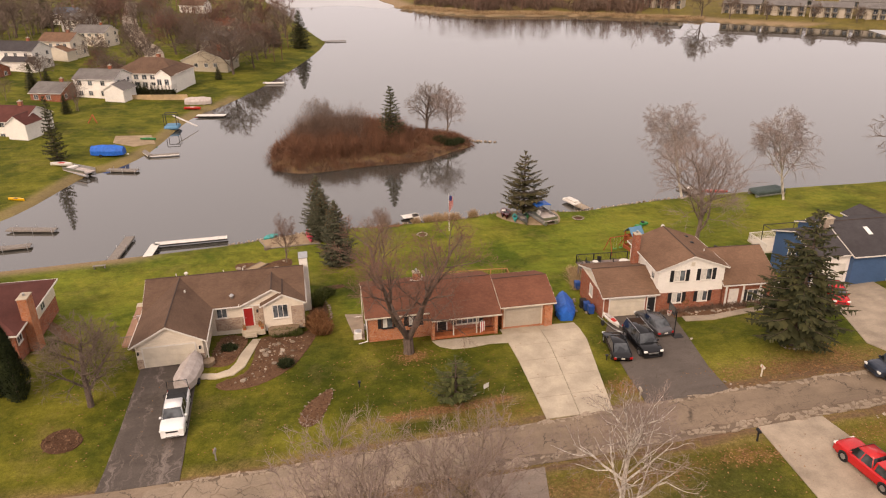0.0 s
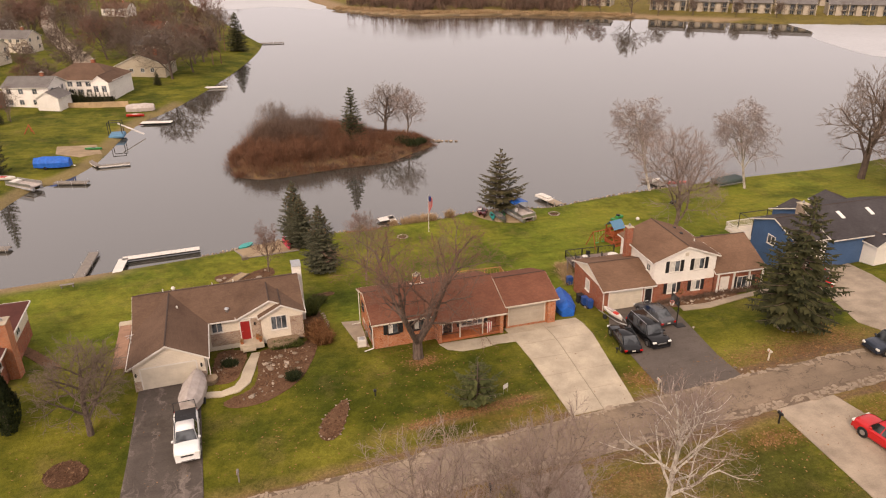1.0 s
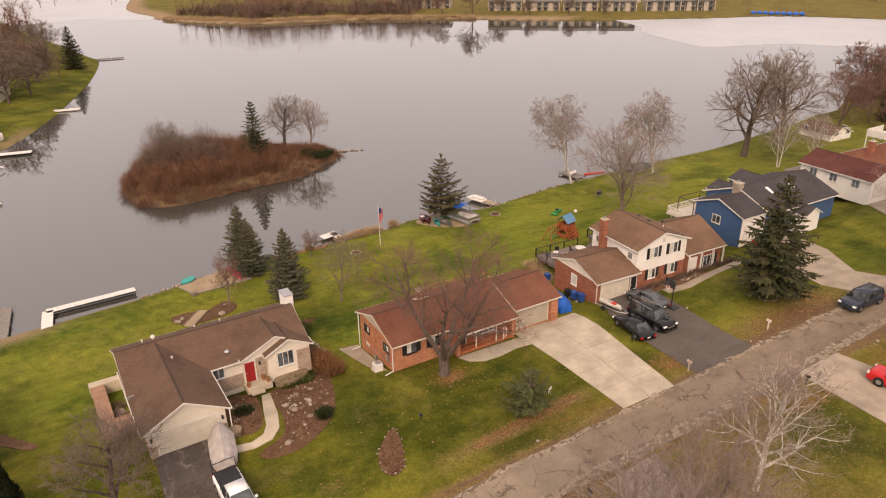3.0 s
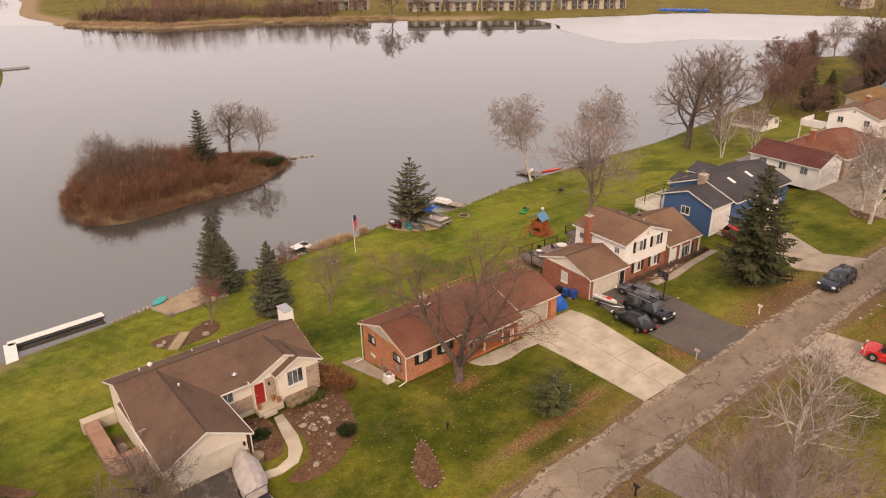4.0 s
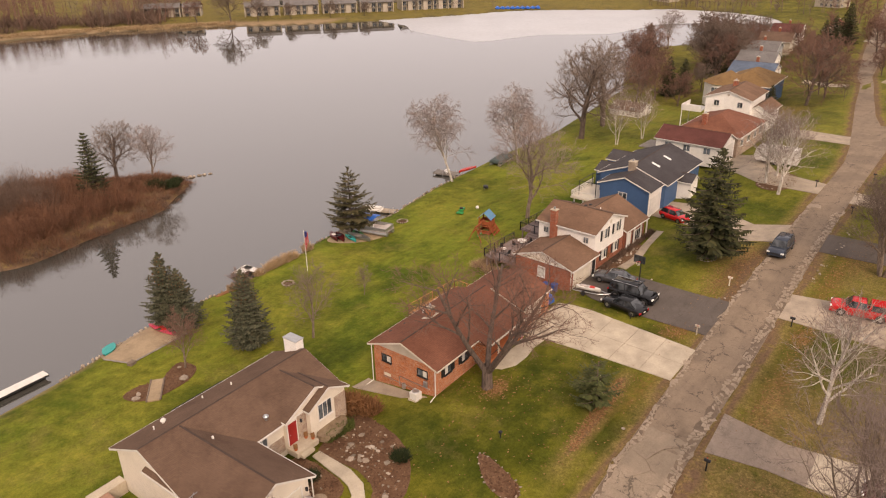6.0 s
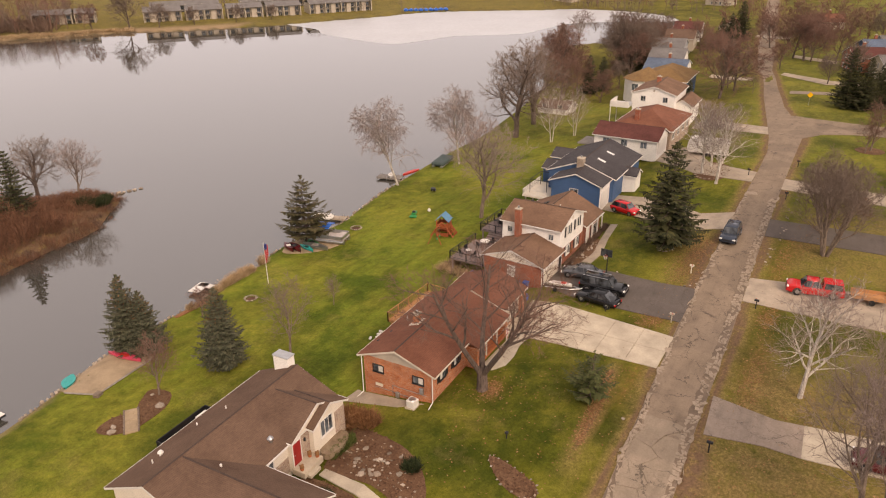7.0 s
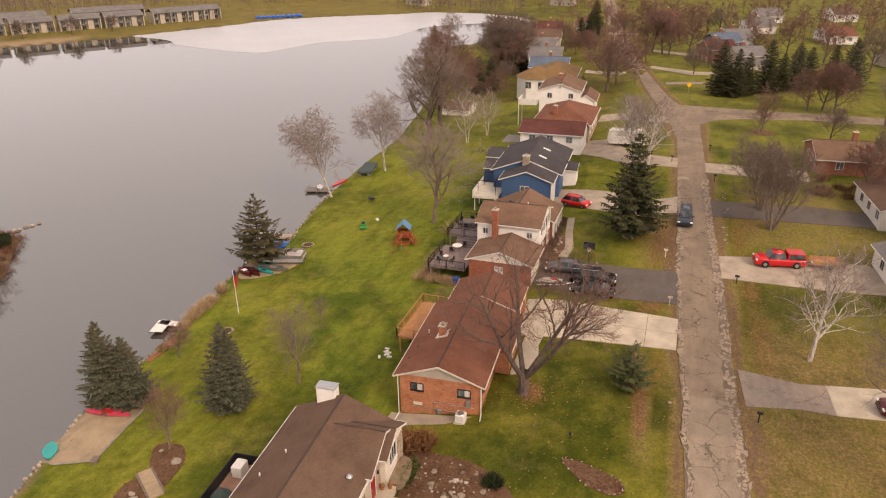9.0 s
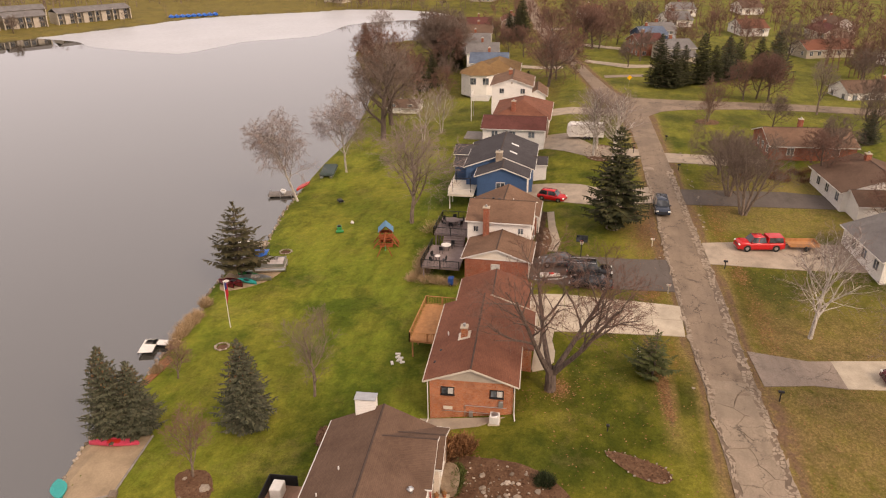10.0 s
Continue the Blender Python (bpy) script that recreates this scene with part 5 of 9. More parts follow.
MODELS = {
    "yard": bare_tree(12, M["bark_dark"], M["twig_red"], trunk=0.28, fork=0.35, spread=0.85, limbs=7, counts=(5, 6, 8), up=0.16, stems=4, lean=0.36, stump=1.7, label="large bare tree with low spreading limbs", twig_r=0.0095),
    "oak": bare_tree(3, M["bark_dark"], M["twig"], trunk=0.34, fork=0.2, spread=1.2, limbs=11, counts=(7, 6, 9), up=0.24, label="large bare spreading tree on the lawn", twig_r=0.014, reach=0.48),
    "vase": bare_tree(8, M["bark"], M["twig_pale"], trunk=0.2, fork=0.3, spread=0.75, limbs=9, counts=(6, 6, 9), up=0.34, twig_r=0.012, label="tall bare tree with a narrow grey crown"),
    "wide": bare_tree(51, M["bark"], M["twig_pale"], trunk=0.2, fork=0.22, spread=1.1, limbs=11, counts=(7, 6, 10), up=0.22, label="bare tree with a wide pale crown", reach=0.48, twig_r=0.0105),
    "multi": bare_tree(12, M["bark"], M["twig"], trunk=0.27, fork=0.3, spread=0.85, limbs=7, counts=(5, 6, 9), up=0.3, stems=4, twig_r=0.013, label="bare tree with several leaning trunks"),
    "birch": bare_tree(21, M["bark_birch"], M["twig_pale"], trunk=0.14, fork=0.28, spread=0.95, limbs=13, counts=(7, 7, 12), up=0.22, droop=0.24, label="bare white-barked birch with drooping twigs", lean=0.3, twig_r=0.0095, reach=0.4),
    "white": bare_tree(29, M["bark_birch"], M["twig_pale"], trunk=0.16, fork=0.22, spread=0.95, limbs=10, counts=(5, 6, 4), up=0.2, stems=2, lean=-0.12, label="white-barked birch with bare pale limbs", twig_r=0.011, reach=0.38),
    "street": bare_tree(61, M["bark_birch"], M["twig_pale"], trunk=0.2, fork=0.25, spread=0.95, limbs=14, counts=(6, 6, 5), up=0.2, lean=0.05, label="white-barked birch with long bare limbs", twig_r=0.011, reach=0.4),
    "small": bare_tree(33, M["bark"], M["twig"], trunk=0.15, fork=0.2, spread=0.95, limbs=10, counts=(6, 6, 6), up=0.3, label="small bare ornamental tree on the lawn", twig_r=0.011),
    "red": bare_tree(35, M["bark"], M["twig_red"], trunk=0.2, fork=0.2, spread=0.95, limbs=11, counts=(6, 6, 8), up=0.3, label="small bare tree with reddish twigs", twig_r=0.014),
    "far": bare_tree(41, M["bark_dark"], M["twig"], trunk=0.22, fork=0.18, spread=1.15, limbs=10, counts=(7, 6, 9), up=0.22, label="bare brown tree among the houses", twig_r=0.024, reach=0.5),
    "far_red": bare_tree(43, M["bark_dark"], M["twig_red"], trunk=0.22, fork=0.18, spread=1.15, limbs=10, counts=(7, 6, 9), up=0.22, label="bare reddish-brown tree among the houses", twig_r=0.024, reach=0.5),
    "spruce": spruce(5, M["needle"], spread=3.3, whorls=24, per=11, label="tall dark green spruce on grass", blades=10, droop=0.45),
    "blue": spruce(6, M["needle_blue"], spread=3.9, whorls=20, per=14, blades=9, label="dense blue-green spruce with brown cones", cones=True),
    "thin": spruce(7, M["needle_olive"], spread=4.6, whorls=10, per=11, sparse=0.12, base=0.16, label="sparse olive conifer with open level tiers", droop=0.22, blades=13),
    "front": spruce(25, M["needle"], spread=3.4, whorls=21, per=10, sparse=0.14, base=0.12, label="tall dark green spruce on grass", blades=10, droop=0.42),
    "narrow": spruce(9, M["needle"], spread=1.8, whorls=18, per=9, blades=7, label="narrow dark conifer rising above brush"),
    "column": arborvitae(15, M["evergreen"], label="dense dark green arborvitae column"),
    "pine": spruce(14, M["needle_pine"], spread=5.4, whorls=11, per=10, base=0.06, sparse=0.45, label="small bushy green pine on the lawn", droop=-0.05, blades=10),
}

plant(MODELS["yard"], 4.8, 60.3, 14.3, 40, "large bare multi-trunked tree before a brick house", 1.1)
plant(MODELS["street"], 17.0, 35.6, 12.2, 10, "white-barked birch with bare limbs beside the road")
plant(MODELS["wide"], -0.3, 29.6, 16.5, 30, "tall bare roadside tree with fine brown twigs", 0.8)
plant(MODELS["wide"], 5.0, 30.2, 15.5, 140, "tall bare roadside tree with fine pale twigs", 0.75)
plant(MODELS["front"], 40.8, 54.2, 13.8, 0, "tall dark green spruce on the front lawn", 1.05)
plant(MODELS["blue"], -5.1, 97.9, 9.0, 0, "blue-green spruce beside the sandy beach", 0.82)
plant(MODELS["blue"], -4.4, 96.0, 7.3, 90, "blue-green spruce beside the sandy beach", 0.95)
plant(MODELS["blue"], -2.4, 86.4, 9.0, 200, "blue-green spruce standing alone on the lawn", 0.85)
plant(MODELS["red"], -9.2, 88.1, 7.6, 0, "small bare reddish tree in a mulch bed", 0.85)
plant(MODELS["small"], 2.6, 82.1, 9.3, 0, "bare slim tree on the back lawn", 1.15)
plant(MODELS["small"], 13.1, 85.0, 4.2, 0, "young bare tree on the back lawn")
plant(MODELS["red"], 3.6, 96.9, 4.5, 0, "small bare shrub tree by the shore", 1.2)
plant(MODELS["thin"], 25.9, 100.8, 10.2, 30, "sparse olive conifer over stored boats on the shore")
plant(MODELS["birch"], 53.2, 104.0, 15.8, 160, "bare birch leaning over the lake")
plant(MODELS["birch"], 69.0, 101.0, 15.6, 220, "bare birch leaning over the lake")
plant(MODELS["wide"], 45.0, 82.9, 16.2, 0, "tall bare tree on the back lawn", 1.1)
plant(MODELS["oak"], 91.0, 100.2, 20.5, 0)
plant(MODELS["oak"], 103.0, 101.6, 19.5, 130)
plant(MODELS["white"], 95.0, 88.5, 10.8, 100, "pale bare tree on the back lawn")
plant(MODELS["street"], 66.5, 54.0, 12.5, 50, "pale-limbed bare tree before a red-roofed house", 1.05)
plant(MODELS["street"], 70.5, 57.0, 12.5, 250, "pale-limbed bare tree before a red-roofed house", 1.1)
plant(MODELS["street"], 74.0, 56.5, 11.0, 150, "pale-limbed bare tree before a red-roofed house")
plant(MODELS["oak"], -23.9, 56.6, 9.8, 0, "bare young tree with dense low twigs on the front lawn", 1.0)
plant(MODELS["pine"], 8.1, 51.2, 4.9, 0, "", 1.15)
for x, y, hh in ((-30.6, 58.4, 7.6), (-32.4, 59.3, 7.2), (-34.2, 59.6, 7.0)):
    plant(MODELS["column"], x, y, hh, None, "dense dark green arborvitae beside a brick house", 1.05)
# across the street
for x, y, hh, k in ((46.7, 37, 12, "multi"), (53.2, 37.9, 10, "multi"), (77.2, 39.4, 5.4, "small"), (95.9, 35.2, 10, "red"), (118.5, 24.6, 10, "far_red"), (118.2, 19.5, 11, "far_red"),
                    (120.5, 21.5, 11, "far_red"), (106.5, 12.4, 12, "vase"), (104.2, 4, 9, "far"), (60, 24, 9, "far_red"), (68, 20, 9, "far"), (45, 20, 8.5, "far_red"), (30, 18, 9, "far"), (92, 24, 7, "far"), (88, 8, 9, "far")):
    plant(MODELS[k], x, y, hh)
for x, y, hh in ((132.6, 42, 12.5), (131.5, 38.6, 10.8), (135, 36, 9.6), (138, 31.5, 12.2), (141, 28, 9), (144, 24.5, 11), (147, 21.5, 9.8), (148.5, 16, 10.2), (149.5, 11.6, 11.8), (62, 12, 8), (84, 10, 6)):
    plant(MODELS["blue" if int(x * 3) % 4 == 0 else "spruce"], x, y, hh, None, "dense dark spruce in a row beyond the side street")
# farther along the near shore
for x, y, hh, k in ((145.3, 67.2, 13.2, "far"), (152, 70, 9, "far"), (140, 62, 5, "small"), (135, 104, 12, "far_red"), (126, 105, 13, "far_red"), (130, 96, 9, "far_red"), (150, 98, 8, "far"), (175.9, 103, 17, "far"), (168, 101, 14, "far_red"), (186, 108, 14, "far"),
                    (220, 112, 13, "far"), (232, 110, 12, "far"), (205, 108, 11, "far"), (190, 80, 11, "far_red"), (200, 86, 9, "far_red"), (180, 62, 8, "far_red"), (215, 92, 12, "far_red"), (160, 48, 8, "far"), (172, 44, 10, "far"), (195, 56, 12, "far_red"), (205, 50, 11, "far_red"), (185, 30, 11, "far_red"), (190, 12, 12, "far_red"), (178, 2, 12, "far"), (210, 20, 12, "far_red"), (230, 60, 12, "far_red"), (240, 40, 12, "far"), (255, 66, 14, "far_red"), (150, -10, 10, "far_red"), (170, -22, 12, "far_red"), (140, -6, 10, "far")):
    plant(MODELS[k], x, y, hh)
for x, y, hh in ((140, 103, 10), (145, 101, 9), (174, 99, 10), (230, 86, 12), (236, 90, 10)):
    plant(MODELS["spruce"], x, y, hh, None, "dark conifer between far houses")
# round the far end of the street
EAST = [(135.9, 68.7, 17.1, "far_red"), (173.7, 103.1, 16.5, "far"), (148, 113.5, 16.3, "far_red"), (156.5, 116.6, 11.4, "far_red"),
        (252.1, 86.6, 14.2, "spruce"), (123.3, 72.8, 6.7, "spruce"), (196.7, 58, 14.6, "far_red"), (200.4, 61.5, 13.2, "far_red"),
        (254.3, 50.6, 11.5, "far_red"), (94.2, 35.9, 6, "red"), (62.5, 37.9, 7.8, "far"), (71.5, 41.1, 3.5, "small"), (57.4, 35.7, 5.4, "far"), (89.1, 91.1, 12.1, "white"),
        (183.9, 108.8, 13.6, "far"), (231.8, 72.8, 12.2, "far_red"), (225.4, 55.7, 10.6, "far_red")]
for x, y, hh, k in EAST:
    plant(MODELS[k], x, y, hh, wide=1.2 if k[:3] == "far" else 1.0)
# tall trees on the point beyond the last lakeside gardens
for x, y, hh, k in ((178, 105.9, 19.5, "far"), (182.1, 105.2, 17.6, "far_red"), (176.3, 106.5, 8.9, "spruce"), (179.6, 105.5, 9.4, "spruce"), (211.5, 134.5, 13.9, "wide"), (203.5, 138, 9.6, "spruce"), (189.1, 134, 8.9, "far_red"), (199, 134.1, 10.8, "far_red"), (167.9, 105.9, 5.4, "red"), (196, 107.4, 13.9, "far"), (203.1, 106.9, 11.7, "far_red"), (218.1, 105.8, 11.3, "far_red")):
    plant(MODELS[k], x, y, hh, wide=1.2 if k[:3] == "far" else 1.0)
# before the townhouses across the lake
for x, y, hh, k in ((169, 338, 19, "far"), (158, 350, 13, "far_red"), (179, 330, 12, "far"), (193, 322, 9, "far"), (209, 311, 9, "far"), (224, 302, 8, "far")):
    plant(MODELS[k], x, y, hh)
# on the far bank of the cove
WEST = [(-58.8, 262, 15, "far_red"), (-35, 227.5, 17, "far"), (-97, 320.8, 15, "far_red"), (-105, 328.1, 14, "far"), (-126.7, 302.9, 17, "far"), (-141.6, 329.3, 15, "far"),
        (-126, 332.9, 14, "spruce"), (-26.5, 281, 9, "spruce"), (-17.5, 279, 13.5, "spruce"), (-66, 214, 9, "far"), (-62, 232, 12, "far"), (-78, 240, 10, "far"), (-86, 216, 8, "far"), (-72, 262, 11, "far"), (-52, 262, 15, "far"), (-48, 246, 13, "far"), (-30, 238, 12, "far"), (-28, 256, 13, "far"), (-96, 288, 13, "far"), (-112, 300, 15, "far"), (-118, 262, 14, "far"), (-112, 240, 12, "far"), (-76.5, 229, 4.5, "far_red"), (-79, 200.5, 3.4, "spruce"), (-70, 300, 13, "far"), (-105, 365, 14, "far"), (-90, 372, 14, "far"), (-66, 182, 7, "small"), (-56.3, 141.2, 12.5, "narrow"), (-83.3, 202.6, 7, "spruce"), (-85.7, 191.6, 7, "small"),
        (-65.3, 181.1, 9, "small"), (-75.5, 235.7, 6, "far_red"), (-25.1, 306, 14, "far"), (-30.4, 252.9, 14, "far_red"), (-35.9, 277, 14, "far"), (-52.1, 295.6, 13, "far_red"),
        (-63.1, 314.8, 12, "far_red"), (-87, 329.4, 12, "far"), (-72.6, 317, 10, "far_red"), (-40.4, 238.5, 9, "far_red"), (-49, 242.3, 5, "narrow"), (-81.2, 207.2, 5, "spruce"),
        (-50.4, 320.9, 14, "far_red"), (-45.7, 339.5, 15, "far"), (-34.6, 326.7, 13, "far_red"), (-85.7, 349, 11, "far_red"), (-127.9, 370.2, 13, "far_red"), (-145.6, 363.4, 13, "far"),
        (-67.1, 178.6, 4.5, "spruce"), (-61.8, 285.6, 7, "spruce"), (-101, 342.4, 14, "far_red"), (-38.1, 219, 4, "spruce"), (-57.2, 200.5, 3.4, "narrow"), (-56.1, 199.8, 3.4, "narrow"),
        (-55, 199.2, 3.4, "narrow"), (-53.9, 198.5, 3.4, "narrow"), (-52.8, 197.9, 3.4, "narrow"), (-51.8, 197.3, 3.4, "narrow"), (-50.7, 196.6, 3.4, "narrow"), (-49.6, 196, 3.4, "narrow"),
        (-48.6, 195.4, 3.4, "narrow"), (-47.5, 194.8, 3.4, "narrow"), (-46.5, 194.2, 3.4, "narrow")]
for x, y, hh, k in WEST:
    plant(MODELS[k], x, y, hh, wide=1.25 if k[:3] == "far" else 1.0)
# on the island
plant(MODELS["oak"], 16.3, 152, 11.6, 0, "grey bare tree on the wooded island", 1.0)
plant(MODELS["wide"], 20.0, 146, 10.4, 40, "pale bare tree on the wooded island", 1.0)
plant(MODELS["narrow"], 8.2, 142.5, 11.6, 0, "dark conifer rising from the island brush", 1.45)
plant(MODELS["small"], -8, 153, 8.5, 0, "grey bare tree on the wooded island", 1.2)
plant(MODELS["small"], -5, 152, 8.0, 90, "grey bare tree on the wooded island", 1.2)
for k in MODELS.values():
    for o in (*k.children_recursive, k):
        bpy.data.objects.remove(o)


# ---- brush ----
def brush(name, rows, material, label, stems=70, wide=0.03, seed=1, category="shrubs", z=None, fan=0.5, twigs=2):
    """Clumps of upright twigs. rows: x, y, radius, height."""
    rng = random.Random(seed)
    b = Branches()
    gz = height([r[0] for r in rows], [r[1] for r in rows]) if z is None else [z] * len(rows)
    for (x, y, r, h), g in zip(rows, gz):
        for _ in range(stems):
            a, q = rng.uniform(0, 6.28), math.sqrt(rng.random())
            d = Vector((math.cos(a), math.sin(a), 0))
            foot = Vector((x, y, g - 0.1)) + d * (r * q * 0.75)
            top = foot + d * (r * q * fan * rng.uniform(0.4, 1.3)) + Vector((rng.gauss(0, 0.07 + 0.15 * fan) * h, rng.gauss(0, 0.07 + 0.15 * fan) * h, h * (1.05 - 0.45 * q * q) * rng.uniform(0.6, 1.1)))
            s = Vector((rng.gauss(0, 1), rng.gauss(0, 1), 0)).normalized()
            b.blade(foot, top, s, wide)
            for _ in range(twigs):
                p = foot.lerp(top, rng.uniform(0.35, 1.0))
                e = p + Vector((rng.gauss(0, 0.4), rng.gauss(0, 0.4), rng.uniform(-0.05, 0.45))) * h * 0.3
                b.blade(p, e, s, wide * 0.8)
    ob = piece(name, b.mesh(name, material), None)
    return tagged(ob, label, category, "", "stuff")


rng = random.Random(4)


def scatter_in(poly, n, inset=0.6):
    xs, ys = [p[0] for p in poly], [p[1] for p in poly]
    px = np.array([rng.uniform(min(xs), max(xs)) for _ in range(n * 3)])
    py = np.array([rng.uniform(min(ys), max(ys)) for _ in range(n * 3)])
    d = -signed(px, py, poly)
    keep = [(a, b, c) for a, b, c in zip(px, py, d) if c > inset]
    return keep[:n]


rows, rows2 = [], []
for x, y, d in scatter_in(ISLAND_LINE, 460, -0.1):
    hh = min(1.3 + 0.6 * max(d, 0), 4.0) * rng.uniform(0.65, 1.25) * (0.45 if x > 11 else 1.0)
    if x < 2 and d > 4 and y > 142:
        rows2.append((x, y, 1.5, hh * 1.5))
    else:
        rows.append((x, y, 1.3, hh))
brush("brush", rows, M["shrub_red"], "dense red-brown leafless brush covering the island", 60, 0.024, 2, fan=0.8, twigs=6)
brush("brush", rows2, M["shrub_brown"], "taller grey-brown thicket at the back of the island", 60, 0.022, 3, fan=0.8, twigs=7)
brush("brush", [(x, y, 0.9, 1.0) for x, y, d in scatter_in(ISLAND_LINE, 420, -0.3) if d < 1.6], M["shrub_brown"], "low brown brush along the island's shore", 40, 0.03, 5)
ROCKS = [(25.4, 145.3), (26.0, 144.6), (26.6, 145.0), (27.1, 144.4), (28.0, 144.2), (28.9, 143.9), (29.9, 143.6), (26.3, 144.1)]
brush("brush", [(150 + 2.1 * k + rng.uniform(-1, 1), 117.5 + 0.88 * k + rng.uniform(-2, 1), 2.2, rng.uniform(2.2, 4.2)) for k in range(26)], M["shrub_red"], "red-brown leafless thicket on the point", 60, 0.06, 21, fan=1.2)


# ---- vehicles ----
def frustum(bm, x0, x1, x2, x3, wb, wt, z0, z1):
    """A cabin: base from x0 to x3, top from x1 to x2; half widths wb and wt."""
    p = [(x0, -wb, z0), (x3, -wb, z0), (x3, wb, z0), (x0, wb, z0), (x1, -wt, z1), (x2, -wt, z1), (x2, wt, z1), (x1, wt, z1)]
    v = [bm.verts.new(q) for q in p]
    for f in ((0, 1, 5, 4), (1, 2, 6, 5), (2, 3, 7, 6), (3, 0, 4, 7), (4, 5, 6, 7)):
        bm.faces.new([v[i] for i in f])
    return p


def pane_on(a, b, c, d, inset=0.08, out=0.012):
    """A thin pane on the quad a, b, c, d."""
    q = [Vector(p) for p in (a, b, c, d)]
    mid = sum(q, Vector()) / 4
    n = (q[1] - q[0]).cross(q[3] - q[0]).normalized()
    if n.dot(mid - Vector((mid.x * 0.6, 0, 0.6))) < 0:
        n = -n
    r = [p + (mid - p) * inset * 1.6 + n * out for p in q]
    bm = bmesh.new()
    top = [bm.verts.new(p) for p in r]
    low = [bm.verts.new(p - n * (out + 0.02)) for p in r]
    bm.faces.new(top)
    for i in range(4):
        bm.faces.new((top[i], top[(i + 1) % 4], low[(i + 1) % 4], low[i]))
    bmesh.ops.recalc_face_normals(bm, faces=bm.faces)
    return bm


def car(label, category, paint, x, y, rot, length, width, belt, top, cabin, wheel=0.34, nose=0.72, tail=0.85, bed=None, rack=False, cap=False, name="car", z=None):
    """A road vehicle, front towards +x. cabin: x of windscreen foot, roof front, roof back, back-window foot, as shares of the length from the front."""
    zz = (ground_z(x, y) if z is None else z) + 0.06
    c = thing(name, label, category, (x, y, zz), rot)
    l, w = length / 2, width / 2
    c0, c1, c2, c3 = (l - s * length for s in cabin)
    clear = 0.22
    tops = [(-l, tail * belt - 0.16), (-l + 0.05, tail * belt - 0.03), (-l + 0.28, belt * 0.99), (c3, belt), (c0, belt + 0.01), (l - 0.75, nose * belt + 0.16), (l - 0.35, nose * belt + 0.11), (l - 0.08, nose * belt - 0.01), (l, nose * belt - 0.16)]
    if bed:
        tops[1], tops[2] = (-l + 0.03, belt - 0.02), (-l + 0.2, belt)
    bm = bmesh.new()
    rings = []
    for px in np.unique(np.round([-l, -l + 0.05, -l + 0.16, -l + 0.4, *np.linspace(-l + 0.7, l - 0.9, 8), l - 0.6, l - 0.35, l - 0.16, l - 0.05, l], 3)):
        zt = float(np.interp(px, [q[0] for q in tops], [q[1] for q in tops]))
        u = abs(px) / l
        hw = w * (1 - 0.10 * max(0, (u - 0.72) / 0.28) ** 2.2)
        lowest = clear + 0.12 * max(0, (u - 0.86) / 0.14)
        cs = [(0.0, zt + 0.03), (hw * 0.55, zt + 0.02), (hw * 0.86, zt - 0.02), (hw * 0.97, zt - 0.11), (hw, zt - 0.3), (hw, 0.45), (hw * 0.97, lowest + 0.04), (hw * 0.9, lowest)]
        ring = cs + [(-yy, zz_) for yy, zz_ in cs[::-1] if yy > 0]
        rings.append([bm.verts.new((px, yy, max(q, lowest))) for yy, q in ring])
    n = len(rings[0])
    for a, b in zip(rings, rings[1:]):
        for i in range(n):
            bm.faces.new((a[i], a[(i + 1) % n], b[(i + 1) % n], b[i]))
    bm.faces.new(rings[0]), bm.faces.new(rings[-1][::-1])
    bmesh.ops.recalc_face_normals(bm, faces=bm.faces)
    for f in bm.faces:
        f.smooth = len(f.verts) == 4
    body = part("body", bm, M[paint], c)
    bm = bmesh.new()
    wb, wt = w * 0.92, w * 0.74
    p = frustum(bm, c3, c2, c1, c0, wb, wt, belt - 0.04, top)
    bmesh.ops.bevel(bm, geom=[e for e in bm.edges if max(v.co.z for v in e.verts) > belt + 0.1], offset=0.1, segments=3, affect="EDGES")
    bmesh.ops.recalc_face_normals(bm, faces=bm.faces)
    for f in bm.faces:
        f.smooth = True
    part("cabin", bm, M[paint], c)
    part("windscreen", pane_on(p[1], p[2], p[6], p[5], 0.06), M["carglass"], c)
    part("rear_window", pane_on(p[3], p[0], p[4], p[7], 0.08), M["carglass"], c)
    for s in (0, 1):
        q = (p[0], p[1], p[5], p[4]) if s == 0 else (p[2], p[3], p[7], p[6])
        q = [Vector(v) for v in q]
        m0, m1 = q[0].lerp(q[1], 0.5), q[3].lerp(q[2], 0.5)
        part("side_window", pane_on(q[0], m0, m1, q[3], 0.06), M["carglass"], c)
        part("side_window", pane_on(m0, q[1], q[2], m1, 0.06), M["carglass"], c)
    for sx in (-0.31, 0.31):
        for sy in (-1, 1):
            part("wheel_arch", rods([((sx * length, sy * (w - 0.3), wheel * 1.02), (sx * length, sy * (w + 0.004), wheel * 1.02), wheel * 1.2)], 16), M["black"], body)
            wh = part("wheel", rods([((sx * length, sy * (w - 0.24), wheel), (sx * length, sy * (w + 0.015), wheel), wheel, wheel * 0.97)], 14), M["tyre"], c)
            part("rim", rods([((sx * length, sy * (w - 0.1), wheel), (sx * length, sy * (w + 0.03), wheel), wheel * 0.62, wheel * 0.58)], 10), M["rim"], wh)
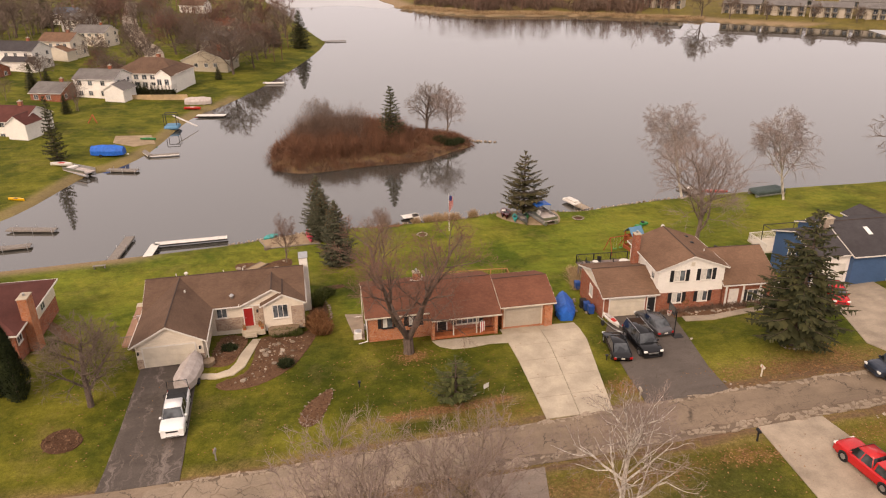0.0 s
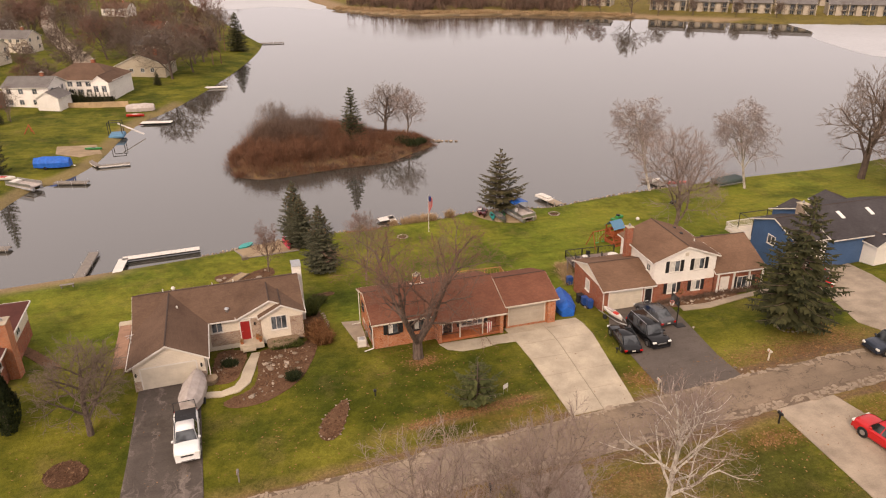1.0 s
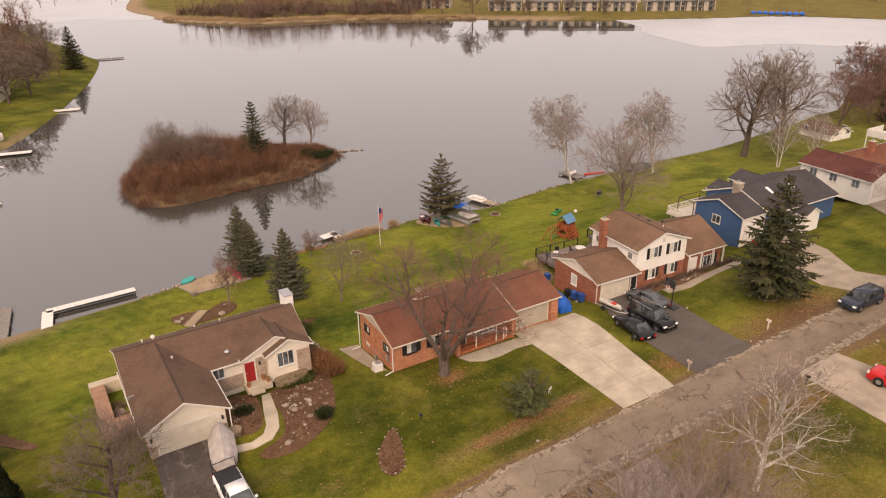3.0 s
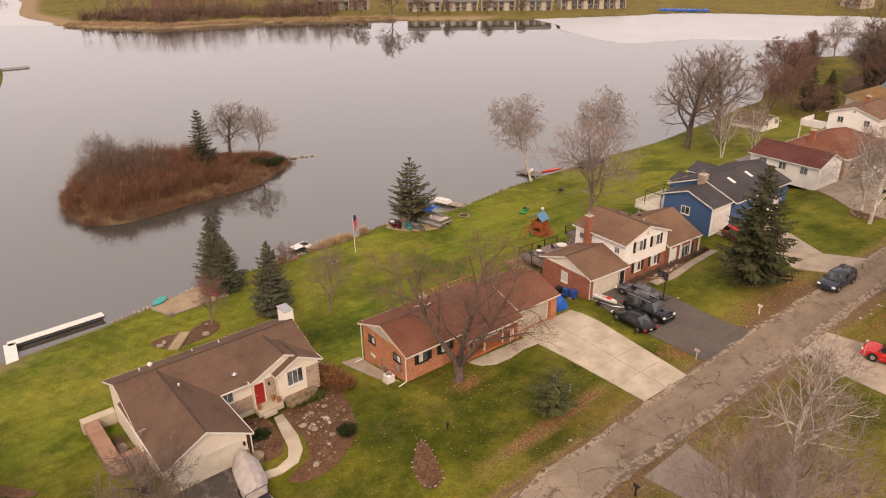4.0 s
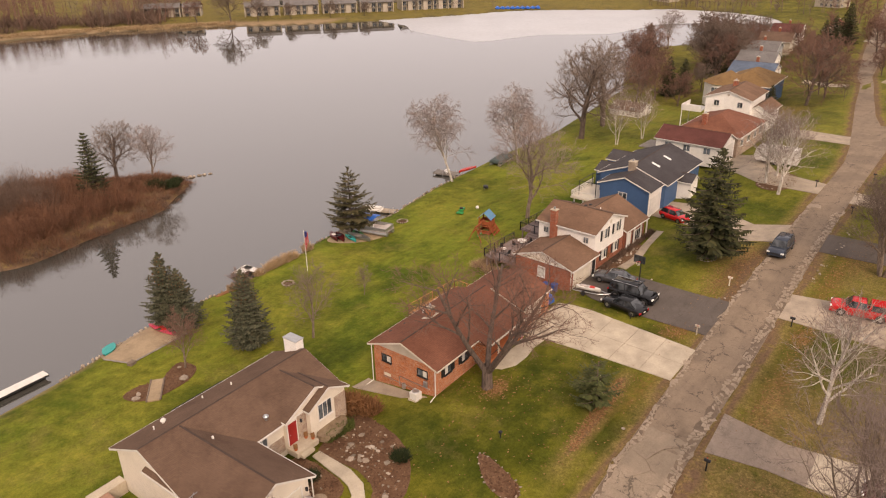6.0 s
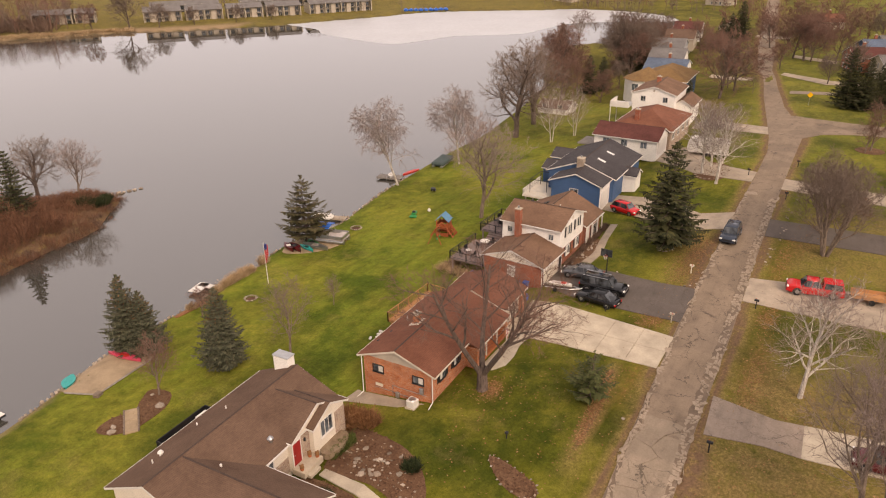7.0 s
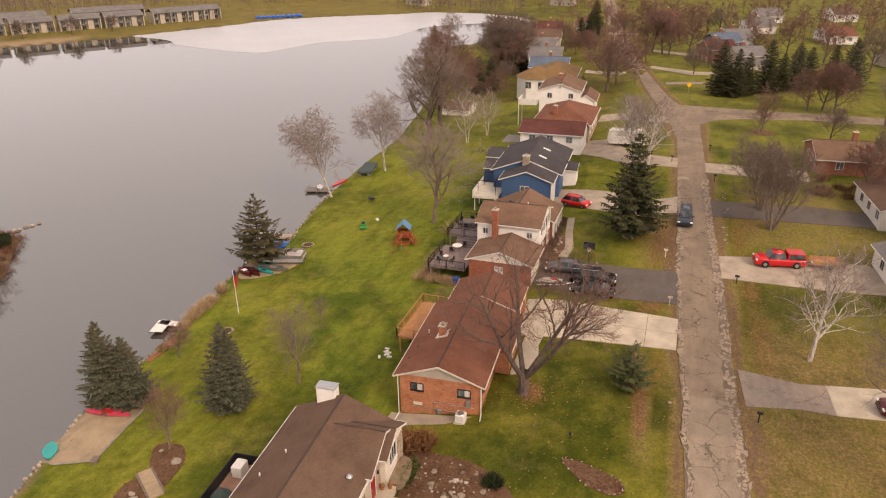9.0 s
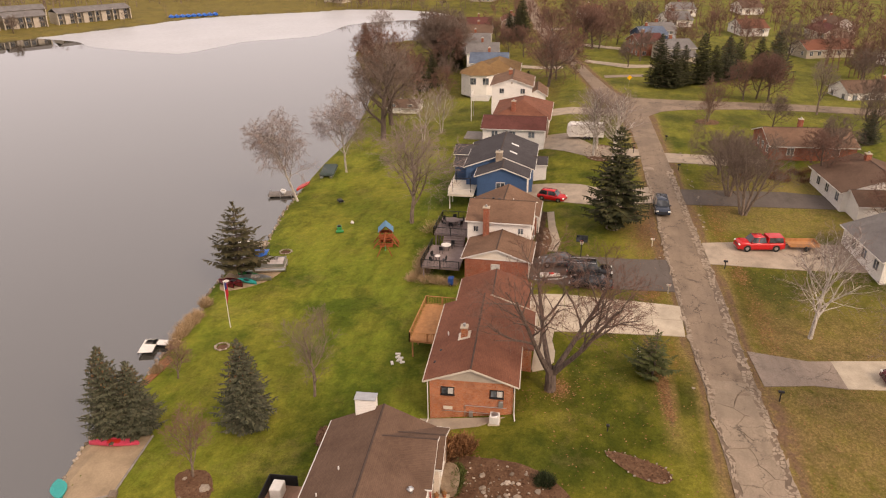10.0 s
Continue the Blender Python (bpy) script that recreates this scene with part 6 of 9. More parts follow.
    for sy in (-1, 1):
        part("headlight", box(l - 0.17, l + 0.005, sy * w * 0.78 - 0.18, sy * w * 0.78 + 0.18, nose * belt - 0.2, nose * belt - 0.03, 0.02), M["lamp_glass"], body)
        part("tail_light", box(-l - 0.012, -l + 0.12, sy * w * 0.8 - 0.14, sy * w * 0.8 + 0.14, tail * belt - 0.28, tail * belt - 0.08, 0.02), M["lamp_red"], body)
        part("mirror", box(c0 - 0.35, c0 - 0.17, sy * (w + 0.02) - 0.1, sy * (w + 0.02) + 0.1, belt, belt + 0.16, 0.03), M[paint], c)
    part("grille", box(l - 0.05, l + 0.012, -w * 0.5, w * 0.5, nose * belt - 0.36, nose * belt - 0.17, 0.03), M["metal" if rack else "dark_metal"], body)
    part("air_intake", box(l - 0.05, l + 0.035, -w * 0.55, w * 0.55, 0.32, 0.41, 0.02), M["black"], body)
    part("bumper", box(l - 0.1, l + 0.03, -w * 0.9, w * 0.9, 0.3, 0.46, 0.02), M[paint], body)
    part("number_plate", box(-l - 0.02, -l + 0.02, -0.17, 0.17, 0.52, 0.64), M["white"], body)
    if bed == "open":
        part("bed_liner", box(-l + 0.1, c3 - 0.08, -w * 0.84, w * 0.84, belt - 0.4, belt + 0.05), M["black"], c, "black open load bed")
        bm = bmesh.new()
        for xx in (-l + 0.25, c3 - 0.15):
            for sy in (-1, 1):
                add_rod(bm, (xx, sy * w * 0.9, belt), (xx, sy * w * 0.85, top + 0.15), 0.03)
            add_rod(bm, (xx, -w * 0.85, top + 0.15), (xx, w * 0.85, top + 0.15), 0.03)
        part("ladder_rack", bm, M["black"], c)
    if bed == "cap":
        bm = bmesh.new()
        pp = frustum(bm, -l + 0.05, -l + 0.25, c3 - 0.15, c3 - 0.05, w * 0.93, w * 0.8, belt - 0.02, top - 0.02)
        bmesh.ops.recalc_face_normals(bm, faces=bm.faces)
        k = part("bed_cap", bm, M[paint], c)
        for q in ((pp[0], pp[1], pp[5], pp[4]), (pp[2], pp[3], pp[7], pp[6]), (pp[3], pp[0], pp[4], pp[7])):
            part("cap_window", pane_on(*q, 0.1), M["carglass"], k)
    if rack:
        for sy in (-1, 1):
            part("roof_rail", rods([((c2, sy * wt * 0.9, top + 0.05), (c1 - 0.1, sy * wt * 0.9, top + 0.05), 0.025)]), M["metal"], c)
    return c


SEDAN, SUV, TRUCK, HATCH = (0.27, 0.42, 0.70, 0.88), (0.24, 0.36, 0.93, 0.99), (0.23, 0.33, 0.56, 0.60), (0.22, 0.38, 0.86, 0.97)
car("white pickup truck with a black load bed and ladder rack", "pickup", "car_white", -15.9, 53.7, -84, 5.9, 2.02, 1.12, 1.9, TRUCK, 0.4, 0.95, 0.98, "open", name="pickup")
car("black saloon parked on the dark driveway", "car", "car_black", 24.6, 56.9, 84, 4.9, 1.86, 0.92, 1.44, SEDAN)
car("large black sport utility with a chrome grille", "car", "car_black", 27.2, 57.2, -87, 5.2, 2.02, 1.12, 1.88, SUV, 0.4, 0.92, 0.95, rack=True)
car("dark grey saloon parked near a garage", "car", "car_silver", 29.9, 60.8, 98, 4.8, 1.84, 0.92, 1.45, SEDAN)
car("dark blue-grey minivan parked along the street", "car", "car_navy", 46.4, 47.7, 181, 5.0, 1.98, 1.02, 1.72, SUV, 0.36, 0.82, 0.92)
car("bright red pickup truck with a matching bed cap", "pickup", "car_red", 36.3, 36.9, 100, 5.6, 1.9, 1.08, 1.78, TRUCK, 0.38, 0.93, 0.97, "cap", name="pickup")
car("bright red hatchback on a concrete driveway", "car", "car_red", 51.2, 62.9, -107, 4.1, 1.75, 0.95, 1.55, HATCH, 0.31, 0.82, 0.93)
car("dark maroon sport utility on a parking pad", "car", "car_maroon", 10.6, 28.8, 95, 4.7, 1.9, 1.05, 1.75, SUV, 0.36, 0.85, 0.93)


def ellipsoid_hull(bm, x0, x1, w, z0, z1, segs=10, pinch=1.6):
    """A boat-like lofted shape along x."""
    rings = []
    for i in range(segs + 1):
        t = i / segs
        x = x0 + (x1 - x0) * t
        k = max(0.04, (1 - abs(2 * t - 1) ** pinch))
        ring = []
        for a in range(9):
            th = math.pi * a / 8
            ring.append(bm.verts.new((x, math.cos(th) * w / 2 * k ** 0.7, z0 + (z1 - z0) * (1 - math.sin(th)) * (1 if k > 0.3 else 1))))
        rings.append(ring)
    for a, b in zip(rings, rings[1:]):
        for i in range(8):
            bm.faces.new((a[i], a[i + 1], b[i + 1], b[i]))
        bm.faces.new((a[0], b[0], b[-1], a[-1]))
    bmesh.ops.recalc_face_normals(bm, faces=bm.faces)


def covered(bm, x0, x1, w, z0, h, ridge=0.25, segs=8, seed=1):
    """A sagging cover over something long: bulged box with a soft ridge."""
    r = random.Random(seed)
    rings = []
    for i in range(segs + 1):
        t = i / segs
        k = min(1, 0.62 + 1.6 * min(t, 1 - t))
        hh = h * (0.75 + 0.25 * k) + r.uniform(-0.05, 0.05)
        half = w / 2 * k
        x = x0 + (x1 - x0) * t
        rings.append([bm.verts.new(p) for p in ((x, -half, z0), (x, -half * 1.03, z0 + hh * 0.55 + r.uniform(-.04, .04)), (x, -half * 0.6, z0 + hh * 0.9), (x, 0, z0 + hh + ridge * k), (x, half * 0.6, z0 + hh * 0.9),
                                                    (x, half * 1.03, z0 + hh * 0.55 + r.uniform(-.04, .04)), (x, half, z0))])
    for a, b in zip(rings, rings[1:]):
        for i in range(6):
            bm.faces.new((a[i], a[i + 1], b[i + 1], b[i]))
    bm.faces.new(rings[0][::-1]), bm.faces.new(rings[-1])
    bmesh.ops.recalc_face_normals(bm, faces=bm.faces)


def covered_boat(label, mat, x, y, rot, l, w, h, z=None, wheels=True, group="", flat=False):
    zz = ground_z(x, y) if z is None else z
    b = thing("boat", label, "boat", (x, y, zz), rot, group)
    bm = bmesh.new()
    if flat:
        add_box(bm, -l / 2, l / 2, -w / 2, w / 2, 0.15 if wheels else 0.3, h, 0.2)
        for sy in () if wheels else (-0.85, 0.85):
            part("pontoon", rods([((-l / 2, sy, 0.2), (l / 2, sy, 0.2), 0.28)], 10), M["metal"], b)
    else:
        covered(bm, -l / 2, l / 2, w, 0.35 if wheels else 0.02, h, seed=int(x * 10))
    part("cover", bm, M[mat], b)
    if wheels:
        part("trailer_frame", rods([((-l / 2, 0, 0.32), (l / 2 + 0.9, 0, 0.32), 0.05), ((0, -w / 2, 0.32), (0, w / 2, 0.32), 0.05)]), M["metal"], b)
        for s in (-1, 1):
            part("wheel", rods([((-l * 0.15, s * (w / 2 - 0.1), 0.3), (-l * 0.15, s * (w / 2 + 0.1), 0.3), 0.3)], 12), M["tyre"], b)
    return b


covered_boat("boat on a trailer under a pale grey cover behind a pickup", "tarp_grey", -15.75, 59.0, 84, 4.6, 2.0, 1.35)
covered_boat("trailer under a bright blue tarpaulin beside a garage", "tarp", 22.3, 66.6, 80, 4.6, 2.0, 1.15)
covered_boat("pontoon boat under a flat dark green cover on the shore", "tarp_green", 67.6, 103.9, 10, 5.6, 2.5, 1.0, wheels=False, flat=True)

# jet-ski trailer by the garage
t = thing("boat_trailer", "white jet ski with red trim on a small trailer", "trailer", (25.8, 61.9, ground_z(25.8, 61.9) + 0.05), -75)
bm = bmesh.new()
ellipsoid_hull(bm, -1.4, 1.4, 0.8, 0.45, 0.85)
part("hull", bm, M["white"], t)
part("seat", box(-0.9, 0.1, -0.18, 0.18, 0.82, 1.02, 0.06), M["tarp_grey"], t)
part("cowl", box(0.15, 0.75, -0.2, 0.2, 0.82, 1.0, 0.06), M["redplastic"], t)
part("trailer_frame", rods([((-1.6, -0.5, 0.4), (1.2, -0.5, 0.4), 0.05), ((-1.6, 0.5, 0.4), (1.2, 0.5, 0.4), 0.05), ((1.2, -0.5, 0.4), (2.4, 0, 0.4), 0.05), ((1.2, 0.5, 0.4), (2.4, 0, 0.4), 0.05)]), M["metal"], t)
for s in (-1, 1):
    part("wheel", rods([((-0.4, s * 0.6, 0.27), (-0.4, s * 0.78, 0.27), 0.27)], 12), M["tyre"], t)

# utility trailer behind the red pickup
t = thing("utility_trailer", "low wooden-sided utility trailer", "trailer", (37.2, 31.8, ground_z(37.2, 31.8) + 0.06), 98)
part("deck_boards", box(-1.7, 1.7, -0.85, 0.85, 0.5, 0.58), M["wood"], t)
for q in ((-1.7, 1.7, -0.9, -0.85, 0.5, 0.95), (-1.7, 1.7, 0.85, 0.9, 0.5, 0.95), (-1.75, -1.7, -0.9, 0.9, 0.5, 0.95)):
    part("side_board", box(*q), M["wood"], t)
for s in (-1, 1):
    part("wheel", rods([((-0.2, s * 0.9, 0.3), (-0.2, s * 1.1, 0.3), 0.3)], 12), M["tyre"], t)
part("drawbar", rods([((1.7, 0, 0.45), (2.8, 0, 0.45), 0.05)]), M["dark_metal"], t)

# travel trailer
t = thing("travel_trailer", "white travel trailer parked on a driveway", "caravan", (80.8, 58.6, ground_z(80.8, 58.6)), 95)
part("body", extrude_profile([(-3.2, 0.5), (3.0, 0.5), (3.4, 1.2), (3.2, 2.4), (2.7, 2.8), (-3.2, 2.8)], "y", -1.2, 1.2), M["white"], t)
for x in (-2.2, -0.4, 1.5):
    part("window", box(x, x + 0.9, -1.23, -1.2, 1.5, 2.1), M["carglass"], t)
part("stripe", box(-3.2, 3.2, -1.215, -1.2, 1.0, 1.25), M["taupe_panel"], t)
for s in (-1, 1):
    for x in (-0.6, 0.15):
        part("wheel", rods([((x, s * 1.0, 0.33), (x, s * 1.2, 0.33), 0.33)], 12), M["tyre"], t)


# ---- drives, walks and beds round the near houses ----
DRIVE = thing("driveway", "broad pale concrete driveway cast in slabs", "driveway", kind="structure")
edge_w = lambda yy: np.interp(yy, [47.45, 52, 57, 61.2, 64.2], [15.2, 15.1, 15.0, 14.7, 14.5])
edge_e = lambda yy: np.interp(yy, [47.45, 52, 57, 60.5, 64.2], [20.9, 21.5, 22.2, 22.7, 22.4])
ys = [47.55, 50.6, 53.7, 56.8, 59.7, 62.2, 63.7]
for a, b in zip(ys, ys[1:]):
    for k in range(2):
        f = lambda yy, u: float(edge_w(yy) + (edge_e(yy) - edge_w(yy)) * u)
        g = 0.02
        q = [(f(a, k / 2) + g, a + g), (f(a, (k + 1) / 2) - g, a + g), (f(b, (k + 1) / 2) - g, b - g), (f(b, k / 2) + g, b - g)]
        drape("slab", q, 0.065, M["concrete"], "", parent=DRIVE)
drape("slab", [(14.86, 60.5), (13.0, 60.6), (11.0, 60.2), (9.2, 60.2), (7.9, 60.9), (7.3, 62.1), (7.9, 62.25), (14.5, 62.25), (14.86, 63.4)], 0.06, M["concrete"], "", parent=DRIVE)
drape("path", [(-10.9, 66.2), (-10.1, 66.2), (-10.5, 62.0), (-10.9, 60.2), (-11.8, 59.1), (-13.4, 58.7), (-15.05, 58.9), (-15.1, 59.7), (-13.4, 59.5), (-12.3, 60.0), (-11.8, 61.0), (-11.5, 63)], 0.1, M["concrete"], "curved pale concrete front path", "path")
drape("path", [(-1.5, 71.6), (0.5, 71.4), (0.6, 63.9), (-0.6, 66), (-1.1, 69)], 0.05, M["concrete_b"], "plain concrete strip beside a brick wall", "path")


def bed(pts, label, n, seed, chip="mulch"):
    """A planting bed: a low mound of dark mulch with loose lumps."""
    line = spline(pts, 3)
    drape("planting_bed", line, 0.05, M["mulch"], label, "planting bed", "structure")
    r = random.Random(seed)
    b = Branches()
    xs, yv = [p[0] for p in line], [p[1] for p in line]
    px = np.array([r.uniform(min(xs), max(xs)) for _ in range(n * 2)])
    py = np.array([r.uniform(min(yv), max(yv)) for _ in range(n * 2)])
    d = -signed(px, py, line)
    gz = height(px, py)
    for x, y, k, g in zip(px, py, d, gz):
        if k > 0.05:
            a = r.uniform(0, 6.28)
            s = r.uniform(0.06, 0.16)
            p = Vector((x, y, g + 0.05))
            b.blade(p, p + Vector((math.cos(a) * s * 2, math.sin(a) * s * 2, r.uniform(0.02, 0.1))), Vector((-math.sin(a), math.cos(a), r.uniform(-0.4, 0.4))), s * 0.5)
    ob = piece("mulch", b.mesh("mulch", M[chip]), None)
    tagged(ob, "loose dark wood chips and fallen leaves", "mulch", "", "stuff")


bed([(-14.2, 67.2), (-14.3, 61.5), (-13.6, 60.6), (-12.3, 60.9), (-11.7, 62.5), (-11.4, 66.5), (-12.5, 67.5)], "bare brown planting bed beside the path", 500, 1)
bed([(-10.0, 66.5), (-10.2, 61.5), (-10.9, 59.2), (-13.2, 57.9), (-12.2, 56.9), (-9.4, 57.2), (-6.6, 59.4), (-5.2, 62.4), (-4.4, 66.4), (-3.8, 69.5), (-4.8, 70.6), (-5.6, 67.5)], "large brown planting bed dotted with pale stones", 1500, 2)
bed([(-4.9, 53.2), (-5.3, 51.2), (-4.6, 50.5), (-3.7, 51.0), (-2.9, 53.0), (-2.5, 54.9), (-3.0, 55.4)], "kidney-shaped planting bed edged in the lawn", 350, 3)
bed([(-26.7, 52.3), (-25.6, 51.1), (-23.9, 51.2), (-23.3, 52.4), (-24.6, 53.7), (-26.1, 53.6)], "round mulch bed in the lawn", 250, 4)
bed([(-15.7, 88.4), (-13.8, 88.8), (-12.2, 87.9), (-10.6, 88.9), (-9.0, 89.5), (-8.4, 87.4), (-9.8, 86.0), (-11.8, 85.5), (-14.1, 85.6), (-15.5, 86.8)], "long mulch bed round a bare tree", 400, 5)
bed([(-4.2, 79.4), (-2.2, 79.9), (-1.6, 79.2), (-3.5, 78.6)], "small mulch bed on the back lawn", 100, 6)
bed([(-5.3, 71.3), (-4.2, 71.2), (-3.3, 71.9), (-3.6, 74.2), (-4.2, 76.2), (-5.3, 76.4), (-5.5, 73.5)], "narrow planting bed with pale edging stones", 120, 21)
bed([(-35.4, 75.4), (-34.4, 75.6), (-29.4, 69.8), (-30.2, 69.2)], "narrow strip of dug earth and stones", 220, 7)
bed([(31.9, 64.2), (40.4, 63.8), (40.6, 62.6), (36.5, 61.8), (33.7, 62.3), (32.1, 62.8)], "rock garden strip along a brick front", 350, 8)
bed([(69.5, 53.5), (75, 53.5), (76.5, 56.5), (74, 58.5), (69, 58), (67.5, 55.5)], "planting bed round pale trees", 300, 9)
bed([(95.9 + 2.3 * math.cos(a), 35.2 + 2.3 * math.sin(a)) for a in np.arange(0, 6.2, 0.9)], "ring of mulch round a bare tree", 150, 10)
drape("path", [(33.6, 61.2), (36.5, 60.9), (41.5, 61.8), (46.5, 62.3), (46.5, 63.3), (40.8, 62.7), (36.5, 62.0), (33.7, 62.4)], 0.09, M["concrete_b"], "pale stone front walk", "path")

# stones in the beds
stone_meshes = []
for k in range(6):
    bm = bmesh.new()
    bmesh.ops.create_icosphere(bm, subdivisions=1, radius=0.5)
    r = random.Random(k)
    for v in bm.verts:
        v.co *= r.uniform(0.7, 1.15)
        v.co.z *= 0.55
    me = bpy.data.meshes.new("stone")
    bm.to_mesh(me)
    bm.free()
    me.materials.append(M["stone"])
    stone_meshes.append(me)


def stone(x, y, s, label="pale field stone lying in a planting bed", group="garden stones", z=None):
    r = random.Random(int(x * 100 + y * 37))
    ob = new("stone", stone_meshes[r.randrange(6)])
    zz = ground_z(x, y) + 0.08 if z is None else z
    ob.matrix_basis = Matrix.LocRotScale((x, y, zz), Euler((0, 0, r.uniform(0, 6))), (s, s * r.uniform(0.6, 1), s * r.uniform(0.6, 1)))
    return tagged(ob, label, "stone", group)


r = random.Random(11)
bedline = [(-10.0, 66.5), (-10.2, 61.5), (-10.9, 59.2), (-12.2, 57.4), (-9.4, 57.6), (-6.6, 59.8), (-5.4, 62.4), (-4.8, 66.4), (-5.6, 67.0)]
n = 0
while n < 85:
    x, y = r.uniform(-13, -4.5), r.uniform(57, 68)
    if float(signed(np.array([x]), np.array([y]), bedline)[0]) < -0.3:
        stone(x, y, r.choice((0.15, 0.18, 0.2, 0.25, 0.3, 0.45, 0.65)))
        n += 1
for i in range(16):
    stone(r.uniform(-14, -12), r.uniform(61.5, 67), r.uniform(0.2, 0.5))
for i in range(22):
    stone(r.uniform(32.3, 40), r.uniform(62.2, 63.6), r.uniform(0.25, 0.6), "pale stone in a rock garden")
for i in range(22):
    a = i / 22 * 6.28
    stone(72 + 4 * math.cos(a), 56 + 2.4 * math.sin(a), 0.4, "edging stone round a planting bed")
for i in range(14):
    a = i / 14 * 6.28
    stone(40.8 + 1.0 * math.cos(a), 54.2 + 0.9 * math.sin(a), 0.4, "pale stone in a ring round a spruce")
for cx, cy, rr, cnt in ((33.8, 98.1, 0.8, 16), (9.6, 95.2, 0.72, 15)):
    for i in range(cnt):
        a = i / cnt * 6.28
        stone(cx + rr * math.cos(a), cy + rr * math.sin(a), 0.36, "block in a round fire pit", "fire pit stones", ground_z(cx, cy) + 0.14)
    drape("fire_pit_ash", [(cx + rr * 0.8 * math.cos(i), cy + rr * 0.8 * math.sin(i)) for i in np.arange(0, 6.2, 0.5)], 0.03, M["mulch"], "dark ash bed of a fire pit", "fire pit")
for i in range(30):
    x = r.uniform(40, 75)
    stone(x, 42.6 + r.uniform(-0.5, 0.3), r.uniform(0.2, 0.45), "pale broken stone along the road's verge", "verge stones")
for x, y in ((6.6, 47.75), (31.6, 49.4), (31.9, 48.9), (32.4, 57.4), (9.9, 52.0)):
    stone(x, y, 0.4, "single pale stone on the verge", "verge stones")

rim = spline([(-4.9, 53.2), (-5.3, 51.2), (-4.6, 50.5), (-3.7, 51.0), (-2.9, 53.0), (-2.5, 54.9), (-3.0, 55.4)], 8)
for x, y in rim[::3]:
    stone(x + r.uniform(-0.12, 0.12), y + r.uniform(-0.12, 0.12), r.uniform(0.14, 0.3), "small tan edging stone round a planting bed")

for x, y in spline([(-3.7, 69.6), (-3.1, 70.6), (-3.05, 72.0), (-3.4, 74.2), (-4.2, 76.3)], 8, False)[::2]:
    stone(x + r.uniform(-0.06, 0.06), y, r.uniform(0.35, 0.5), "pale edging stone curving along a bed")

for x, y in ROCKS:
    stone(x, y, 0.9, "dark rock awash off the island", "rocks off the island", WATER + 0.1)

# stone edging along the shore
b = bmesh.new()
line = [p for p in LAKE_LINE if -20 < p[0] < 60 and 90 < p[1] < 108]
line.sort()
for (ax, ay), (bx, by) in zip(line, line[1:]):
    for k in range(int(math.hypot(bx - ax, by - ay) / 0.42)):
        u = k * 0.42 / math.hypot(bx - ax, by - ay)
        s = r.uniform(0.3, 0.55)
        m = Matrix.LocRotScale((ax + (bx - ax) * u + r.gauss(0, 0.12), ay + (by - ay) * u - 0.15 + r.gauss(0, 0.15), WATER + 0.12), Euler((0, 0, r.uniform(0, 6))), (s, s * 0.8, s))
        bmesh.ops.create_icosphere(b, subdivisions=1, radius=0.5, matrix=m)
tagged(part("shore_stones", b, M["stone"], None), "line of pale stones edging the lake shore", "stones", "", "stuff")

# ---- low plants ----
brush("reeds", [(11.2, 101.1, 0.8, 1.3), (12.6, 101.3, 0.9, 1.5), (14.0, 101.3, 0.9, 1.5), (15.3, 101.4, 0.8, 1.4), (18.2, 101.7, 0.7, 1.5), (9.2, 100.6, 0.7, 1.2), (4.4, 99.6, 0.6, 0.9)], M["reed"], "clumps of dry tan ornamental grass on the shore", 330, 0.03, 8, "grass", fan=0.55)
brush("reeds", [(x, 78.0 + random.Random(int(x * 9)).uniform(-0.4, 0.4), 0.8, 1.0) for x in np.arange(27, 36, 0.9)] + [(26.6, 76.5, 0.8, 1.0), (26.4, 75.0, 0.8, 1.0), (26.2, 73.6, 0.8, 0.9)], M["reed"], "dry ornamental grass round a deck", 260, 0.022, 9, "grass", fan=1.1)
brush("reeds", [(41.5, 79.0, 1.2, 2.0), (42.6, 78.0, 1.0, 1.8)], M["reed"], "tall pale grass clump on the lawn", 160, 0.02, 10, "grass", fan=1.2)
brush("shrub", [(-4.3, 68.2, 1.2, 2.1), (-3.8, 66.8, 1.0, 1.7), (-4.4, 69.6, 0.9, 1.7)], M["leaf_russet"], "russet-leaved shrub at a house corner", 500, 0.05, 11)
brush("shrub", [(-7.0, 60.0, 0.75, 0.9), (-12.9, 64.0, 0.8, 0.7)], M["evergreen"], "rounded dark evergreen shrub", 420, 0.04, 12)
brush("shrub", [(-4.6, 74.4, 0.8, 2.4), (-4.2, 76.2, 0.9, 1.5), (-3.5, 77.4, 0.9, 1.1)], M["shrub_green"], "light green loose shrub behind a house", 330, 0.04, 18)
brush("shrub", [(x, 66.7, 0.5, 0.95) for x in np.arange(-8.6, -6.3, 0.45)], M["shrub_green"], "clipped evergreen plants in a raised planter", 200, 0.05, 13)
brush("shrub", [(x, 63.7, 0.5, 0.7) for x in np.arange(32.4, 46, 0.9)], M["shrub_brown"], "bare brown shrubs along a house front", 150, 0.025, 14)
brush("shrub", [(20.0, 140.5, 1.6, 1.6), (18.0, 141.5, 1.5, 1.7), (22.0, 142, 1.1, 1.2)], M["evergreen"], "low dark evergreen shrub on the island", 500, 0.06, 15)
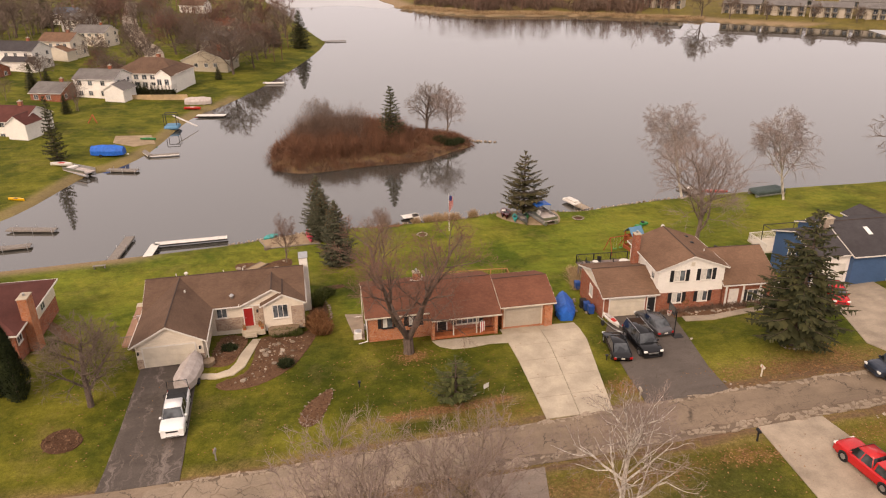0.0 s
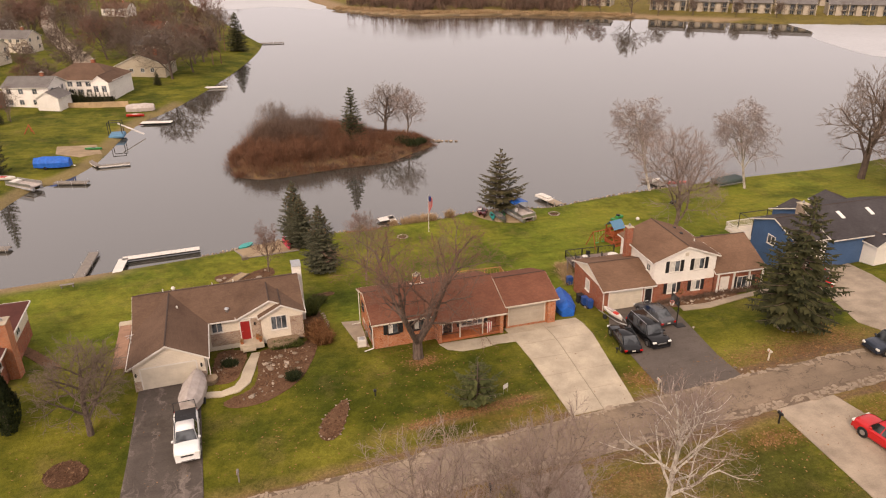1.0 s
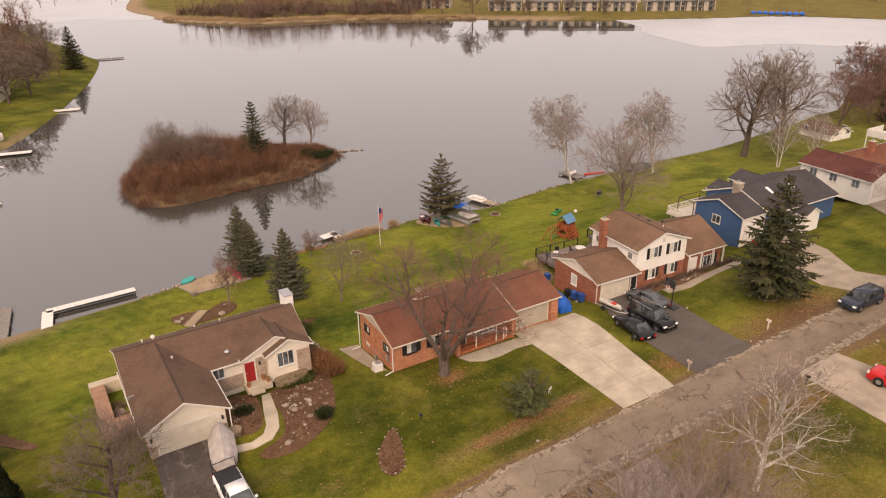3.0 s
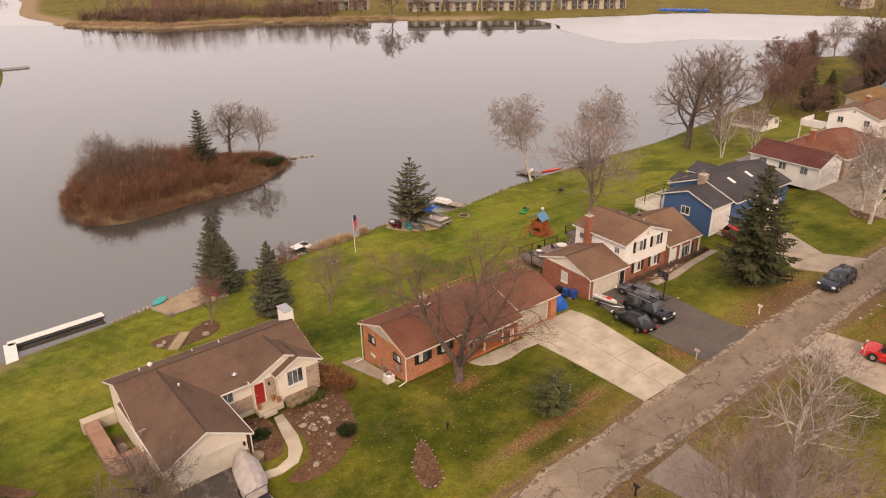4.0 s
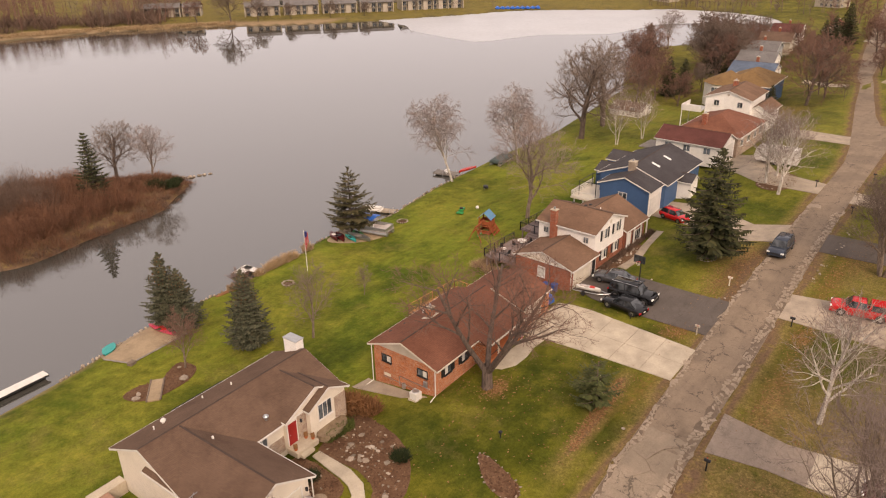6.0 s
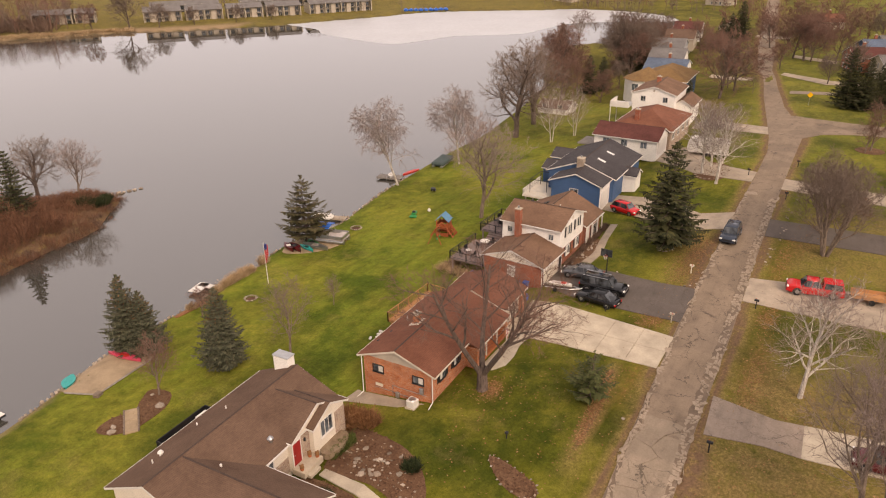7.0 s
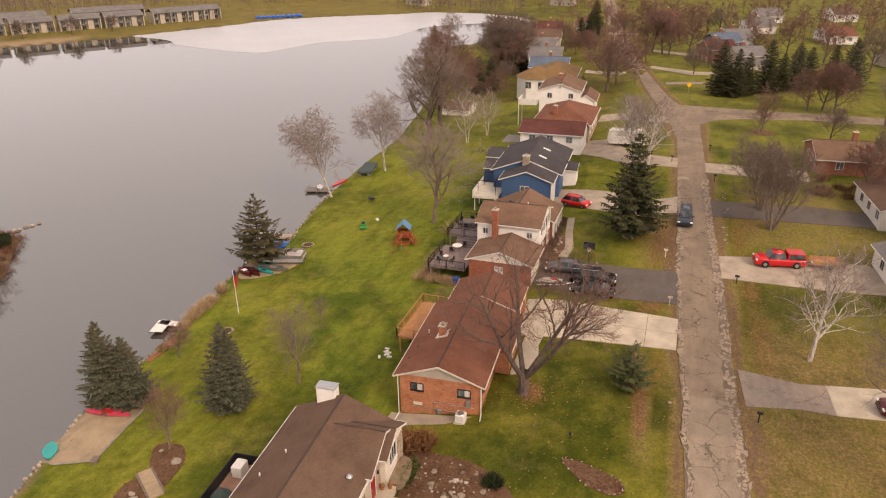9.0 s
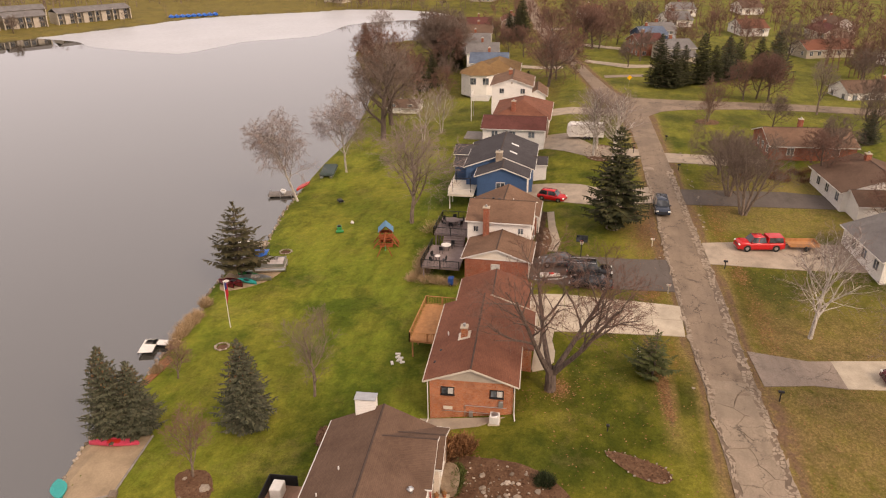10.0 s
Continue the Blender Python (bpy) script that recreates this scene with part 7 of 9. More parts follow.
brush("shrub", [(-22.3, 66 + k * 0.9, 0.6, 0.8) for k in range(5)] + [(-23.2, 70.5, 0.8, 0.9), (-22.8, 72.0, 0.8, 0.9)], M["shrub_brown"], "bare shrubs in a sunken bed beside a house", 150, 0.025, 16)
brush("shrub", [(63 + random.Random(k).uniform(-3, 6), 29 + random.Random(k + 50).uniform(-6, 6), 1.0, 1.2) for k in range(16)], M["shrub_red"], "reddish bare shrubs before a house", 120, 0.03, 17)

# leaf litter on the lawns
b = Branches()
r = random.Random(77)
spots = [(r.gauss(38, 6), r.gauss(50.6, 1.2)) for _ in range(900)] + [(r.uniform(-30, 24), r.uniform(48, 60)) for _ in range(700)] + [(r.uniform(-12, 40), r.uniform(24, 41)) for _ in range(1500)] \
    + [(r.gauss(4.8, 2.8), r.gauss(60, 2.2)) for _ in range(160)] + [(r.gauss(cx, 0.5 * rx), r.gauss(cy, 0.5 * ry)) for cx, cy, rx, ry, _ in LEAF_TURF[:9] for _ in range(330)] + [(x, 49.75 + 0.105 * x + r.gauss(0, 0.28)) for x in (r.uniform(2, 13) for _ in range(700))]
gz = height([p[0] for p in spots], [p[1] for p in spots])
for (x, y), g in zip(spots, gz):
    a, s = r.uniform(0, 6.28), r.uniform(0.05, 0.11)
    p = Vector((x, y, g + 0.03))
    b.blade(p, p + Vector((math.cos(a), math.sin(a), r.uniform(0, 0.4))) * s * 2, Vector((-math.sin(a), math.cos(a), 0)), s * 0.7)
tagged(piece("fallen_leaves", b.mesh("fallen_leaves", M["leaf_fallen"]), None), "scattered brown fallen leaves on the lawn", "leaves", "", "stuff")


# ---- decks, docks and garden things ----
def deck(label, x0, x1, y0, y1, z, mat, rail, rail_mat, sides, posts=True, legs=True, planks=0.14, group=""):
    """A raised deck of boards with posts and railings. sides: which edges carry a rail."""
    d = thing("deck", label, "deck", (0, 0, 0), 0, group)
    n = int((y1 - y0) / (planks * 2))
    me = None
    for i in range(n):
        a = y0 + (y1 - y0) * i / n
        bm = box(x0, x1, a, a + (y1 - y0) / n - 0.012, z - 0.04, z)
        part("board", bm, M[mat], d)
    part("joist_frame", box(x0 + 0.05, x1 - 0.05, y0 + 0.05, y1 - 0.05, z - 0.24, z - 0.045), M[mat], d)
    if legs:
        for x in np.linspace(x0 + 0.2, x1 - 0.35, 4):
            g = ground_z(x, y1)
            part("leg", box(x, x + 0.15, y1 - 0.3, y1 - 0.15, g - 0.1, z - 0.24), M[mat], d)
    ends = {"S": ((x0, y0), (x1, y0)), "N": ((x0, y1), (x1, y1)), "W": ((x0, y0), (x0, y1)), "E": ((x1, y0), (x1, y1))}
    for s in sides:
        a, b = Vector(ends[s][0]), Vector(ends[s][1])
        k = max(2, int((b - a).length / 1.8))
        for i in range(k + 1):
            p = a.lerp(b, i / k)
            part("rail_post", box(p.x - 0.05, p.x + 0.05, p.y - 0.05, p.y + 0.05, z - 0.2, z + rail), M[rail_mat], d)
        r = part("handrail", rods([((*a, z + rail), (*b, z + rail), 0.045)]), M[rail_mat], d)
        part("bottom_rail", rods([((*a, z + 0.1), (*b, z + 0.1), 0.025)]), M[rail_mat], d)
        m = int((b - a).length / 0.18)
        for i in range(m):
            p = a.lerp(b, (i + 0.5) / m)
            part("baluster", rods([((p.x, p.y, z + 0.1), (p.x, p.y, z + rail), 0.013)], 4), M[rail_mat], d)
    return d


deck("new orange cedar deck on posts behind a brick house", 9.9, 17.6, 70.95, 74.6, 0.0, "wood", 0.95, "wood", "NWE")
deck("dark stained deck with black iron railings, lower level", 26.9, 33.4, 72.6, 77.3, -0.15, "darkdeck", 0.95, "dark_metal", "NW")
deck("dark stained deck with black iron railings, upper level", 35.0, 41.0, 72.9, 77.4, 0.75, "darkdeck", 0.95, "dark_metal", "NWE")
st = thing("deck_stairs", "dark stained steps joining two deck levels", "stairs")
for i in range(4):
    part("step", box(33.42 + i * 0.39, 33.42 + (i + 1) * 0.39, 73.2, 76.0, -0.9, 0.0 + i * 0.19), M["darkdeck"], st)


def table(x, y, z, label, rr=0.6, mat="white", h=0.74):
    t = thing("garden_table", label, "table", (x, y, z))
    part("tabletop", rods([((0, 0, h - 0.05), (0, 0, h), rr, rr)], 16), M[mat], t)
    for a in (0.8, 2.37, 3.94, 5.5):
        part("leg", rods([((math.cos(a) * rr * 0.8, math.sin(a) * rr * 0.8, 0), (math.cos(a) * rr * 0.7, math.sin(a) * rr * 0.7, h - 0.05), 0.025)]), M["dark_metal"], t)


def chair(x, y, z, rot, mat="dark_metal", label="dark metal garden chair on a deck"):
    c = thing("garden_chair", label, "chair", (x, y, z), rot, "garden chairs")
    part("seat", box(-0.25, 0.25, -0.25, 0.25, 0.4, 0.45, 0.02), M[mat], c)
    part("backrest", box(-0.25, 0.25, 0.22, 0.27, 0.45, 0.95, 0.02), M[mat], c)
    for sx in (-0.22, 0.22):
        for sy in (-0.22, 0.22):
            part("leg", rods([((sx, sy, 0), (sx, sy, 0.42), 0.02)]), M[mat], c)


table(32.2, 75.2, -0.15, "round glass-topped garden table on a deck", 0.65)
table(28.7, 75.6, -0.15, "small round white table on a deck", 0.35)
table(38.5, 75.5, 0.75, "dark round garden table on a deck", 0.9, "darkdeck")
for x, y, a in ((31.2, 75.6, 80), (33.0, 74.6, -110), (28.0, 76.2, 60), (29.4, 76.3, -30), (28.4, 74.7, 170)):
    chair(x, y, -0.15, a)
for a in range(0, 360, 60):
    chair(38.5 + 1.3 * math.cos(radians(a)), 75.5 + 1.3 * math.sin(radians(a)), 0.75, a - 90)

# low patio deck beside the cream house
h1 = Matrix.Translation((-14.3, 61.4, 0)) @ Matrix.Rotation(radians(4), 4, "Z")
w = thing("walkway", "pink-brown boarded walk round a sunken bed", "walkway", (-14.3, 61.4, 0), 4)
part("border", box(-9.35, -8.15, 6.0, 14.3, -1.9, -1.05, 0.02), M["pinkbrown"], w)
part("border", box(-9.45, -6.65, 14.31, 15.2, -2.2, -1.0, 0.02), M["concrete"], w)
part("landing", box(-8.15, -6.65, 6.0, 8.3, -1.9, -1.03, 0.02), M["pinkbrown"], w)
bm = bmesh.new()
for i in range(16):
    add_rod(bm, (-9.3 + i * 0.17, 6.05, -1.03), (-9.3 + i * 0.17, 6.05, -0.15), 0.02, sides=4)
add_rod(bm, (-9.35, 6.05, -0.12), (-6.7, 6.05, -0.12), 0.04)
part("railing", bm, M["greywood"], w)
stone(*(h1 @ Vector((-7.6, 10.2, 0))).xy, 1.2, "grey stone block in a sunken bed")
# back patio of the cream house
p = thing("patio", "small boarded patio with a dark fence behind a house", "patio", (-14.3, 61.4, 0), 4)
part("patio_floor", box(0.9, 6.4, 14.7, 19.4, -2.9, -2.3), M["pinkbrown"], p)
for q in ((0.85, 0.92, 15.4, 19.45, -2.9, -1.3), (0.92, 6.45, 19.4, 19.47, -2.9, -1.3), (6.4, 6.47, 17.2, 19.4, -2.9, -1.3)):
    part("fence_panel", box(*q), M["dark_metal"], p)
part("hot_tub_cover", box(4.7, 5.9, 18.0, 18.9, -2.3, -1.25, 0.05), M["white"], p)
part("umbrella", rods([((2.3, 18.4, -2.3), (2.3, 18.4, -0.95), 0.03), ((2.3, 18.4, -2.0), (2.3, 18.4, -1.1), 0.95, 0.1)], 8), M["tarp_green"], p, "folded green canvas umbrella")

# raised planter and pots at the front of the cream house
pl = thing("planter", "rounded pale stone planter beneath a window", "planter", (-14.3, 61.4, 0), 4)
part("planter_wall", prism(spline([(5.6, 5.8), (5.5, 4.8), (6.7, 4.5), (8.2, 4.8), (8.35, 5.8)], 3), -1.1, -0.55), M["buff"], pl)
pl = thing("planter", "rounded buff stone planter by the garage", "planter", (-14.3, 61.4, 0), 4)
part("planter_wall", rods([((-0.1, -0.2, -0.9), (-0.1, -0.2, -0.1), 0.55, 0.62)], 12), M["buff"], pl)
for u, v, c in ((4.5, 5.95, "leaf_russet"), (4.75, 5.4, "redplastic"), (2.95, 5.5, "terracotta")):
    q = h1 @ Vector((u, v, -0.45))
    pt = thing("flower_pot", "terracotta pot with autumn flowers on a front step", "flower pot", q, 0)
    part("pot", rods([((0, 0, 0), (0, 0, 0.25), 0.13, 0.18)], 10), M["terracotta"], pt)
    bm = bmesh.new()
    bmesh.ops.create_icosphere(bm, subdivisions=2, radius=0.2, matrix=Matrix.Translation((0, 0, 0.35)))
    for v2 in bm.verts:
        v2.co *= random.Random(int(v2.co.x * 999)).uniform(0.85, 1.15)
    part("blossom", bm, M["leaf_russet"], pt)

# air conditioner
ac = thing("air_conditioner", "white box air conditioner beside a brick wall", "air conditioner", (-0.05, 64.7, ground_z(-0.05, 64.7)))
part("case", box(-0.4, 0.4, -0.42, 0.42, 0.08, 0.82, 0.04), M["white"], ac)
part("pad", box(-0.5, 0.5, -0.52, 0.52, -0.15, 0.08), M["concrete"], ac)
part("fan_guard", rods([((0, 0, 0.82), (0, 0, 0.86), 0.33, 0.3)], 14), M["metal"], ac)

# basketball hoop
g = ground_z(30.95, 58.25)
bh = thing("basketball_hoop", "black-poled basketball hoop with a clear backboard", "basketball hoop", (30.95, 58.25, g), -90)
part("pole", rods([((0, 0, 0), (0, 0, 2.9), 0.06)], 8), M["black"], bh)
part("base", box(-0.4, 0.4, -0.1, 0.9, 0, 0.18, 0.04), M["black"], bh)
bb = part("backboard", box(-0.62, 0.62, -0.55, -0.5, 2.85, 3.65), M["carglass"], bh)
part("board_frame", boxes((-0.68, 0.68, -0.56, -0.49, 2.8, 2.86), (-0.68, 0.68, -0.56, -0.49, 3.64, 3.7), (-0.68, -0.62, -0.56, -0.49, 2.86, 3.64), (0.62, 0.68, -0.56, -0.49, 2.86, 3.64)), M["black"], bb)
part("arm", rods([((0, 0, 2.85), (0, -0.5, 3.2), 0.04), ((0, 0, 2.6), (0, -0.5, 2.95), 0.04)]), M["black"], bh)
part("rim", rods([((0.23 * math.cos(a), -0.8 + 0.23 * math.sin(a), 3.0), (0.23 * math.cos(a + 0.53), -0.8 + 0.23 * math.sin(a + 0.53), 3.0), 0.015) for a in np.arange(0, 6.2, 0.52)]), M["redplastic"], bh)
part("net", rods([((0.23 * math.cos(a), -0.8 + 0.23 * math.sin(a), 3.0), (0.13 * math.cos(a), -0.8 + 0.13 * math.sin(a), 2.6), 0.012) for a in np.arange(0, 6.2, 0.52)]), M["white"], bh)


def mailbox(x, y, rot, mat, label):
    g = ground_z(x, y)
    m = thing("mailbox", label, "mailbox", (x, y, g), rot, "mailboxes along the street")
    part("post", box(-0.05, 0.05, -0.05, 0.05, -0.1, 0.9), M[mat], m)
    part("box", extrude_profile([(-0.1, 0.9), (0.1, 0.9), (0.1, 1.03), (0.06, 1.1), (0, 1.12), (-0.06, 1.1), (-0.1, 1.03)], "y", -0.24, 0.24), M[mat], m)
    part("flag", box(0.105, 0.12, 0.05, 0.09, 1.0, 1.2), M["redplastic"], m)


for x, y, a, k, lab in ((6.1, 40.7, 0, "black", "black mailbox on a post"), (30.3, 41.7, 0, "black", "black mailbox on a post"), (23.6, 48.6, 180, "taupe_panel", "faded tan mailbox on a post"), (35.1, 49.6, 180, "offwhite", "cream mailbox on a post"),
                        (-11.7, 47.9, 180, "greywood", "weathered mailbox among rocks"), (63.6, 43.8, 0, "black", "black mailbox on a post"), (80, 44.4, 0, "black", "black mailbox on a post"), (72, 50.4, 180, "black", "black mailbox on a post")):
    mailbox(x, y, a, k, lab)
for x, y, hh in ((-0.1, 55.3, 0.7), (23.1, 55.4, 0.6)):
    p = thing("light_post", "short dark garden light in the lawn", "garden light", (x, y, ground_z(x, y)))
    part("post", rods([((0, 0, 0), (0, 0, hh * 0.7), 0.05)]), M["black"], p)
    part("lantern", box(-0.13, 0.13, -0.13, 0.13, hh * 0.7, hh, 0.03), M["black"], p)
p = thing("yard_sign", "small white yard sign on wire legs", "sign", (11.0, 52.3, ground_z(11.0, 52.3)), 30)
part("board", box(-0.3, 0.3, -0.01, 0.01, 0.5, 0.95), M["white"], p)
part("wire_leg", rods([((-0.25, 0, 0), (-0.25, 0, 0.5), 0.012), ((0.25, 0, 0), (0.25, 0, 0.5), 0.012)]), M["metal"], p)
for x, y, m in ((26.6, 64.9, "bluep"), (27.4, 64.85, "bluep"), (25.0, 65.8, "bluep"), (24.9, 66.9, "bluep"), (24.8, 67.9, "dark_metal"), (25.9, 73.4, "bluep")):
    p = thing("wheeled_bin", "dark blue wheeled rubbish bin by a garage", "bin", (x, y, ground_z(x, y)), 0, "bins by the garage")
    bm = bmesh.new()
    frustum(bm, 0.28, 0.32, -0.32, -0.28, 0.26, 0.31, 0.05, 0.95)
    bmesh.ops.recalc_face_normals(bm, faces=bm.faces)
    part("bin_body", bm, M[m], p)
    part("lid", box(-0.34, 0.34, -0.33, 0.33, 0.95, 1.03, 0.03), M[m], p)
    part("wheel", rods([((-0.27, -0.33, 0.1), (-0.27, 0.33, 0.1), 0.1)], 10), M["tyre"], p)
for i in range(9):
    rr = random.Random(i)
    stone(24.0 + rr.uniform(-0.5, 0.9), 66 + i * 0.75, 0.6, "flat stepping stone beside a brick wall", "stepping stones")

# porch flag
f = thing("flag", "small red and white striped flag on a porch post", "flag", (12.1, 62.1, 1.1), 0)
part("pole", rods([((0, 0, 0.3), (0.25, -0.5, 0.7), 0.02)]), M["white"], f)
for i in range(5):
    part("stripe", box(0.02 + i * 0.09, 0.11 + i * 0.09, -0.42, -0.40, -0.75 + i * 0.06, 0.5), M["flag_red" if i % 2 else "white"], f)

# flagpole on the shore, the flag hanging in folds
f = thing("flagpole", "tall white flagpole with a limp striped flag", "flag", (13.7, 96.3, ground_z(13.7, 96.3)))
part("pole", rods([((0, 0, 0), (0, 0, 5.6), 0.05, 0.03)], 8), M["white"], f)
part("finial", rods([((0, 0, 5.6), (0, 0, 5.75), 0.07, 0.02)], 8), M["metal"], f)
for i in range(9):
    part("stripe", box(0.05 + i * 0.06, 0.05 + (i + 1) * 0.06, -0.06 + 0.05 * (i % 2), 0.0 + 0.05 * (i % 2), 3.0 + i * 0.11, 4.72 if i < 6 else 5.4 - i * 0.02), M["flag_red" if i % 2 == 0 else "white"], f)
part("canton", box(0.05, 0.41, -0.08, 0.05, 4.72, 5.45), M["flag_blue"], f)


# swing set
def play_set():
    x, y = 37.1, 84.6
    s = thing("play_set", "red-stained wooden play tower with a blue canvas roof", "play set", (x, y, ground_z(x, y)), 15)
    for px in (-0.8, 0.8):
        for py in (-0.8, 0.8):
            part("post", box(px - 0.06, px + 0.06, py - 0.06, py + 0.06, 0, 2.6), M["redwood"], s)
    part("platform", box(-0.9, 0.9, -0.9, 0.9, 1.2, 1.28), M["redwood"], s)
    for q in ((-0.9, 0.9, -0.9, -0.84), (-0.9, 0.9, 0.84, 0.9), (-0.9, -0.84, -0.9, 0.9), (0.84, 0.9, -0.9, 0.9)):
        part("guard_board", box(*q, 1.45, 1.95), M["redwood"], s)
        part("lower_board", box(*q, 0.1, 0.6), M["redwood"], s)
    for sg in (-1, 1):
        part("canvas_roof", slab_between((-1.0, sg * 1.05, 2.35), (1.0, sg * 1.05, 2.35), (1.0, 0, 3.3), (-1.0, 0, 3.3), 0.03), M["skyblue"], s)
    part("gable_board", extrude_profile([(-0.8, 2.5), (0.8, 2.5), (0, 3.2)], "x", 0.9, 0.95), M["redwood"], s)
    part("swing_beam", rods([((-0.9, 0, 2.2), (-3.6, 0.2, 2.2), 0.07)]), M["redwood"], s)
    for sg in (-1, 1):
        part("swing_leg", rods([((-3.6, 0.2, 2.25), (-3.8, 0.2 + sg * 1.0, 0), 0.06)]), M["redwood"], s)
    for xx in (-1.8, -2.8):
        w = part("swing_seat", box(xx - 0.25, xx + 0.25, 0.0, 0.2, 0.5, 0.55), M["green"], s)
        part("chain", rods([((xx - 0.22, 0.1, 0.55), (xx - 0.22, 0.1, 2.2), 0.012), ((xx + 0.22, 0.1, 0.55), (xx + 0.22, 0.1, 2.2), 0.012)]), M["metal"], w)
    for px in (-1.0, 1.0):
        part("side_frame", rods([((px, -1.75, 0), (px, -0.1, 2.3), 0.07), ((px, 1.75, 0), (px, 0.1, 2.3), 0.07), ((px, -1.3, 0.62), (px, 1.3, 0.62), 0.06)], 4), M["redwood"], s)
    for k in range(5):
        part("wall_board", box(-1.0, 1.0, -1.62 + 0.27 * k, -1.56 + 0.27 * k, 0.08 + 0.38 * k, 0.4 + 0.38 * k), M["redwood"], s)
    part("slide", slab_between((0.9, -0.3, 1.25), (0.9, 0.3, 1.25), (3.0, 0.3, 0.2), (3.0, -0.3, 0.2), 0.06), M["redwood"], s)
    part("ladder", rods([((0.5, -0.95, 1.25), (0.5, -1.9, 0), 0.04), ((-0.1, -0.95, 1.25), (-0.1, -1.9, 0), 0.04)] + [((-0.1, -0.95 - 0.19 * i, 1.25 - 0.25 * i), (0.5, -0.95 - 0.19 * i, 1.25 - 0.25 * i), 0.03) for i in range(1, 5)]), M["redwood"], s)


play_set()
t = thing("toy_tractor", "green ride-on toy on the lawn", "toy", (42.2, 93.2, ground_z(42.2, 93.2)), 20)
part("body", box(-0.6, 0.6, -0.35, 0.35, 0.25, 0.6, 0.08), M["green"], t)
part("seat", box(-0.5, -0.1, -0.25, 0.25, 0.6, 0.85, 0.05), M["black"], t)
part("canopy", box(-1.4, -0.7, -0.6, 0.5, 0.1, 0.35, 0.08), M["green"], t)
single("ball", rods([((0, 0, 0.02), (0, 0, 0.2), 0.2, 0.3), ((0, 0, 0.2), (0, 0, 0.45), 0.3, 0.15)], 10), M["white"], "white plastic bucket lying on the grass", "bucket", (44.6, 92.0, ground_z(44.6, 92)))
t = thing("wheelbarrow", "dark wheelbarrow standing on the back lawn", "wheelbarrow", (53.2, 96.8, ground_z(53.2, 96.8)), 40)
part("tray", box(-0.6, 0.5, -0.4, 0.4, 0.35, 0.75, 0.1), M["dark_metal"], t)
part("wheel", rods([((0.7, -0.06, 0.2), (0.7, 0.06, 0.2), 0.2)], 12), M["tyre"], t)
part("handle", rods([((0.6, -0.3, 0.35), (-1.3, -0.3, 0.6), 0.03), ((0.6, 0.3, 0.35), (-1.3, 0.3, 0.6), 0.03)]), M["greywood"], t)
for i in range(7):
    rr = random.Random(i + 5)
    single("scrap_board", box(-0.25, 0.25, -0.12, 0.12, 0, 0.12), M["white"], "white offcut lying below a deck", "offcut", (9.2 + rr.uniform(-1.2, 1.8), 75.6 + rr.uniform(-0.6, 0.6), ground_z(9.2, 75.6) + 0.02), rr.uniform(0, 180), "white offcuts")

# sandy beach with boats
drape("beach", [(-13.6, 96.6), (-12.2, 93.4), (-5.0, 94.3), (-4.6, 95.6), (-5.6, 97.4), (-6.0, 99.6), (-7.0, 99.85), (-11, 99.0), (-13.2, 98.4)], 0.05, M["sand"], "small square sandy beach", "beach")
part_b = thing("beach_edging", "weathered timber edging round a sandy beach", "edging")
for a, b in (((-12.2, 93.4), (-5.0, 94.3)), ((-13.6, 96.6), (-12.2, 93.4))):
    part("timber", rods([((*a, ground_z(*a) + 0.08), (*b, ground_z(*b) + 0.08), 0.1)], 4), M["greywood"], part_b)


def small_boat(label, mat, x, y, rot, l, w, h, z=None, name="kayak", inner="black", cat="boat", tilt=0):
    zz = (ground_z(x, y) + 0.05) if z is None else z
    b = thing(name, label, cat, (x, y, zz), rot)
    bm = bmesh.new()
    ellipsoid_hull(bm, -l / 2, l / 2, w, 0, h)
    part("hull", bm, M[mat], b)
    part("cockpit", rods([((-0.12 * l, 0, h - 0.03), (0.12 * l, 0, h - 0.03), 0.01, 0.01)]) if inner is None else box(-0.13 * l, 0.13 * l, -w * 0.28, w * 0.28, h - 0.05, h + 0.02, 0.015), M[inner or mat], b)
    return b


small_boat("faded red-pink canoe lying on the beach", "pink", -6.6, 97.0, 100, 4.4, 0.95, 0.4, name="canoe", inner="redplastic")
small_boat("teal plastic pedal boat on the beach", "teal", -12.2, 98.2, 40, 2.4, 1.3, 0.4, name="pedal_boat", inner="teal")
single("stone_block", box(-0.4, 0.4, -0.3, 0.3, -0.1, 0.35, 0.06), M["stone"], "grey stone block at a beach corner", "stone", (-12.2, 93.3, ground_z(-12.2, 93.3)), 20)
for q in ((-15.2, 86.9, 1.0), (-14.6, 87.4, 0.7), (-10.4, 86.4, 1.0), (-9.6, 88.6, 0.5)):
    stone(*q, "weathered log and boulder in a mulch bed")

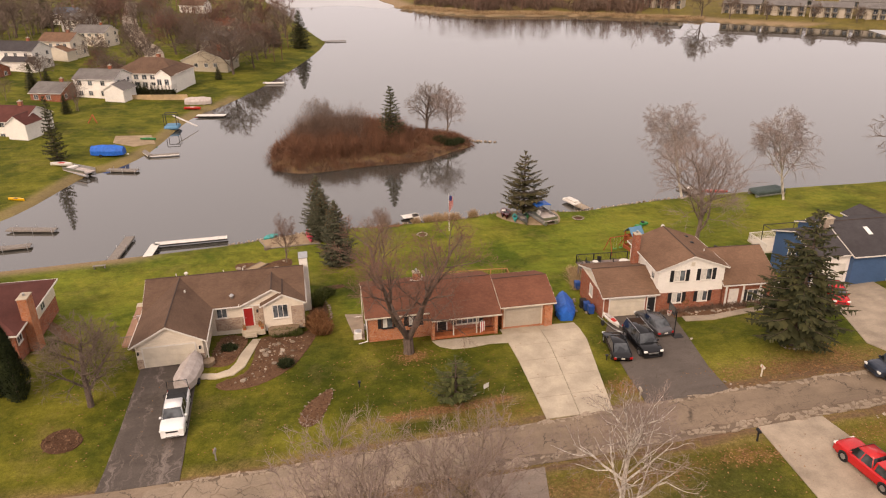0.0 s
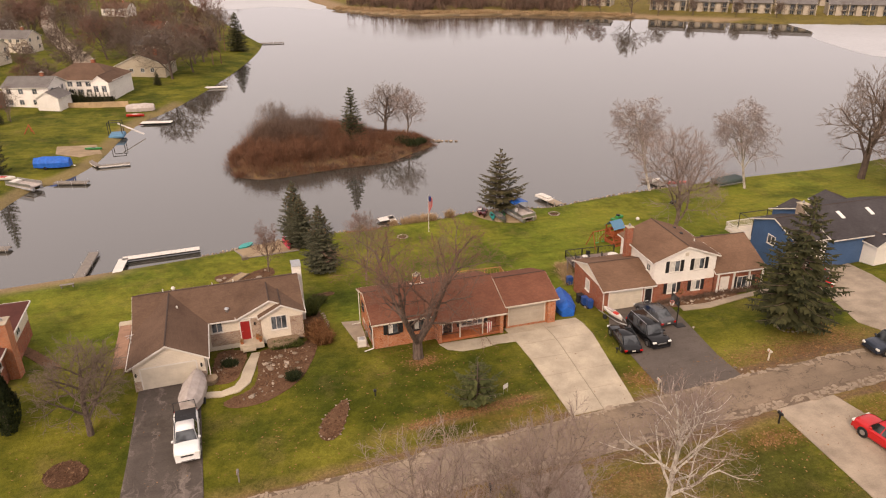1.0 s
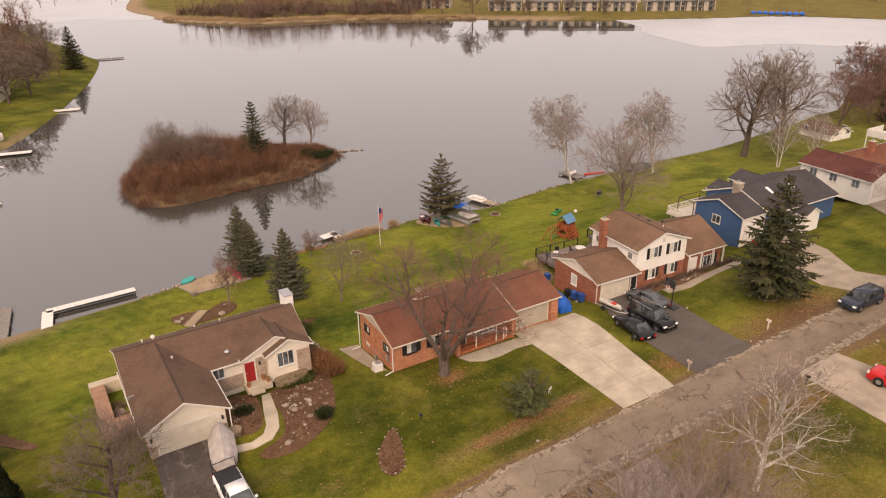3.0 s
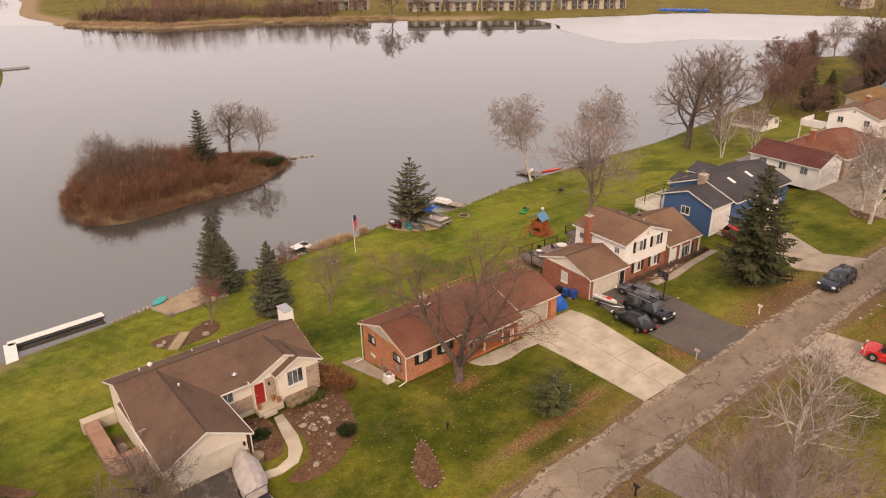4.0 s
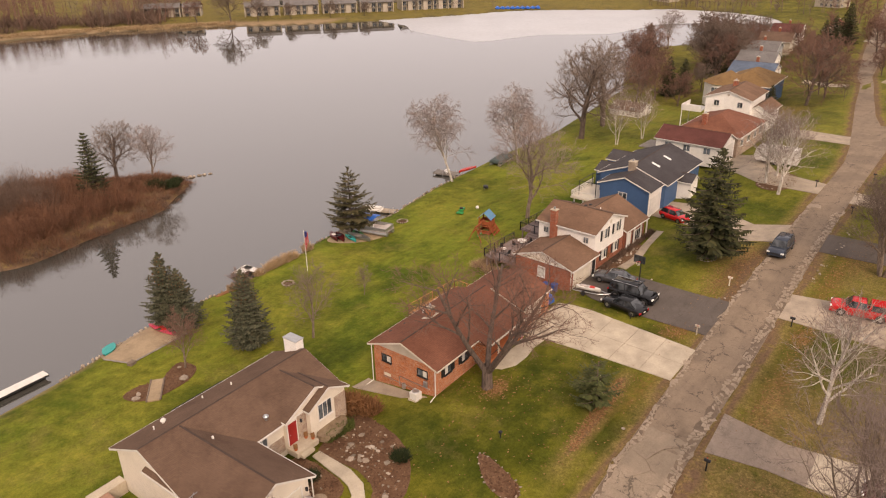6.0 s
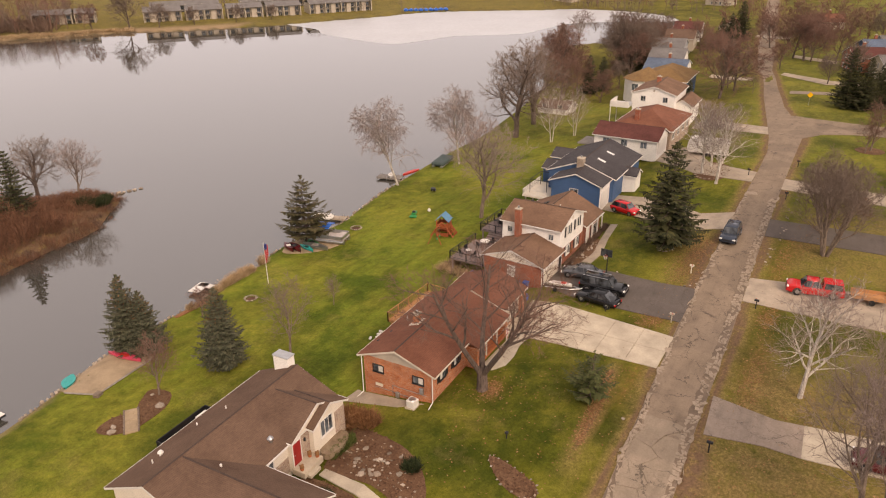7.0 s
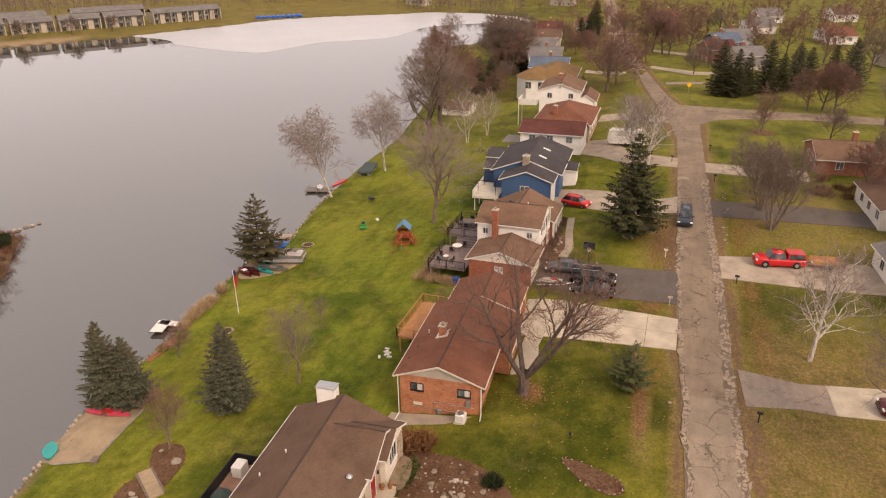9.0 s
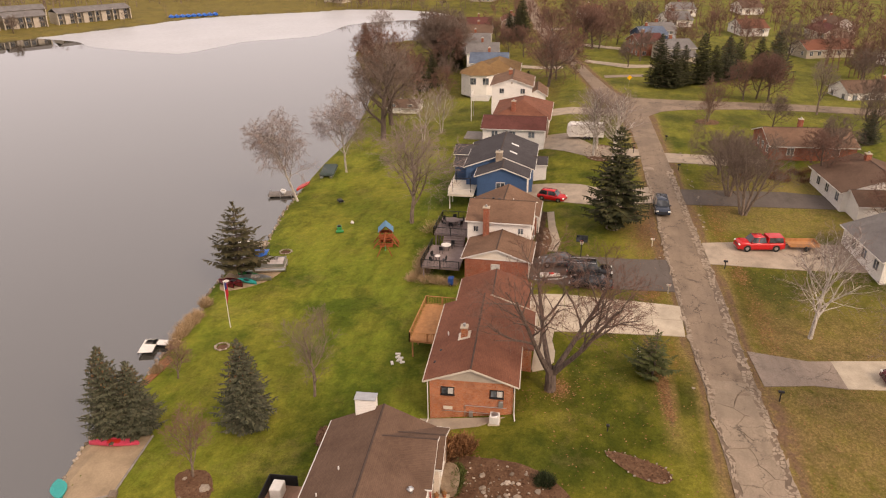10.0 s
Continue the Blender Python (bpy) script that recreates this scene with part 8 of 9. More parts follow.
st = thing("garden_steps", "pale earthen steps edged with dark logs in a mulch bed", "steps")
slope_a, slope_b = Vector((-12.1, 88.3)), Vector((-14.3, 85.2))
for i in range(4):
    c = slope_a.lerp(slope_b, (i + 0.5) / 4)
    bm = box(-0.55, 0.55, -0.45, 0.45, -0.25, 0.14, 0.03)
    ob = part("tread", bm, M["sand"], st)
    ob.matrix_basis = pose(c.x, c.y, ground_z(c.x, c.y) + 0.03 * (i % 2), 0, 0, -35)
for sg in (-0.62, 0.62):
    off = Vector((0.82, -0.57)) * sg
    p0, p1 = slope_a + off, slope_b + off
    part("log", rods([((p0.x, p0.y, ground_z(*p0) + 0.12), (p1.x, p1.y, ground_z(*p1) + 0.12), 0.11, 0.09)], 7), M["bark"], st)
drape("planting_bed", [(2.0, 99.4), (3.9, 99.2), (6.4, 99.1), (7.4, 100.2), (6.4, 100.9), (4.2, 100.6), (2.2, 100.3)], 0.05, M["russet_soil"], "russet leaf-strewn bank at the lake's edge", "planting bed")

# gravel pad under the shore conifer, with stored boats
drape("boat_pad", spline([(21.9, 101.8), (22.6, 99.4), (24.8, 97.3), (27.5, 96.3), (30.2, 96.7), (31.2, 99.3), (30.6, 102.2), (26.5, 103.2)], 4), 0.05, M["sand"], "gravel pad under a shore conifer", "gravel")
pb = thing("pontoon_boat", "grey pontoon boat with a blue canopy stored ashore", "boat", (28.2, 98.6, ground_z(28.2, 98.6)), 105)
for s in (-0.9, 0.9):
    part("pontoon", rods([((-2.8, s, 0.45), (2.4, s, 0.45), 0.32), ((2.4, s, 0.45), (3.0, s, 0.6), 0.32, 0.05)], 10), M["metal"], pb)
part("boat_deck", box(-2.8, 2.7, -1.25, 1.25, 0.75, 0.85), M["tarp_grey"], pb)
for q in ((-2.7, 2.5, -1.22, -1.17), (-2.7, 2.5, 1.17, 1.22), (2.45, 2.5, -1.2, 1.2), (-2.7, -2.65, -1.2, 1.2)):
    part("side_panel", box(*q, 0.85, 1.35), M["metal"], pb)
part("seat", box(-2.5, -1.6, -1.1, 1.1, 0.85, 1.25, 0.06), M["tarp_grey"], pb)
part("seat", box(1.4, 2.3, -1.1, -0.4, 0.85, 1.25, 0.06), M["tarp_grey"], pb)
part("console", box(-0.4, 0.2, 0.4, 1.1, 0.85, 1.6, 0.05), M["white"], pb)
part("canopy", extrude_profile([(-1.2, 2.35), (0, 2.6), (1.2, 2.35), (1.2, 2.42), (0, 2.68), (-1.2, 2.42)], "x", -0.6, 2.0), M["tarp"], pb)
for sx in (-0.5, 1.9):
    for sy in (-1.15, 1.15):
        part("canopy_pole", rods([((sx, sy, 0.85), (sx, sy, 2.38), 0.03)]), M["metal"], pb)
small_boat("green kayak stored on the gravel", "green", 26.0, 99.8, 85, 3.2, 0.8, 0.4)
small_boat("grey aluminium rowing boat stored on the gravel", "metal", 25.2, 98.6, 95, 4.2, 1.3, 0.5, name="rowing_boat", inner="greywood")
small_boat("teal kayak stored on the gravel", "teal", 24.2, 99.3, 80, 2.9, 0.75, 0.4)
small_boat("maroon jet ski stored on the shore", "car_maroon", 23.3, 100.6, 75, 2.8, 1.1, 0.7, name="jet_ski", inner="black")
small_boat("maroon jet ski with a white cowl on the shore", "car_maroon", 22.9, 101.4, 70, 2.6, 1.1, 0.7, name="jet_ski", inner="white")
small_boat("pale tan kayak on the shore", "reed", 27.4, 101.2, 80, 3.0, 0.8, 0.4, inner="taupe_panel")


def dock(label, x, y, rot, l, w, mat="greywood", z=WATER + 0.45, legs=True, fascia=None):
    d = thing("dock", label, "dock", (x, y, z), rot, "docks along the lake")
    n = max(3, int(l / 0.6))
    for i in range(n):
        part("plank", box(i * l / n, (i + 1) * l / n - 0.02, -w / 2, w / 2, -0.05, 0), M[mat], d)
    part("stringer", boxes((0, l, -w / 2, -w / 2 + 0.06, -0.25, -0.05), (0, l, w / 2 - 0.06, w / 2, -0.25, -0.05)), M[fascia or mat], d)
    if legs:
        for t in (0.15, 0.55, 0.95):
            for s in (-1, 1):
                part("dock_post", rods([((l * t, s * w / 2, -2.0), (l * t, s * w / 2, 0.35), 0.05)]), M["metal"], d)
    return d


dock("long white-topped floating dock", -28.4, 98.0, 5.5, 10.0, 1.1, "white", WATER + 0.55, False, "black")
dock("white-topped dock section reaching the shore", -28.4, 93.4, 88, 4.6, 1.2, "white", WATER + 0.55, False, "black")
dock("narrow weathered wooden dock", -33.0, 92.6, 88, 9.0, 1.3, "greywood")
dock("white floating dock with a dark hull", 9.6, 101.0, 95, 3.0, 1.0, "white", WATER + 0.5, False, "black")
dock("white floating dock with a dark hull", 9.8, 103.6, -165, 2.6, 1.5, "white", WATER + 0.5, False, "black")
dock("weathered dock with a white boat lift", 36.5, 102.2, 110, 4.2, 1.3, "concrete_b")
single("boat_lift", boxes((-1.6, 1.6, -0.7, 0.7, 0.1, 0.5, 0.1), (-1.4, 1.0, -0.5, 0.5, 0.5, 0.75, 0.1)), M["white"], "white boat lift at a dock's end", "boat lift", (35.0, 105.6, WATER + 0.2), 110)
dock("dark weathered dock under a leaning birch", 57.0, 106.0, 105, 4.6, 2.0, "greywood")
small_boat("red canoe pulled up by a dock", "redplastic", 59.4, 105.6, -10, 4.2, 0.9, 0.4, WATER + 0.6, name="canoe", inner="redplastic")
small_boat("white dinghy lying on a dock", "white", 56.4, 108.0, 30, 2.2, 1.0, 0.4, WATER + 0.5, name="dinghy", inner="taupe_panel")
single("bench", boxes((-0.8, 0.8, -0.2, 0.2, 0.4, 0.46), (-0.7, -0.6, -0.15, 0.15, 0, 0.4), (0.6, 0.7, -0.15, 0.15, 0, 0.4)), M["greywood"], "weathered plank bench on the beach", "bench", (-33.5, 90.2, ground_z(-33.5, 90.2)), 5)
for x, y, a, l in ((-52, 107.5, -10, 7.5), (-54, 99.5, 8, 8.0)):
    dock("weathered wooden dock across the cove", x, y, a, l, 1.2)
dock("weathered wooden dock on the far bank", -45.8, 136.0, -14, 6.0, 1.3)
dock("dark floating dock with pale rim on the far bank", -42.8, 149.0, -60, 5.5, 1.0, "greywood", WATER + 0.45, False, "white")
dock("dark floating dock with pale rim on the far bank", -40.0, 144.2, 5, 5.5, 1.0, "greywood", WATER + 0.45, False, "white")
dock("white dock section on the far bank", -37.0, 177.5, -8, 7.0, 2.0, "white", WATER + 0.45, False, "black")
dock("narrow dock on the far bank", -25.5, 216.0, -5, 6.5, 1.5, "white", WATER + 0.45)
dock("narrow dock at the far point", -9.5, 300.0, -5, 9.0, 1.5, "greywood", WATER + 0.45)
covered_boat("large boat under a bright blue cover on the far lawn", "tarp", -47.8, 144.2, -8, 6.4, 2.6, 1.6, wheels=True)
pb = thing("pontoon_boat", "grey pontoon boat pulled up on the far bank", "boat", (-50.3, 134.6, WATER + 0.4), -35)
part("boat_deck", box(-3, 3, -1.2, 1.2, 0.4, 0.6), M["tarp_grey"], pb)
part("side_panel", boxes((-3, 3, -1.2, -1.12, 0.6, 1.1), (-3, 3, 1.12, 1.2, 0.6, 1.1)), M["metal"], pb)
for s in (-0.8, 0.8):
    part("pontoon", rods([((-3, s, 0.1), (3.2, s, 0.1), 0.3)], 8), M["metal"], pb)
part("seat", box(-2.6, -1.4, -1, 1, 0.6, 1.0, 0.05), M["white"], pb)
small_boat("white rowing boat with a red stripe on the far bank", "white", -54.6, 138.2, -15, 4.6, 1.5, 0.6, name="rowing_boat", inner="redplastic")
small_boat("yellow kayak on the far bank", "yellow", -55.7, 120.2, -20, 3.2, 0.8, 0.4)
small_boat("green kayak on the far bank", "green", -43.0, 155.4, -10, 3.4, 0.9, 0.4)
small_boat("white and red boat on the far bank", "redplastic", -39.0, 183.0, -10, 4.2, 1.4, 0.6, name="rowing_boat", inner="white")
covered_boat("boat under a pale grey cover on the far bank", "tarp_grey", -38.6, 189.0, 0, 6.5, 2.6, 1.5, wheels=False)
t = thing("water_slide", "blue inflatable water toy with a white slide", "water toy", (-40.2, 166.0, WATER + 0.3), 0)
part("float", box(-1.6, 1.6, -1.6, 1.6, 0, 0.9, 0.3), M["skyblue"], t)
part("slide", slab_between((0.5, -0.4, 3.0), (0.5, 0.4, 3.0), (5.5, 0.4, 0.3), (5.5, -0.4, 0.3), 0.1), M["white"], t)
part("frame", rods([((x, y, 0), (x, y, 3.4), 0.08) for x in (-1.5, 1.2) for y in (-1, 1)] + [((-1.5, -1, 3.4), (1.2, -1, 3.4), 0.08), ((-1.5, 1, 3.4), (1.2, 1, 3.4), 0.08)]), M["dark_metal"], t)
drape("beach", [(-50.5, 158.5), (-43.2, 159.0), (-41.0, 153.0), (-44.5, 150.2), (-49.5, 153.0)], 0.06, M["sand"], "sandy patch on the far bank", "beach")
f = thing("fence", "tan wooden panel fence on the far lawn", "fence", (-57, 194, ground_z(-57, 194)), -8)
for i in range(10):
    part("fence_panel", box(i * 1.55, i * 1.55 + 1.5, -0.04, 0.04, -0.3, 1.1), M["reed"], f)
for i in range(12):
    brush("hedge", [(-60 + i * 1.2, 199 - i * 0.1, 0.7, 2.6)], M["needle"], "narrow dark evergreen in a hedge", 220, 0.07, 60 + i, "hedge")
t = thing("play_set", "small red wooden playset on the far lawn", "play set", (-58.5, 170.5, ground_z(-58.5, 170.5)))
part("frame", rods([((-1, -1, 0), (0, 0, 1.8), 0.12), ((1, -1, 0), (0, 0, 1.8), 0.12), ((0, 1, 0), (0, 0, 1.8), 0.12)]), M["redwood"], t)


p = thing("road_sign", "yellow diamond road sign on a post", "sign", (130.8, 48.9, ground_z(130.8, 48.9)), 20)
part("post", rods([((0, 0, -0.2), (0, 0, 2.6), 0.04)]), M["metal"], p)
bm = box(-0.02, 0.02, -0.45, 0.45, -0.45, 0.45)
bmesh.ops.rotate(bm, verts=bm.verts, cent=(0, 0, 0), matrix=Matrix.Rotation(radians(45), 3, "X"))
bmesh.ops.translate(bm, verts=bm.verts, vec=(-0.07, 0, 2.3))
part("plate", bm, M["yellow"], p)


# ---- neighbouring and far houses ----
def house_red():
    h = thing("house", "long low house with a red-brown roof and a white garage wing", "house", (74.6, 65.5, 2.55), 1)
    gable(h, 0, 7.4, 0, 11.6, -1.5, 2.1, 3.7, "y", "white_siding", "shingle_maroon", over=0.4, rake=0.3)
    hip(h, 7.0, 22.0, -0.5, 10.6, -1.5, 2.3, 4.7, "tanbrick", "shingle_red")
    chimney(h, 9.0, 9.8, 6.2, 7.0, 2.5, 5.0, "darkbrick")
    for y in (2.0, 5.4, 8.6):
        window(h, "W", 0.4, y, y + 1.1, 0.6, 1.6, 2)
    garage_door(h, "S", 0.3, 1.3, 6.0, -0.6, 1.6, "white")
    for x in (9.0, 12.5, 16.0, 19):
        window(h, "S", -0.05, x, x + 1.4, 0.4, 1.5, 2)
    deck_ = part("porch", box(2, 7, 11.6, 15, -0.6, -0.4), M["greywood"], h)


house_red()


def house_white():
    h = thing("house", "white two-storey house with a brown roof and a white deck", "house", (101.0, 69.9, 2.3), 3)
    gable(h, 0, 11.5, 0, 9.2, -1.5, 4.6, 6.1, "x", "white_siding", "shingle_tanbrown", over=0.4, rake=0.3)
    gable(h, 2, 11, -3.0, 1.5, -1.5, 2.2, 3.6, "x", "white_siding", "shingle_tanbrown", over=0.4, rake=0.3)
    for y in (1.8, 6.2):
        window(h, "W", 0.3, y, y + 0.95, 3.0, 4.0, 2)
    part("gable_vent", wall_box("W", 0.28, 4.4, 4.8, 0, 0.05, 5.0, 5.4), M["taupe_panel"], h)
    d = part("deck_floor", box(-0.5, 4.5, 9.3, 13.2, 1.4, 1.6), M["white"], h)
    part("railing", boxes((-0.5, 4.5, 13.1, 13.2, 1.6, 2.6), (-0.5, -0.4, 9.3, 13.2, 1.6, 2.6)), M["white"], d)
    for x in (-0.4, 4.3):
        part("deck_post", box(x, x + 0.15, 13.0, 13.15, -3, 1.4), M["white"], d)
    chimney(h, 6, 6.8, 4.8, 5.6, 4.5, 6.9, "darkbrick")


house_white()


def house_gold():
    h = thing("house", "white-trimmed house with a faceted golden-brown roof", "house", (139.0, 83.2, 0.6), 4)
    hip(h, -7.5, 9, -7, 4.5, -2.5, 3.0, 5.6, "blue_siding", "shingle_gold", 0.5)
    bm = bmesh.new()
    pts = [(-5 + 5.6 * math.cos(a), 3.2 + 5.6 * math.sin(a)) for a in np.arange(0.39, 6.6, math.tau / 8)]
    top = bm.verts.new((-4, 3, 5.5))
    ring = [bm.verts.new((x, y, 2.9)) for x, y in pts]
    for i in range(8):
        bm.faces.new((ring[i], ring[(i + 1) % 8], top))
    bm.faces.new(ring[::-1])
    part("roof", bm, M["shingle_gold"], h)
    part("wall", prism([(-5 + 5.1 * math.cos(a), 3.2 + 5.1 * math.sin(a)) for a in np.arange(0.39, 6.6, math.tau / 8)], -2.5, 2.88), M["white_siding"], h)
    for y in (-0.2, 3.0):
        window(h, "W", -9.72, y + 0.9, y + 2.4, 0.6, 2.2, 2)
    for u in (-6.5, -4.2, -1.8):
        window(h, "W", -7.0, u, u + 1.2, 0.6, 2.0, 2)


house_gold()
plain_house("low house with a slate blue roof", 154.8, 86.6, 6, 13, 11, 2.6, 4.6, "white_siding", "shingle_blue", "y", 0.55)
plain_house("low house with a grey roof", 170.5, 90.8, 8, 14, 10, 2.8, 5.0, "white_siding", "shingle_grey", "y", 0.55)
plain_house("low house with a grey roof", 190.4, 96.1, 8, 14, 10, 2.8, 5.0, "grey_siding", "shingle_grey", "y", 0.55)
plain_house("brown-roofed house among trees", 212.3, 98.4, 8, 14, 10, 2.8, 5.0, "tan_siding", "shingle_brown", "y", 0.55)
plain_house("brown-roofed house among trees", 235.1, 101.8, 8, 14, 10, 2.8, 5.0, "white_siding", "shingle_maroon", "y", 0.55)
plain_house("brown-roofed house among trees", 262.0, 92.0, 8, 16, 9, 2.8, 5.0, "tan_siding", "shingle_red", "x", -1.0)
plain_house("low white boathouse on the lake shore", 117.0, 102.0, 0, 7, 8, 1.2, 2.6, "white_siding", "shingle_brown", "y", -2.9, chim=False)
# brick house at the west edge
h = thing("house", "brick house with a maroon roof and a brick chimney", "house", (-39.0, 70.6, -0.2), 3)
hip(h, -9.0, 6.0, -6.0, 6.5, -1.6, 2.2, 4.6, "darkbrick", "shingle_maroon")
chimney(h, 5.6, 6.5, -3.2, -1.7, -1.6, 4.6, "redbrick")
part("wall_panel", box(5.56, 5.6, -1.4, 6.0, 0.4, 2.1), M["cream"], h, "cream boarded upper wall")
window(h, "E", 5.6, 1.5, 2.6, 0.8, 1.7, 2), window(h, "E", 5.55, -5.2, -4.1, 0.8, 1.7, 2)

# south of the street, seen late
plain_house("brown-roofed brick house with white gables", 56.0, 18.5, 5, 12, 13, 2.6, 4.8, "white_siding", "shingle_brown", "x", None, (-9.5, -3, -5, 5.5, 2.0, 3.2, "y"), True)
plain_house("low brick house with a brown roof", 77.0, 22.5, 4, 11, 14, 2.4, 4.2, "darkbrick", "shingle_tanbrown", "y", None)
plain_house("white house with a grey roof beside the driveway", 35.0, 20.5, 6, 11, 12, 2.6, 4.8, "white_siding", "shingle_grey", "x", None)
plain_house("white house with a brown roof and a porch", 128.0, -4.0, -76, 15, 9, 2.6, 4.6, "white_siding", "shingle_brown", "x", 0.6, (4, 9, -6.5, -2, 2.4, 3.6, "x"))
plain_house("dark brown two-storey house with white trim", 176.0, 34.5, 20, 12, 9, 4.6, 6.6, "tan_siding", "shingle_grey", "y", 0.2, (-8, -3, -4, 4, 2.5, 4, "y"), two=True)
plain_house("maroon house with white trim", 187.0, 42.0, 20, 11, 9, 4.4, 6.6, "darkbrick", "shingle_maroon", "y", 0.2, two=True)
plain_house("blue house with a brick chimney", 203.0, 40.0, 20, 12, 9, 4.6, 6.8, "blue_siding", "shingle_blue", "y", 0.2, two=True)
plain_house("grey two-storey house among bare trees", 214.0, 36.0, 20, 11, 9, 4.6, 6.8, "grey_siding", "shingle_grey", "y", 0.2, two=True)
plain_house("white house with a shallow roof", 262.0, 26.0, 15, 15, 10, 2.8, 5.4, "white_siding", "shingle_grey", "y", 0.4)
plain_house("brown-roofed house beyond the trees", 190.0, -10.0, -70, 16, 10, 2.6, 5.0, "tan_siding", "shingle_red", "x", 0.6)
plain_house("brown-roofed house beyond the trees", 176.0, -30.0, -70, 15, 10, 2.6, 5.0, "white_siding", "shingle_brown", "x", 0.8)
plain_house("brown-roofed house beyond the trees", 240.0, 2.0, 10, 16, 10, 2.6, 5.0, "white_siding", "shingle_red", "y", 0.6)
plain_house("red-roofed house beyond the trees", 228.0, -22.0, 10, 16, 10, 2.6, 5.0, "tan_siding", "shingle_maroon", "x", 0.8)
plain_house("brown-roofed house beyond the trees", 250.0, -30.0, 10, 16, 10, 2.6, 5.0, "white_siding", "shingle_brown", "x", 0.8)
plain_house("brown-roofed house beyond the trees", 285.0, 60.0, 10, 16, 10, 2.6, 5.0, "tan_siding", "shingle_red", "y", 0.4)
plain_house("white house beyond the trees", 300.0, 20.0, 10, 16, 10, 2.8, 5.2, "white_siding", "shingle_grey", "y", 0.6)
plain_house("brown-roofed house beyond the trees", 310.0, -10.0, 10, 16, 10, 2.8, 5.2, "white_siding", "shingle_brown", "y", 0.6)
for x, y in ((372, 120), (366, 205)):
    plain_house("pale lakeside house across the water", x, y, 70, 14, 9, 4.4, 6.6, "taupe_panel" if x % 2 else "tan_siding", "shingle_brown", "x", -1.5, two=True)

# the far bank of the cove
plain_house("white two-storey lakeside house with a maroon roof", -72.5, 163.0, -15, 13, 10, 4.6, 7.0, "white_siding", "shingle_maroon", "x", -3.0, (3, 8, -6.5, -1, 4.4, 6.2, "y"), True, two=True)
plain_house("white and brick house with a grey roof", -64.0, 199.0, -15, 12, 9, 5.0, 7.0, "white_siding", "shingle_grey", "x", -1.8, (3.5, 9.5, -7.0, -0.5, 2.8, 4.4, "y"), True, two=True)
plain_house("brick wing house with a grey roof", -75.0, 196.0, -15, 9, 10, 2.6, 4.6, "darkbrick", "shingle_grey", "x", -1.8, None, True)
h = thing("house", "large white house with brown hipped roofs and a lakeside deck", "house", (-53.5, 210.0, -1.6), -15, "houses of the neighbourhood")
hip(h, -9.5, 9.0, -6.0, 6.5, -1.2, 4.2, 7.6, "white_siding", "shingle_brown")
hip(h, -19.0, -8.5, -3.5, 6.5, -1.2, 3.0, 6.2, "white_siding", "shingle_brown")
gable(h, 4.0, 9.2, -8.5, 0, -1.2, 4.0, 5.8, "y", "white_siding", "shingle_brown", over=0.35, rake=0.25)
for u in (-8.0, -5.6, -3.2, -0.8, 1.6):
    for lv in (0.6, 2.6):
        window(h, "S", -5.55, u, u + 1.3, lv, lv + 1.2, 2, sill=False)
for u in (4.9, 7.0):
    window(h, "S", -8.25, u, u + 1.2, 1.6, 3.2, 2, sill=False)
part("deck_floor", box(3.6, 10.5, -11.5, -8.6, 1.2, 1.4), M["white"], h)
part("railing", boxes((3.6, 10.5, -11.5, -11.42, 1.4, 2.3), (10.42, 10.5, -11.5, -8.6, 1.4, 2.3)), M["white"], h)
chimney(h, 1.0, 1.9, 0.5, 1.3, 6, 8.4, "darkbrick")
plain_house("tan lakeside house with a brown roof", -43.0, 237.0, -10, 15, 12, 3.0, 6.2, "tan_siding", "shingle_brown", "y", -1.6)
plain_house("white two-storey house with a dark roof", -98.0, 236.5, -18, 14, 9, 5.2, 7.6, "white_siding", "shingle_dark", "x", 0.5, (-2, 9, -7.5, -3, 2.6, 3.8, "x"), two=True)
plain_house("cream two-storey house with a brown roof", -92.5, 255.0, -18, 12, 9, 5.2, 7.6, "cream", "shingle_tanbrown", "x", 0.5, (-2, 7, -8, -3, 2.6, 4.2, "y"), two=True)
plain_house("cream two-storey house with a grey roof", -90.0, 280.5, -18, 13, 9, 4.6, 7.0, "cream", "shingle_grey", "x", 0.5, two=True)
plain_house("white house with a grey roof", -108.5, 321.0, -18, 12, 9, 5.0, 7.4, "white_siding", "shingle_grey", "x", 0.5, two=True)
plain_house("white house with a grey roof", -121.0, 347.0, -18, 12, 9, 5.0, 7.4, "white_siding", "shingle_blue", "x", 0.5, two=True)
plain_house("brown-roofed house among trees", -45.0, 275.0, -18, 14, 10, 3.0, 5.6, "tan_siding", "shingle_grey", "x", -1.0)
plain_house("brown-roofed house among trees", -52.0, 320.0, -18, 14, 10, 3.0, 5.6, "tan_siding", "shingle_red", "x", -1.0)
plain_house("brown-roofed house among trees", -78.0, 404.0, -18, 14, 10, 3.0, 5.6, "white_siding", "shingle_brown", "x", 0.0)
plain_house("red brick house on the far bank", -104.0, 222.0, -18, 12, 9, 2.8, 5.0, "darkbrick", "shingle_red", "x", -0.5)


